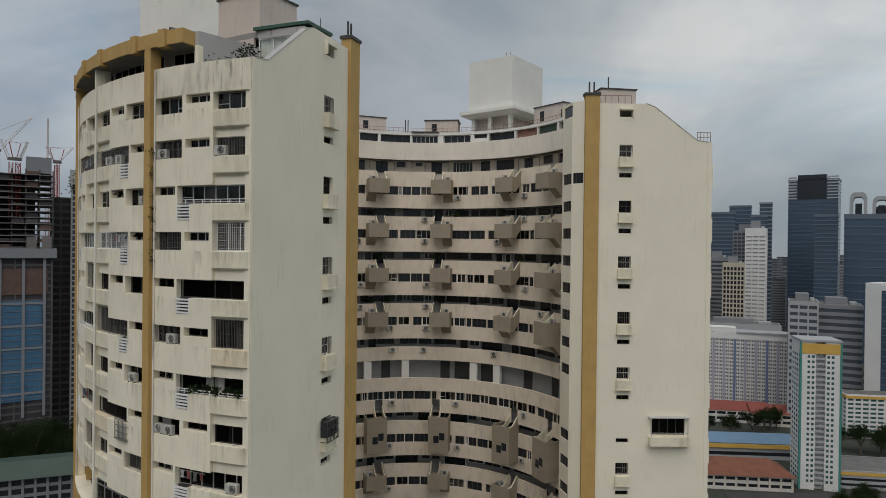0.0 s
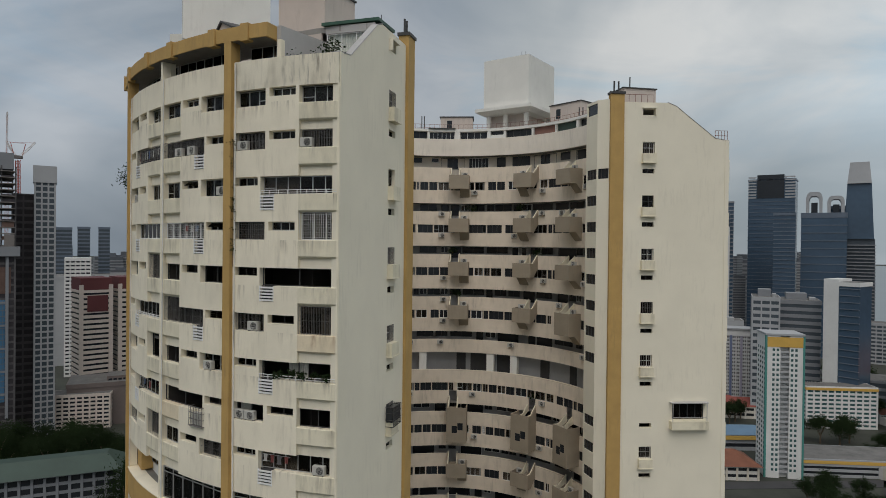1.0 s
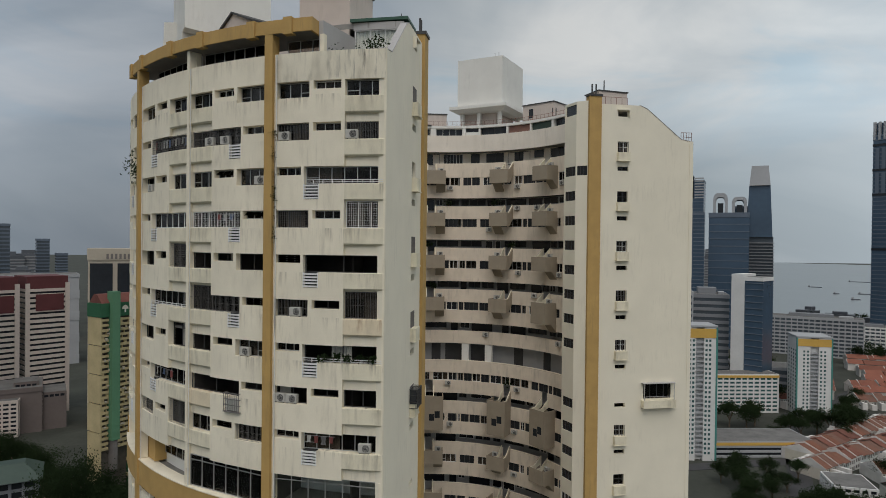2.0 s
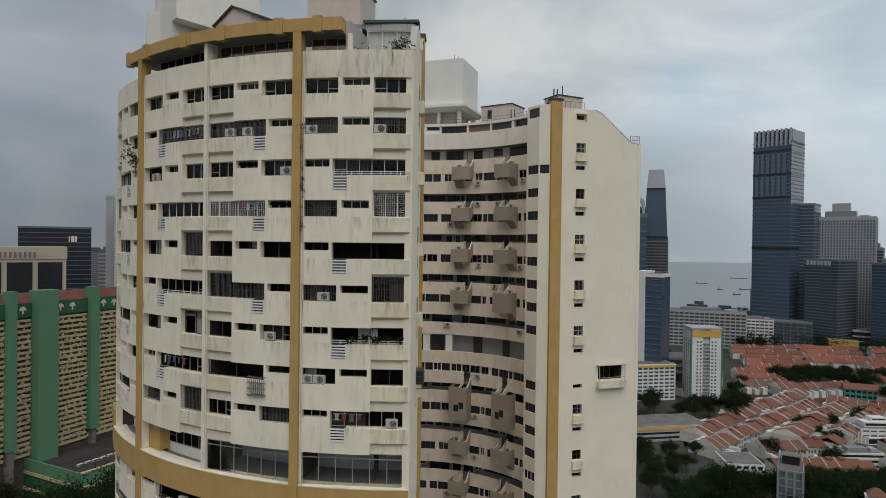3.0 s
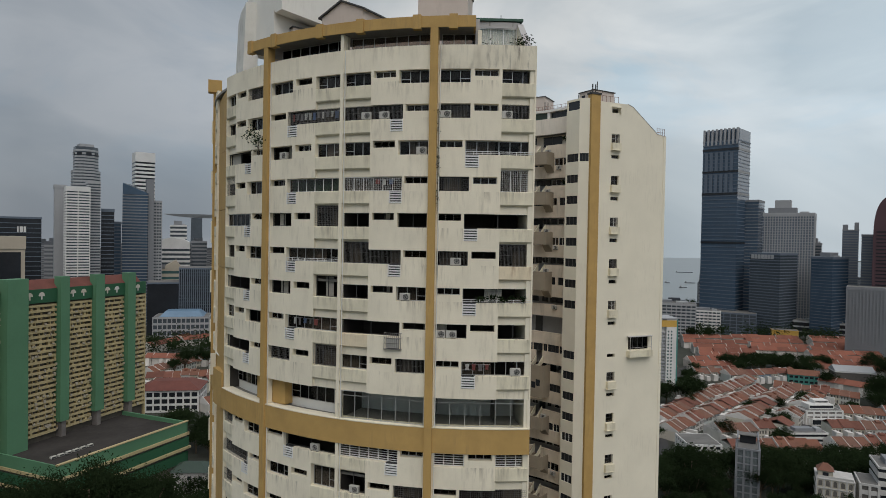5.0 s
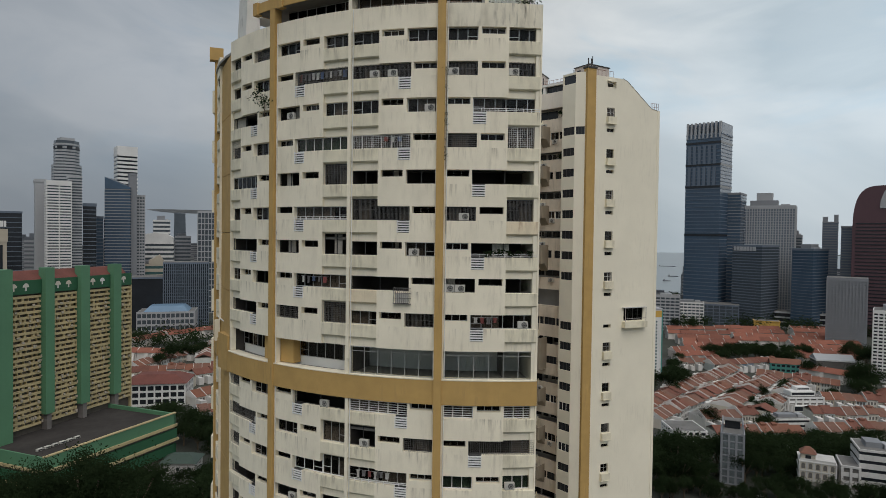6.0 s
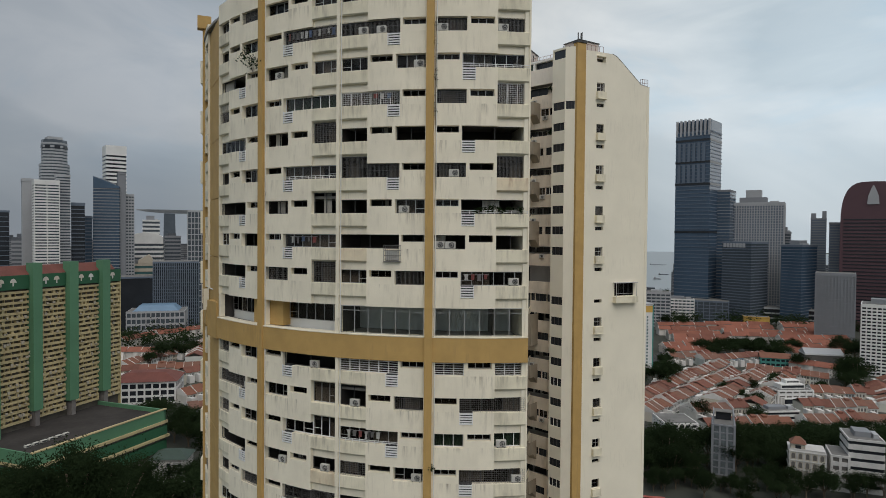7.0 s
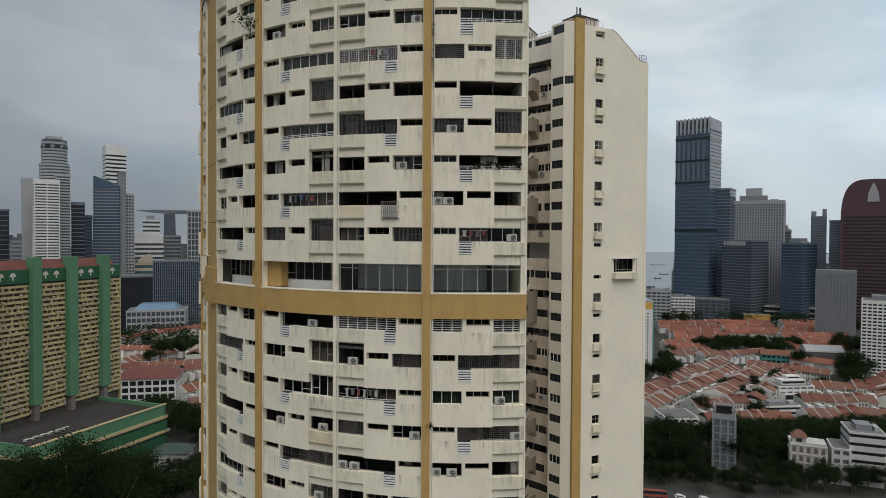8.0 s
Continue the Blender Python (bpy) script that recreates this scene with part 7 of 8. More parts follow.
# low city blocks and woods far behind the named towers
far_body, far_bands = bmesh.new(), bmesh.new()
rng = random.Random(77)
for az0, az1, near, deep, lo, hi, count in ((-12, 7, 1120, 420, 45, 112, 70), (-30, -22, 950, 350, 60, 118, 22), (22, 34, 950, 400, 55, 125, 46), (40, 45, 1090, 60, 14, 30, 10), (45, 66, 1080, 350, 22, 84, 60)):
    for _ in range(count):
        az, dist = radians(rng.uniform(az0, az1)), near + deep * rng.random()
        m = pose(-25 + dist * math.sin(az), dist * math.cos(az), 0, 0, 0, -math.degrees(az) + rng.uniform(-25, 25))
        w, d, h = rng.uniform(16, 40), rng.uniform(14, 26), rng.uniform(lo, hi)
        steps = [(w, d, 0, h)] + ([(w * 0.5, d * 0.6, h, h + rng.uniform(3, 8))] if rng.random() < 0.6 else [])
        for ww, dd, z0, z1 in steps:
            hexa(far_body, [m @ Vector((x * ww / 2, y * dd / 2, z)) for z in (z0, z1) for x, y in ((-1, -1), (1, -1), (1, 1), (-1, 1))])
        gap = rng.choice((3.4, 4.2, 6.0))
        for f in range(int(h / gap)):
            z0 = f * gap
            hexa(far_bands, [m @ Vector((x * (w / 2 + 0.3), y * (d / 2 + 0.3), z)) for z in (z0, z0 + gap * 0.5) for x, y in ((-1, -1), (1, -1), (1, 1), (-1, 1))])
for bmx, mat, nm, lb in ((far_body, FAR_BODY, "distant_city", "distant grey city blocks in hazy daylight"), (far_bands, FAR_BANDS, "distant_city_floors", "pale floor bands of distant city blocks")):
    tagged(part(nm, bmx, mat), lb, "city", kind="stuff")
far_woods = bmesh.new()
for az0, az1, near, deep, top, count in ((29, 40, 960, 220, 9, 90), (33, 47, 880, 260, 13, 70), (44, 62, 900, 160, 15, 120), (24, 33, 640, 260, 12, 40), (-3, 6, 690, 120, 13, 30)):
    for _ in range(count):
        az, dist = radians(rng.uniform(az0, az1)), near + deep * rng.random()
        leafy(far_woods, (-25 + dist * math.sin(az), dist * math.cos(az), top * rng.uniform(0.4, 0.75)), rng.uniform(8, 14), 130, rng, 1.5)
tagged(part("distant_woods", far_woods, LEAF), "distant dark green trees between the city blocks", "trees", kind="stuff")

# ---- the green slab block ----
GA = 48.0
green = thing("green_slab_block", pose(-98.5, 334.6, 0, 0, 0, GA), "long green and yellow slab block with tall fins", "apartment block")
# wall behind the balconies, coloured dark for the shade in the recesses
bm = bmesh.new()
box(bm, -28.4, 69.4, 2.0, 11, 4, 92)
part("wall", bm, RECESS_SHADE, green)
for i in range(26):
    z = 29.5 + i * 2.42
    for s0, s1 in ((-28.4, -25.0), (-20.8, -13.3), (-3.1, 14.5), (19.7, 34.5), (40.2, 55.1), (60.6, 69.5)):
        bm = bmesh.new()
        box(bm, s0, s1, 0.6, 2.0, z, z + 1.12)
        part("balcony_band", bm, OLD_YELLOW, green)
bm = bmesh.new()
for i in range(25):
    z = 29.5 + i * 2.42
    s = -28.2
    while s < 69:
        box(bm, s, s + rnd.choice((0.25, 0.25, 1.2)), 0.9, 2.05, z + 1.12, z + 2.42)
        s += rnd.choice((2.2, 3.3, 4.4))
stuff(part("balcony_post_grid", bm, OLD_YELLOW, green))
bm = bmesh.new()
for i in range(25):
    z = 29.5 + i * 2.42
    for _ in range(13):
        s = rnd.uniform(-28, 68)
        box(bm, s, s + rnd.uniform(0.5, 1.4), 0.2, 0.8, z + rnd.uniform(0.3, 1.2), z + rnd.uniform(1.3, 1.9))
stuff(part("laundry", bm, BEIGE_CLAD, green))
for s0, s1 in ((-28.4, -25.0), (-20.8, -13.3), (-3.1, 14.5), (19.7, 34.5), (40.2, 55.1), (60.6, 69.8)):
    bm = bmesh.new()
    box(bm, s0, s1, 0.2, 2.0, 92, 98.5)
    top = part("name_panel", bm, DARK_GREEN, green)
    for k in range(int((s1 - s0) / 6)):
        cx = s0 + 3.5 + k * 6
        bm = bmesh.new()
        n = 12
        ring = [bm.verts.new((cx + 1.6 * math.cos(math.pi * i / n), 0.12, 95.2 + 1.9 * math.sin(math.pi * i / n))) for i in range(n + 1)]
        bm.faces.new(ring)
        part("half_disc", bm, LIME, top)
        bm = bmesh.new()
        box(bm, cx - 0.35, cx + 0.35, 0.1, 0.19, 93.6, 95.2)
        part("stalk", bm, LIME, top)
bm = bmesh.new()
hexa(bm, [(-28.6, 0.4, 98.51), (66, 0.4, 98.51), (66, 11, 98.51), (-28.6, 11, 98.51), (-28.6, 4.6, 102.6), (66, 4.6, 102.6), (66, 7, 102.6), (-28.6, 7, 102.6)])
part("roof_strip", bm, OLD_TILE, green)
for s0, s1, out in ((-24.8, -21.0, 2.0), (-13.1, -3.3, 4.0), (14.7, 19.5, 2.0), (34.7, 40.0, 2.0), (55.3, 60.4, 2.0)):
    bm = bmesh.new()
    box(bm, s0, s1, -out, 2.4, 34 if out < 3 else 20, 104)
    part("fin", bm, GREEN_PAINT, green, "tall green fin")
    bm = bmesh.new()
    box(bm, (s0 + s1) / 2 - 1.2, (s0 + s1) / 2 + 1.2, -out + 0.6, 2.0, 20, 34)
    part("fin_foot", bm, RAW, green)
for k in range(6):
    bm = bmesh.new()
    box(bm, -29.1, -28.41, 0.5, 11, 92 - 13.6 * (k + 1) + 0.5, 92 - 13.6 * k)
    part("end_panel", bm, OLD_YELLOW, green, "faded yellow end wall panel with open joints")
bm = bmesh.new()
box(bm, -29.4, -28.42, 0.0, 11.2, 92.01, 98.5)
part("name_panel", bm, DARK_GREEN, green)
bm = bmesh.new()
box(bm, 69.5, 70.2, 0.5, 11, 20, 98)
part("end_wall", bm, OLD_YELLOW, green)
pod = thing("green_podium", pose(-80.5, 296, 0, 0, 0, 44.4), "green podium with a dark flat roof deck", "podium")
# podium body, dark between the bands to stand for shaded slots
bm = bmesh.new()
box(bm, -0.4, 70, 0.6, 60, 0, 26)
part("body", bm, RECESS_SHADE, pod)
# the two lower green bands get the dark green for shade under the trees
for z0, z1, out, mat in ((23, 28.4, 0.0, GREEN_PAINT), (21.6, 23.0, -0.6, OLD_YELLOW), (16, 20.4, -0.4, DARK_GREEN), (14.6, 15.8, -1.2, OLD_YELLOW), (8, 13, -0.2, DARK_GREEN)):
    bm = bmesh.new()
    box(bm, -1, 70.4, out, 0.9, z0, z1)
    box(bm, -1 + out * 0.5, -0.3, 0.9, 60, z0, z1)
    box(bm, 69.4, 70.4 - out, out, 60, z0, z1)
    part("facade_band", bm, mat, pod)
bm = bmesh.new()
box(bm, -0.3, 69.4, 0.9, 60, 26.0, 26.4)
part("roof_deck", bm, DECK, pod)
bm = bmesh.new()
box(bm, -1.2, 70.6, -0.3, 1.1, 28.4, 28.9)
part("coping", bm, OLD_YELLOW, pod)
for i in range(6):
    v = thing("rooftop_unit", pose(-80.5 + 0.713 * (8 + i * 3.6) - 0.70 * 15, 296 + 0.70 * (8 + i * 3.6) + 0.713 * 15, 26.4, 0, 0, 44.4), "small white ventilation unit on the podium deck", "vent unit", "units on the podium deck")
    bm = bmesh.new()
    box(bm, -1.3, 1.3, -0.7, 0.7, 0.2, 1.2)
    bmesh.ops.bevel(bm, geom=bm.edges[:], offset=0.08, segments=1, affect="EDGES")
    part("casing", bm, AC_WHITE, v)
    for x in (-1.1, 1.1):
        bm = bmesh.new()
        box(bm, x - 0.08, x + 0.08, -0.6, 0.6, 0.0, 0.2)
        part("foot", bm, DARK, v)
    bm = bmesh.new()
    box(bm, -1.0, 1.0, -0.72, -0.69, 0.4, 1.0)
    part("grille", bm, DARK, v)

# ---- shophouses ----
def shophouse(wall, roof, w=6.6, d=15.0, h=8.0, top=11.6, ell=0.0, party=True, back=False, jack=False):
    """Narrow terraced house: corrugated tile roof on two slopes, a party wall, shutters and, at some, a lower rear wing."""
    s = thing("shophouse", pose(0, 0, -50), "old shophouse with a tiled terracotta roof and pale party walls", "shophouse", "shophouses")
    bm = bmesh.new()
    box(bm, -w / 2, w / 2, -d / 2, d / 2, 0, h)
    part("wall", bm, wall, s)
    bm = bmesh.new()
    n = 18
    lines = []
    for y, z in ((-d / 2 - 0.9, h - 0.2), (0, top), (d / 2 + 0.6, h - 0.2), (0, top - 0.3), (-d / 2 - 0.9, h - 0.4)):
        lines.append([bm.verts.new((-w / 2 + (w + 0.04) * i / n, y, z + (0.07 if i % 2 and z > h - 0.3 and z != top - 0.3 else 0))) for i in range(n + 1)])
    for p, q in zip(lines, lines[1:] + lines[:1]):
        for i in range(n):
            bm.faces.new((p[i], p[i + 1], q[i + 1], q[i]))
    part("roof", bm, roof, s)
    if party:
        bm = bmesh.new()
        x0, x1 = -w / 2 - 0.13, -w / 2 + 0.13
        v = [(-d / 2 - 0.9, h - 0.1), (0, top + 0.4), (d / 2 + 0.6, h - 0.1), (d / 2 + 0.6, h - 1.0), (-d / 2 - 0.9, h - 1.0)]
        f0 = [bm.verts.new((x0, y, z)) for y, z in v]
        f1 = [bm.verts.new((x1, y, z)) for y, z in v]
        bm.faces.new(f0)
        bm.faces.new(f1[::-1])
        for i in range(5):
            j = (i + 1) % 5
            bm.faces.new((f0[i], f0[j], f1[j], f1[i]))
        part("party_wall", bm, PARTY_WHITE, s)
    if ell:
        bm = bmesh.new()
        hexa(bm, [(-w / 2 + 0.2, -d / 2 - ell, 0), (0.6, -d / 2 - ell, 0), (0.6, -d / 2, 0), (-w / 2 + 0.2, -d / 2, 0), (-w / 2 + 0.2, -d / 2 - ell, h - 1.6), (0.6, -d / 2 - ell, h - 2.2), (0.6, -d / 2, h - 2.2), (-w / 2 + 0.2, -d / 2, h - 1.6)])
        part("rear_wing", bm, PARTY_WHITE, s)
    if back:
        bm = bmesh.new()
        box(bm, -w / 2 + 0.3, w / 2 - 0.5, d / 2 - 0.2, d / 2 + 3.6, 0, h - 0.8)
        kit = part("back_house", bm, PARTY_WHITE, s)
        if jack:
            bm = bmesh.new()
            box(bm, -w / 2 + 0.8, -0.6, d / 2 + 0.4, d / 2 + 2.6, h - 0.8, h + 1.2)
            part("stair_head", bm, PARTY_WHITE, kit)
    if jack:
        bm = bmesh.new()
        hexa(bm, [(-1.3, -2.6, top - 1.2), (1.3, -2.6, top - 1.2), (1.3, -0.4, top - 0.3), (-1.3, -0.4, top - 0.3), (-1.3, -2.6, top + 0.1), (1.3, -2.6, top + 0.1), (1.3, -0.4, top + 0.7), (-1.3, -0.4, top + 0.7)])
        part("jack_roof", bm, roof, s)
    bm = bmesh.new()
    for z in (1.0, 4.6):
        for x in (-1.9, 0, 1.9):
            for y in (-d / 2, d / 2):
                box(bm, x - 0.55, x + 0.55, y - 0.06, y + 0.06, z, z + 2.0)
    stuff(part("shutter_grid", bm, SHUTTER, s))
    return s


protos = [shophouse(LIME, TERRACOTTA, ell=6.0, back=True), shophouse(LIME, TERRACOTTA_DARK, 6.6, 18.0, 8.6, 12.2, jack=True), shophouse(CREAM_TOWN, TERRACOTTA, 6.6, 13.0, 7.6, 10.6, back=True), shophouse(PASTEL_BLUE, TERRACOTTA, 6.6, 15.5, 8.2, 11.4, ell=5.0, back=True), shophouse(CREAM_TOWN, TERRACOTTA_DARK, 6.6, 16.0, 8.0, 11.2, ell=7.0, party=False), shophouse(LIME, TERRACOTTA, 6.6, 14.0, 8.8, 12.0, jack=True, back=True)]
TERRACES = (
    ((251, 306), (402, 366)), ((262, 328), (392, 386)), ((327, 357), (430, 400)), ((282, 297), (322, 289)), ((316, 308), (440, 364)), ((328, 288), (436, 340)),
    ((428, 372), (462, 322)), ((486, 373), (500, 320)), ((359, 276), (400, 252)), ((322, 254), (380, 232)), 
    ((424, 420), (490, 404)), ((262, 268), (312, 248)), ((405, 300), (440, 276)),
    ((420, 250), (470, 290)), ((450, 240), (500, 300)), 
    ((372, 470), (404, 516)), ((398, 462), (436, 506)), ((340, 450), (372, 452)),
    ((524, 575), (587, 540)), ((601, 555), (654, 520)), ((682, 528), (752, 490)), ((509, 545), (560, 516)), ((580, 528), (635, 493)), ((653, 505), (725, 468)),
    ((492, 520), (545, 494)), ((558, 508), (610, 478)), ((625, 487), (697, 452)), ((473, 500), (521, 475)), ((597, 468), (665, 436)), ((440, 482), (490, 470)), ((574, 446), (640, 417)),
    ((424, 462), (470, 448)), ((546, 430), (610, 400)), ((405, 440), (452, 426)), ((532, 408), (584, 384)), ((700, 545), (760, 510)), ((610, 585), (680, 545)), ((545, 600), (600, 575)),
    ((-62, 720), (-20, 776)), ((-58, 590), (8, 668)), ((-29, 755), (30, 790)), ((-57, 570), (10, 560)), ((-18, 468), (10, 484)), ((-16, 428), (12, 432)), ((-13, 540), (14, 550)), ((-50, 540), (-14, 520)), ((-60, 660), (-10, 640)), ((0, 600), (20, 700)),
)
GROVE = [(474, 464), (482, 452), (492, 458), (500, 446), (511, 450), (519, 437), (530, 440), (540, 428), (551, 431), (560, 420), (459, 436), (470, 441), (480, 432), (492, 436), (503, 427), (566, 430), (464, 452), (538, 444), (522, 450), (507, 461)]
CLEAR_OF = [(x, y, 11) for x, y in GROVE] + [(383, 299, 17), (324, 266, 14), (535, 378, 19), (484, 388, 17), (224, 268, 17), (378, 326, 9), (346, 296, 8)]
far_roofs, far_walls = bmesh.new(), bmesh.new()
for i, (p, q) in enumerate(TERRACES):
    p, q = Vector(p), Vector(q)
    d = q - p
    n = max(2, int(d.length / 6.6))
    yaw = math.degrees(math.atan2(d.y, d.x))
    k = 0
    base = rnd.uniform(-1.2, 0.0)
    while k < n:
        if p.length > 600:
            run = min(rnd.choice((1, 2, 2, 3)), n - k)
            o = p + d * (k + run / 2) / n
            m = pose(o.x + rnd.uniform(-0.8, 0.8), o.y + rnd.uniform(-0.8, 0.8), rnd.uniform(-0.7, 0.2), 0, 0, yaw + rnd.uniform(-0.6, 0.6))
            hw = run * d.length / n / 2
            shapes = [(far_walls, 0, hw - 0.05, 6.6, 6.6, 0, 8), (far_roofs, 0, hw + 0.02, 7.6, 0.1, 7.9, 11.4)]
            if rnd.random() < 0.85:
                shapes.append((far_walls, -hw, 0.2, 7.4, 0.2, 7.4, 11.9))
            if rnd.random() < 0.3:
                shapes.append((far_walls, rnd.uniform(-hw, hw) * 0.6, 1.8, 9.4, 7.0, 0, 8.0))
            for bmx, sh, half_w, at0, at1, z0, z1 in shapes:
                c = [(sh - half_w, -at0, z0), (sh + half_w, -at0, z0), (sh + half_w, at0, z0), (sh - half_w, at0, z0), (sh - half_w, -at1, z1), (sh + half_w, -at1, z1), (sh + half_w, at1, z1), (sh - half_w, at1, z1)]
                hexa(bmx, [m @ Vector(v) for v in c])
            k += run
            continue
        deep = (15.0, 16.0, 14.5)[i % 3] / (15.0, 18.0, 13.0, 15.5, 16.0, 14.0)[(i * 2 + k // 3 + (k % 7 == 3)) % 6]
        pr = protos[(i * 2 + k // 3 + (k % 7 == 3)) % 6]
        o = p + d * (k + 0.5) / n
        k += 1
        if any(math.hypot(o.x - x, o.y - y) < r for x, y, r in CLEAR_OF):
            continue
        m = pose(o.x, o.y, base + rnd.choice((0, 0, -0.35, -0.8, 0.5)), 0, 0, yaw) @ Matrix.Diagonal((d.length / n / 6.6, deep, 1, 1))
        if pr.location.z < -20:
            pr.matrix_world = m
        else:
            c = copy_thing(pr, Matrix())
            c.matrix_world = m
for bmx, mat, nm, lb in ((far_roofs, FAR_TILES, "distant_roofs", "distant terracotta roofs of terraced houses"), (far_walls, FAR_LIME, "distant_house_walls", "distant pale walls of terraced houses")):
    tagged(part(nm, bmx, mat), lb, "houses", kind="stuff")

th2 = office("tiled_hall", 166, 350, 46, 22, 8, -6, LIME, DARK_GLASS, 2, 8, "low hall under a broad orange tiled roof", 0.5, 1, False, cat="hall")
bm = bmesh.new()
hexa(bm, [(-25, -13, 8.01), (25, -13, 8.01), (25, 13, 8.01), (-25, 13, 8.01), (-14, -0.4, 14), (14, -0.4, 14), (14, 0.4, 14), (-14, 0.4, 14)])
part("tiled_roof", bm, TERRACOTTA, th2)
for x, y, w in ((222, 480, 44), (250, 470, 40)):
    rh = office("red_hall", x, y, w, 20, 9, -10, LIME, DARK_GLASS, 2, 6, "low hall with a dark red sheet roof", 0.5, 1, False, cat="hall")
    bm = bmesh.new()
    hexa(bm, [(-w / 2 - 1, -11, 9.01), (w / 2 + 1, -11, 9.01), (w / 2 + 1, 11, 9.01), (-w / 2 - 1, 11, 9.01), (-w / 2 - 1, -0.4, 14), (w / 2 + 1, -0.4, 14), (w / 2 + 1, 0.4, 14), (-w / 2 - 1, 0.4, 14)])
    part("sheet_roof", bm, BRICK_RED, rh)

# single houses between the terraces
gm = office("glass_townhouse", 226, 222, 10, 14, 25.5, -48, GREY_CLAD, PALE_GLASS, 7, 3, "slim glass-fronted townhouse with an open grey roof terrace", 0.14, 0.8, False, cat="townhouse")
for x in (-4.6, 4.6):
    for y in (-6.6, 0.0, 6.6):
        bm = bmesh.new()
        box(bm, x - 0.25, x + 0.25, y - 0.25, y + 0.25, 25.6, 30.0)
        part("terrace_post", bm, GREY_CLAD, gm)
    bm = bmesh.new()
    box(bm, x - 0.3, x + 0.3, -6.9, 6.9, 30.01, 30.5)
    part("terrace_beam", bm, GREY_CLAD, gm)
bm = bmesh.new()
box(bm, -4.29, 4.29, 1.0, 6.9, 29.6, 29.9)
part("terrace_roof", bm, FLAT_ROOF, gm)
bm = bmesh.new()
box(bm, -3.6, 3.6, 2.0, 6.0, 25.6, 29.5)
part("roof_room", bm, DARK_GLASS, gm)


def corner_house(x, y, yaw, w, d, h):
    """An old four-storey house: window bays between pilasters, cornices, a balustrade and a turret under a hipped roof."""
    b = thing("corner_house", pose(x, y, 0, 0, 0, yaw), "old cream corner house with pilasters and a red hipped turret roof", "house")
    bm = bmesh.new()
    box(bm, -w / 2, w / 2, -d / 2, d / 2, 0, h - 0.1)
    part("wall", bm, AGED_CREAM, b)
    step = h / 4
    for k in range(4):
        bm = bmesh.new()
        box(bm, -w / 2 - 0.35, w / 2 + 0.35, -d / 2 - 0.35, d / 2 + 0.35, step * (k + 1) - 0.45, step * (k + 1))
        part("cornice", bm, AGED_WHITE, b)
        for c in range(5):
            cx = -w / 2 + w * (c + 0.5) / 5
            bm = bmesh.new()
            top = step * k + step * 0.72
            ring = [(cx - 0.75, step * k + 0.7), (cx + 0.75, step * k + 0.7)] + [(cx + 0.75 * math.cos(math.pi * a / 6), top - 0.5 + 0.75 * math.sin(math.pi * a / 6)) for a in range(7)]
            f0, f1 = [[bm.verts.new((px, py, pz)) for px, pz in ring] for py in (-d / 2 - 0.04, -d / 2 + 0.2)]
            bm.faces.new(f0)
            for a in range(len(ring)):
                q = (a + 1) % len(ring)
                bm.faces.new((f0[a], f0[q], f1[q], f1[a]))
            part("window", bm, SHUTTER, b)
        for c in range(4):
            cy = -d / 2 + d * (c + 0.5) / 4
            bm = bmesh.new()
            box(bm, -w / 2 - 0.04, -w / 2 + 0.2, cy - 0.7, cy + 0.7, step * k + 0.7, step * k + 3.2)
            part("window", bm, SHUTTER, b)
    for c in range(6):
        px = -w / 2 + w * c / 5
        bm = bmesh.new()
        box(bm, px - 0.3, px + 0.3, -d / 2 - 0.28, -d / 2 + 0.1, 0, h - 0.46)
        part("pilaster", bm, AGED_WHITE, b)
    bm = bmesh.new()
    box(bm, -w / 2 + 0.2, w / 2 - 0.2, -d / 2 + 0.1, -d / 2 + 0.35, h + 0.01, h + 1.1)
    part("balustrade", bm, AGED_WHITE, b)
    bm = bmesh.new()
    box(bm, -w / 2 + 0.6, -w / 2 + 6.6, -d / 2 + 1.2, -d / 2 + 7.2, h + 0.01, h + 3.2)
    tur = part("turret", bm, AGED_CREAM, b)
    bm = bmesh.new()
    box(bm, -w / 2 + 2.4, -w / 2 + 4.8, -d / 2 + 1.14, -d / 2 + 1.3, h + 0.9, h + 2.5)
    part("opening", bm, DARK_GLASS, tur)
    bm = bmesh.new()
    hexa(bm, [(-w / 2, -d / 2 + 0.6, h + 3.2), (-w / 2 + 7.2, -d / 2 + 0.6, h + 3.2), (-w / 2 + 7.2, -d / 2 + 7.8, h + 3.2), (-w / 2, -d / 2 + 7.8, h + 3.2), (-w / 2 + 2.6, -d / 2 + 3.9, h + 6.0), (-w / 2 + 4.6, -d / 2 + 3.9, h + 6.0), (-w / 2 + 4.6, -d / 2 + 4.5, h + 6.0), (-w / 2 + 2.6, -d / 2 + 4.5, h + 6.0)])
    part("hipped_roof", bm, TERRACOTTA, tur)
    return b


corner_house(250, 194, -50, 15, 14, 17)
office("narrow_house", 260.5, 185.5, 7, 15, 17, -48, AGED_WHITE, SHUTTER, 4, 2, "narrow grey house with a sheet roof between two blocks", 0.5, 1, False, cat="house")
office("white_block", 270, 180, 14, 17, 25, -46, AGED_WHITE, DARK_GLASS, 6, 0, "white banded block of flats by the road", 0.62, 1, True, cat="block")
office("white_house", 324, 266, 24, 11, 10, -20, TOWN_WHITE, DARK_GLASS, 3, 0, "white modern house with stepped decks", 0.5, 1, True, cat="house")
th = office("teal_house", 484, 388, 24, 12, 9, -44, TEAL_PAINT, DARK_GLASS, 2, 6, "teal painted house with a tiled roof", 0.5, 1, False, cat="house")
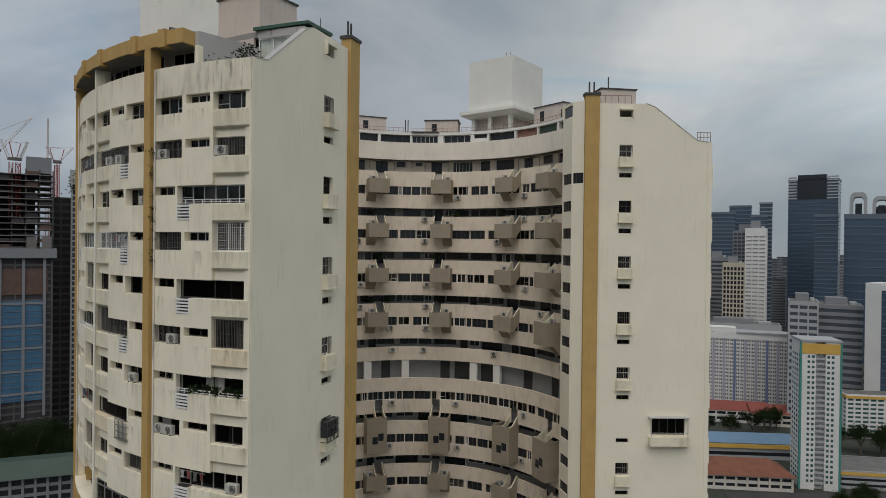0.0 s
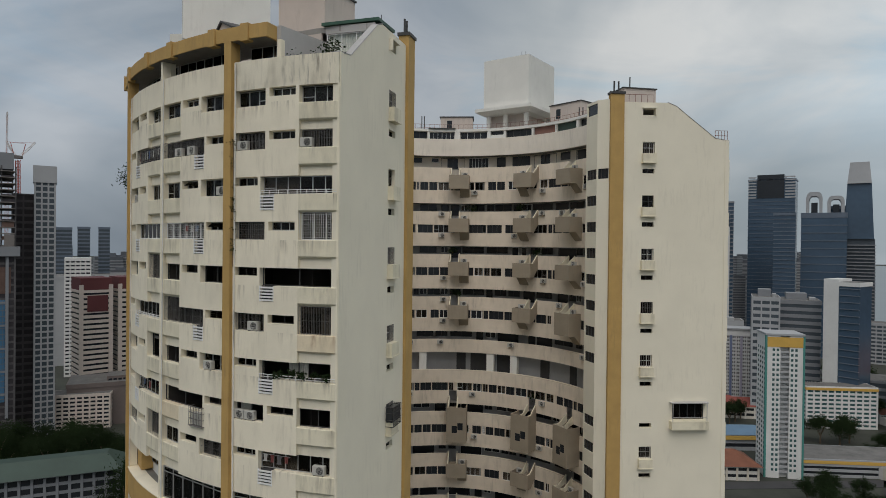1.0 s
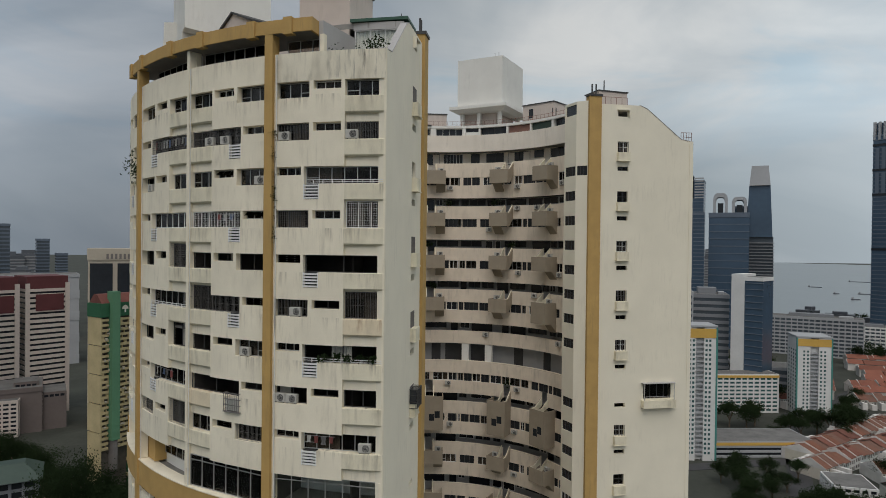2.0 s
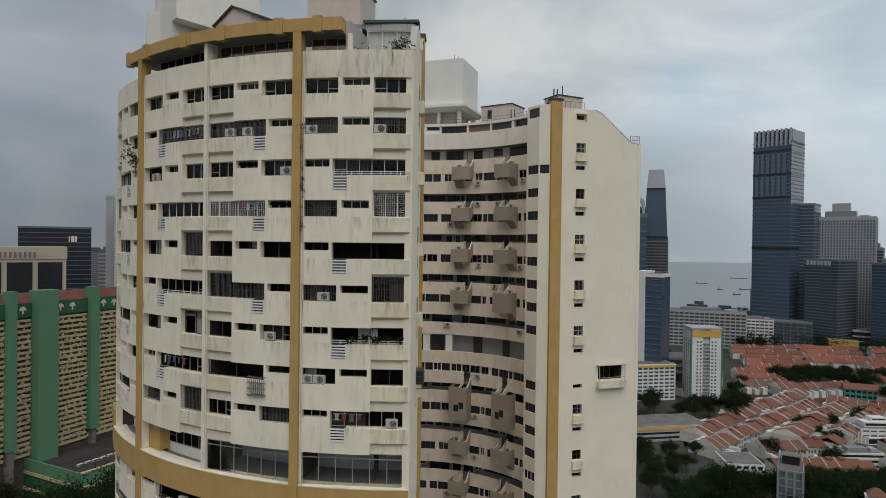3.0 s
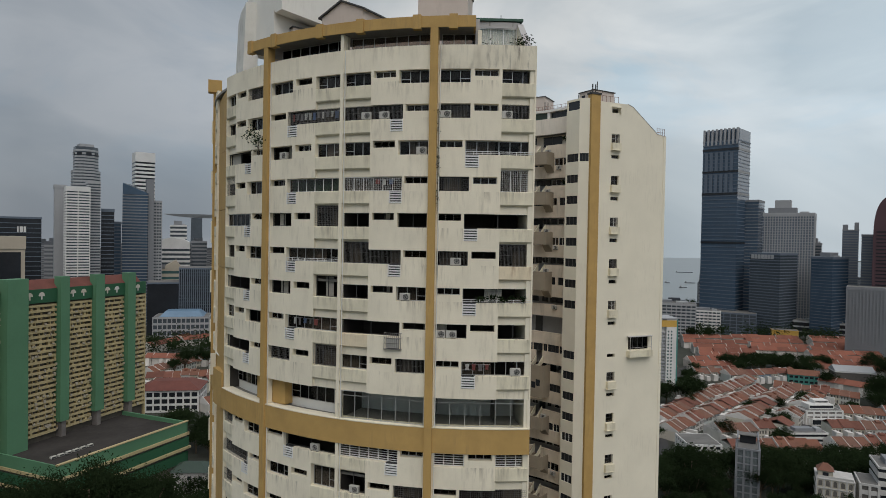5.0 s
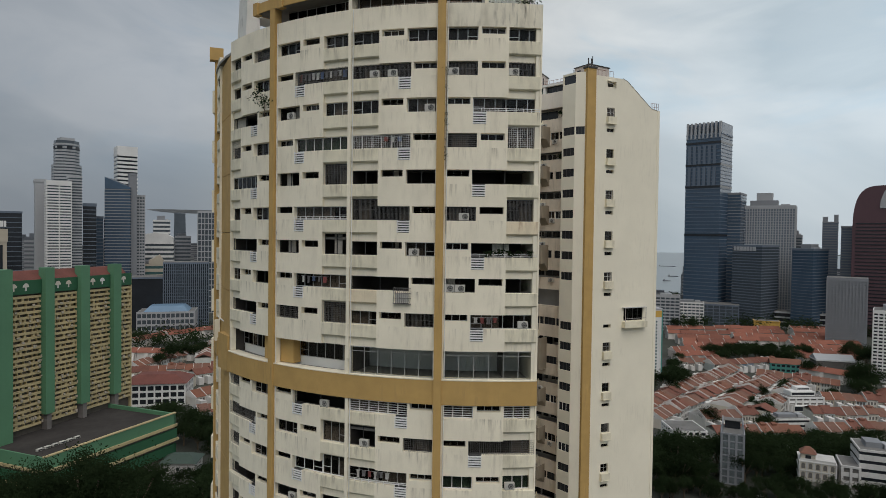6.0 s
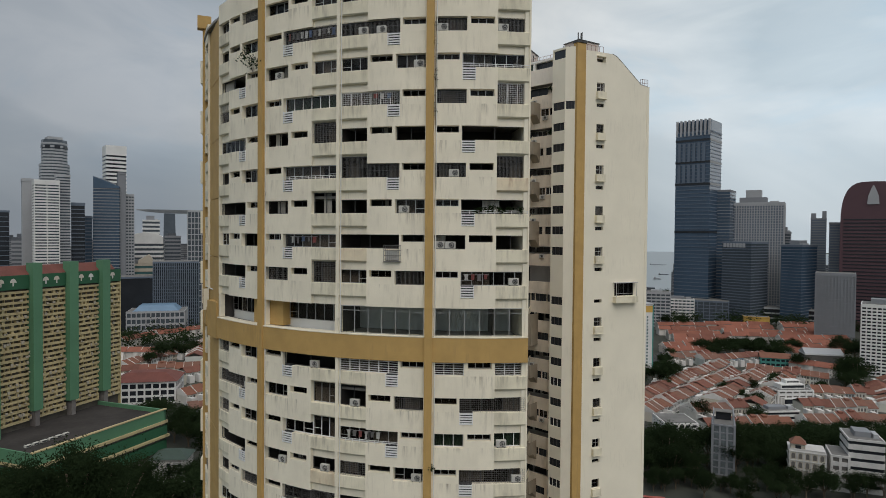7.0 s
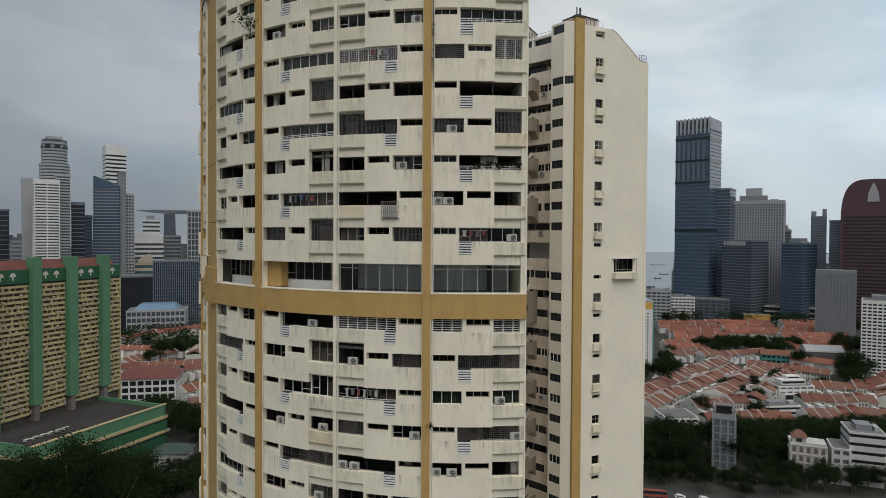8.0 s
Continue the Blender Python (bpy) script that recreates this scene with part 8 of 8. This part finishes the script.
bm = bmesh.new()
hexa(bm, [(-13, -7, 9.01), (13, -7, 9.01), (13, 7, 9.01), (-13, 7, 9.01), (-13, -0.3, 13), (13, -0.3, 13), (13, 0.3, 13), (-13, 0.3, 13)])
part("roof", bm, TERRACOTTA, th)
office("white_house", 240, 268, 18, 20, 13, -24, TOWN_WHITE, DARK_GLASS, 3, 5, "white flat-roofed house with small windows", 0.6, 1, False, cat="house")
office("yellow_hall", 690, 571, 30, 16, 15, -44, OCHRE_TOWN, OCHRE_TOWN, 0, 0, "small yellow hall among the roofs", 0.4, 1, False, cat="hall")
wh = office("white_house", 383, 299, 26, 13, 10, -20, TOWN_WHITE, SHUTTER, 3, 5, "white flat-roofed house with stepped decks among tiled roofs", 0.6, 1, False, cat="house")
for x0, x1, y0, y1, z0, z1 in ((-9, 9, -3, 6, 10.06, 13.2), (-3, 7, 0, 6, 13.21, 15.6), (-15, -13.6, -6, 4, 0, 7.5), (-12, 12, -8.6, -7.1, 0, 4.6)):
    bm = bmesh.new()
    box(bm, x0, x1, y0, y1, z0, z1)
    deck = part("upper_deck", bm, TOWN_WHITE, wh)
    bm = bmesh.new()
    box(bm, x0 + 0.6, x1 - 0.6, y0 - 0.06, y0 + 0.1, z0 + 0.8, z1 - 0.7)
    part("window", bm, DARK_GLASS, deck)
wg = office("white_house", 535, 378, 32, 18, 11, -38, TOWN_WHITE, SHUTTER, 0, 0, "white gabled house among tiled roofs", 0.6, 1, False, cat="house")
bm = bmesh.new()
hexa(bm, [(-16.4, -9.4, 11.0), (16.4, -9.4, 11.0), (16.4, 9.4, 11.0), (-16.4, 9.4, 11.0), (-16.4, -9.4, 11.2), (16.4, -9.4, 11.2), (16.4, 0, 15.4), (-16.4, 0, 15.4)])
part("gable_roof", bm, PALE_CLAD, wg)
sh = office("small_pavilion", -28, 322, 16, 12, 12, -20, AGED_WHITE, AGED_WHITE, 0, 0, "white pavilion with a grey green roof", 0.5, 0.6, False, cat="house")
for x in (-5.2, 0.0, 5.2):
    for z in (4.4, 8.2):
        bm = bmesh.new()
        box(bm, x - 0.8, x + 0.8, -6.06, -5.8, z, z + 1.7)
        part("window", bm, DARK_GLASS, sh)
bm = bmesh.new()
hexa(bm, [(-9, -7, 12.01), (9, -7, 12.01), (9, 7, 12.01), (-9, 7, 12.01), (-4, -1, 15), (4, -1, 15), (4, 1, 15), (-4, 1, 15)])
part("roof", bm, GREEN_SHEET, sh)
def vehicle(x, y, kind):
    """A bus or a car: lower body, glazed upper part under a roof, and four wheels."""
    big = kind == "bus"
    v = thing(kind, pose(x, y, 0.25, 0, 0, -35), "red single-deck bus with a dark window band on the road" if big else "white car on the road", kind)
    paint = CRANE_RED if big else WHITE_METAL
    L, low, H = (6.0, 1.5, 3.0) if big else (2.2, 0.85, 1.45)
    back, front = (1.0, 0.985) if big else (0.86, 0.42)
    bm = bmesh.new()
    hexa(bm, [(-L, -1, 0.3), (L, -1, 0.3), (L, 1, 0.3), (-L, 1, 0.3), (-L, -1, low), (L, -1, low - 0.1), (L, 1, low - 0.1), (-L, 1, low)])
    part("body", bm, paint, v)
    bm = bmesh.new()
    hexa(bm, [(-L * back, -0.96, low), (L * (front + 0.14) if not big else L * front, -0.96, low - 0.05), (L * (front + 0.14) if not big else L * front, 0.96, low - 0.05), (-L * back, 0.96, low), (-L * back * 0.9, -0.85, H - 0.15), (L * front * 0.9, -0.85, H - 0.15), (L * front * 0.9, 0.85, H - 0.15), (-L * back * 0.9, 0.85, H - 0.15)])
    part("window_band", bm, DARK_GLASS, v)
    bm = bmesh.new()
    box(bm, -L * back * 0.92, L * front * 0.92, -0.88, 0.88, H - 0.15, H)
    part("roof", bm, paint, v)
    for wx in (-L * 0.6, L * 0.6):
        for wy in (-0.9, 0.9):
            bm = bmesh.new()
            rod(bm, (wx, wy - 0.12, 0.4), (wx, wy + 0.12, 0.4), 0.4, 10)
            part("wheel", bm, DARK, v)


for x, y, kind in ((164, 206, "bus"), (174, 200, "car"), (182, 194, "car"), (219, 199, "car"), (206, 177, "car"), (142, 222, "car")):
    vehicle(x, y, kind)


# ---- trees ----
def tree(seed, spread=1.0, leaves=130, leaf=0.29):
    """A rain-tree about 10 m high: forked trunk, limbs, and clumps of leaves with gaps."""
    rng = random.Random(seed)
    t = thing("tree", pose(0, 0, -50), "broad dark green street tree with a dense uneven crown", "tree", "trees of the town")
    bm = bmesh.new()
    rod(bm, (0, 0, -0.5), (0.1, 0.1, 3.2), 0.32, 7)
    tips = []
    for k in range(7):
        a = 2 * math.pi * k / 7 + rng.uniform(-0.3, 0.3)
        r = rng.uniform(1.6, 3.2) * spread
        e = Vector((math.cos(a) * r, math.sin(a) * r, rng.uniform(5.2, 8.2)))
        rod(bm, (0.1, 0.1, rng.uniform(2.2, 3.1)), e, 0.12, 5)
        tips.append(e)
    tips.append(Vector((0, 0, 8.4)))
    part("trunk", bm, BARK, t)
    bm = bmesh.new()
    for e in tips:
        for _ in range(3):
            c = e + Vector((rng.gauss(0, 0.9), rng.gauss(0, 0.9), rng.gauss(0.2, 0.6)))
            leafy(bm, c, rng.uniform(1.5, 2.3), leaves, rng, leaf)
    part("crown", bm, LEAF, t)
    return t


kinds = [tree(11), tree(23, 1.25), tree(37, 0.85), tree(41, 1.1)]
tall_kinds = [tree(53, 1.1, 420, 0.15), tree(67, 1.3, 420, 0.15)]
SPOTS = (
    (264, 250, 11), (273, 246, 12), (281, 242, 12), (290, 240, 12), (299, 238, 11), (308, 234, 12), (318, 231, 11), (328, 228, 12), (338, 225, 12), (349, 221, 12), (360, 217, 12), (296, 226, 14), (284, 228, 14), (312, 220, 14), (326, 214, 14), (342, 208, 14), (288, 214, 15), (304, 204, 15), (320, 198, 15),
    (240, 178, 13), (252, 172, 12), (264, 166, 12), (278, 162, 12), (378, 326, 11), (346, 296, 11), (350, 310, 10), (420, 300, 12), (400, 346, 11),
    (212, 315, 12), (200, 292, 12), (180, 264, 13), (226, 308, 12), (206, 279, 13), (186, 254, 13), (240, 302, 11), (216, 292, 12), (192, 276, 13), (222, 288, 11), (205, 303, 12), (196, 306, 12),
    (-82, 246, 40), (-77, 253, 40), (-71, 247, 38), (-64, 251, 43), (-57, 248, 45), (-50, 256, 35), (-46, 294, 20), (-37, 296, 13), (-30, 302, 14), (-20, 302, 16), (-25, 380, 13), (-18, 370, 13), (-12, 381, 14), (-20, 392, 14), (-10, 362, 14), (-90, 240, 40), (-98, 250, 42), (-108, 262, 44), (-66, 262, 34), (-100, 256, 41), (-92, 262, 40), (-86, 258, 38), (-78, 262, 36), (-116, 254, 44),
    (-44, 374, 26), (-36, 394, 22), (-27, 614, 19), (-14, 634, 18), (-5, 633, 15), (4, 640, 16), (-36, 600, 15),
    (204, 249, 18), (203, 236, 21), (219, 236, 19), (224, 230, 18), (242, 226, 20), (252, 222, 20), (257, 216, 20), (216, 184, 9), (198, 186, 8),
    (214, 250, 17), (196, 226, 18), (236, 236, 17), (246, 210, 16), (190, 240, 17), (228, 216, 17), (262, 204, 17), (272, 200, 18), (280, 196, 18), (292, 190, 18), (300, 215, 15), (310, 205, 16), (160, 226, 15), (176, 232, 16),
    (292, 188, 20), (274, 196, 20), (268, 204, 20), (487, 455, 15), (497, 443, 16), (501, 430, 15), (508, 415, 15), (516, 402, 15), (494, 450, 14), (505, 424, 15), (512, 408, 14),
    (321, 369, 18), (328, 362, 22), (316, 376, 16), (338, 372, 15), (436, 290, 18), (469, 312, 24), (473, 306, 26), (483, 320, 22), (460, 300, 18), (483, 364, 16), (300, 262, 16), (285, 291, 14), (410, 330, 12), (396, 322, 12), (352, 330, 11),
    (-227, 329, 30), (-219, 335, 31), (-210, 340, 29), (-192, 338, 29), (-213, 352, 28), (-203, 352, 29), (-191, 358, 26), (-178, 355, 26), (-168, 350, 26), (-240, 340, 30), (-250, 352, 30), (-232, 356, 28), (-160, 345, 25), (-150, 330, 24), (-142, 320, 24), (-185, 372, 24), (-200, 376, 25),
    (217, 440, 16), (228, 445, 16), (236, 452, 16), (244, 459, 15), (258, 410, 16), (266, 400, 17), (276, 395, 17), (286, 400, 17), (312, 468, 18), (322, 462, 18), (336, 448, 20), (300, 470, 16), (393, 573, 20), (404, 565, 20), (416, 560, 20), (200, 436, 14), (186, 440, 14), (300, 372, 12), (316, 352, 12), (290, 340, 10),
    (276, 364, 12), (288, 374, 13), (302, 384, 12), (318, 394, 13), (366, 408, 12), (380, 420, 13), (394, 430, 12), (410, 441, 13), (330, 398, 11),
    (-20, 402, 16), (-13, 386, 16), (-9, 366, 16), (-33, 424, 15), (-4, 350, 18), (-12, 338, 16), (-44, 306, 11), (-13, 302, 17), (-7, 314, 18), (-28, 280, 14), (-44, 278, 22), (-14, 284, 20), (-4, 292, 20), (-58, 286, 20), (-36, 268, 20), (-18, 268, 22), (-52, 268, 26),
    (202, 249, 12), (209, 246, 13), (213, 247, 13), (218, 241, 10), (227, 242, 11), (258, 229, 10), (259, 223, 11), (267, 222, 12), (267, 218, 12), (193, 234, 11), (200, 236, 10), (204, 234, 12), (207, 229, 11), (213, 226, 11), (239, 218, 12), (243, 218, 10), (251, 213, 12), (252, 207, 11), (258, 208, 12), (180, 228, 11), (191, 228, 12), (192, 226, 11), (200, 222, 12), (204, 220, 10), (237, 202, 9), (181, 222, 9), (180, 217, 9), (186, 214, 10), (195, 213, 9), (199, 211, 9), (205, 211, 6), (207, 204, 6), (214, 205, 6), (216, 201, 6), (221, 199, 10), (228, 197, 10), (232, 195, 8), (237, 192, 10),
    (179, 226, 5), (174, 216, 7), (179, 214, 8), (192, 218, 6), (196, 218, 8), (195, 209, 6), (189, 200, 11), (203, 203, 6), (206, 200, 8), (204, 194, 9), (208, 191, 9), (224, 195, 9), (227, 192, 6), (223, 187, 10), (224, 183, 9), (233, 182, 9), (240, 178, 11), (250, 172, 8), (260, 171, 10),
    (400, 700, 22), (420, 690, 22), (560, 600, 20), (580, 590, 20), (540, 620, 20), (640, 720, 20), (690, 760, 22), (730, 800, 24), (770, 760, 24), (800, 840, 24), (560, 360, 22), (575, 372, 22), (590, 395, 20),
)
for i, (x, y, h) in enumerate(SPOTS + tuple((x, y, 15) for x, y in GROVE)):
    k = tall_kinds[i % 2] if h >= 24 else kinds[i % 4]
    s = h / 10.0 * rnd.uniform(0.92, 1.05)
    wide = min(s, 2.4) * rnd.uniform(0.95, 1.2)
    m = Matrix.Translation((x, y, rise(x, y))) @ pose(0, 0, 0, 0, 0, rnd.uniform(0, 360)) @ Matrix.Diagonal((wide, wide, s, 1))
    if k.location.z < -20:
        k.matrix_world = m
    else:
        c = copy_thing(k, Matrix())
        c.matrix_world = m
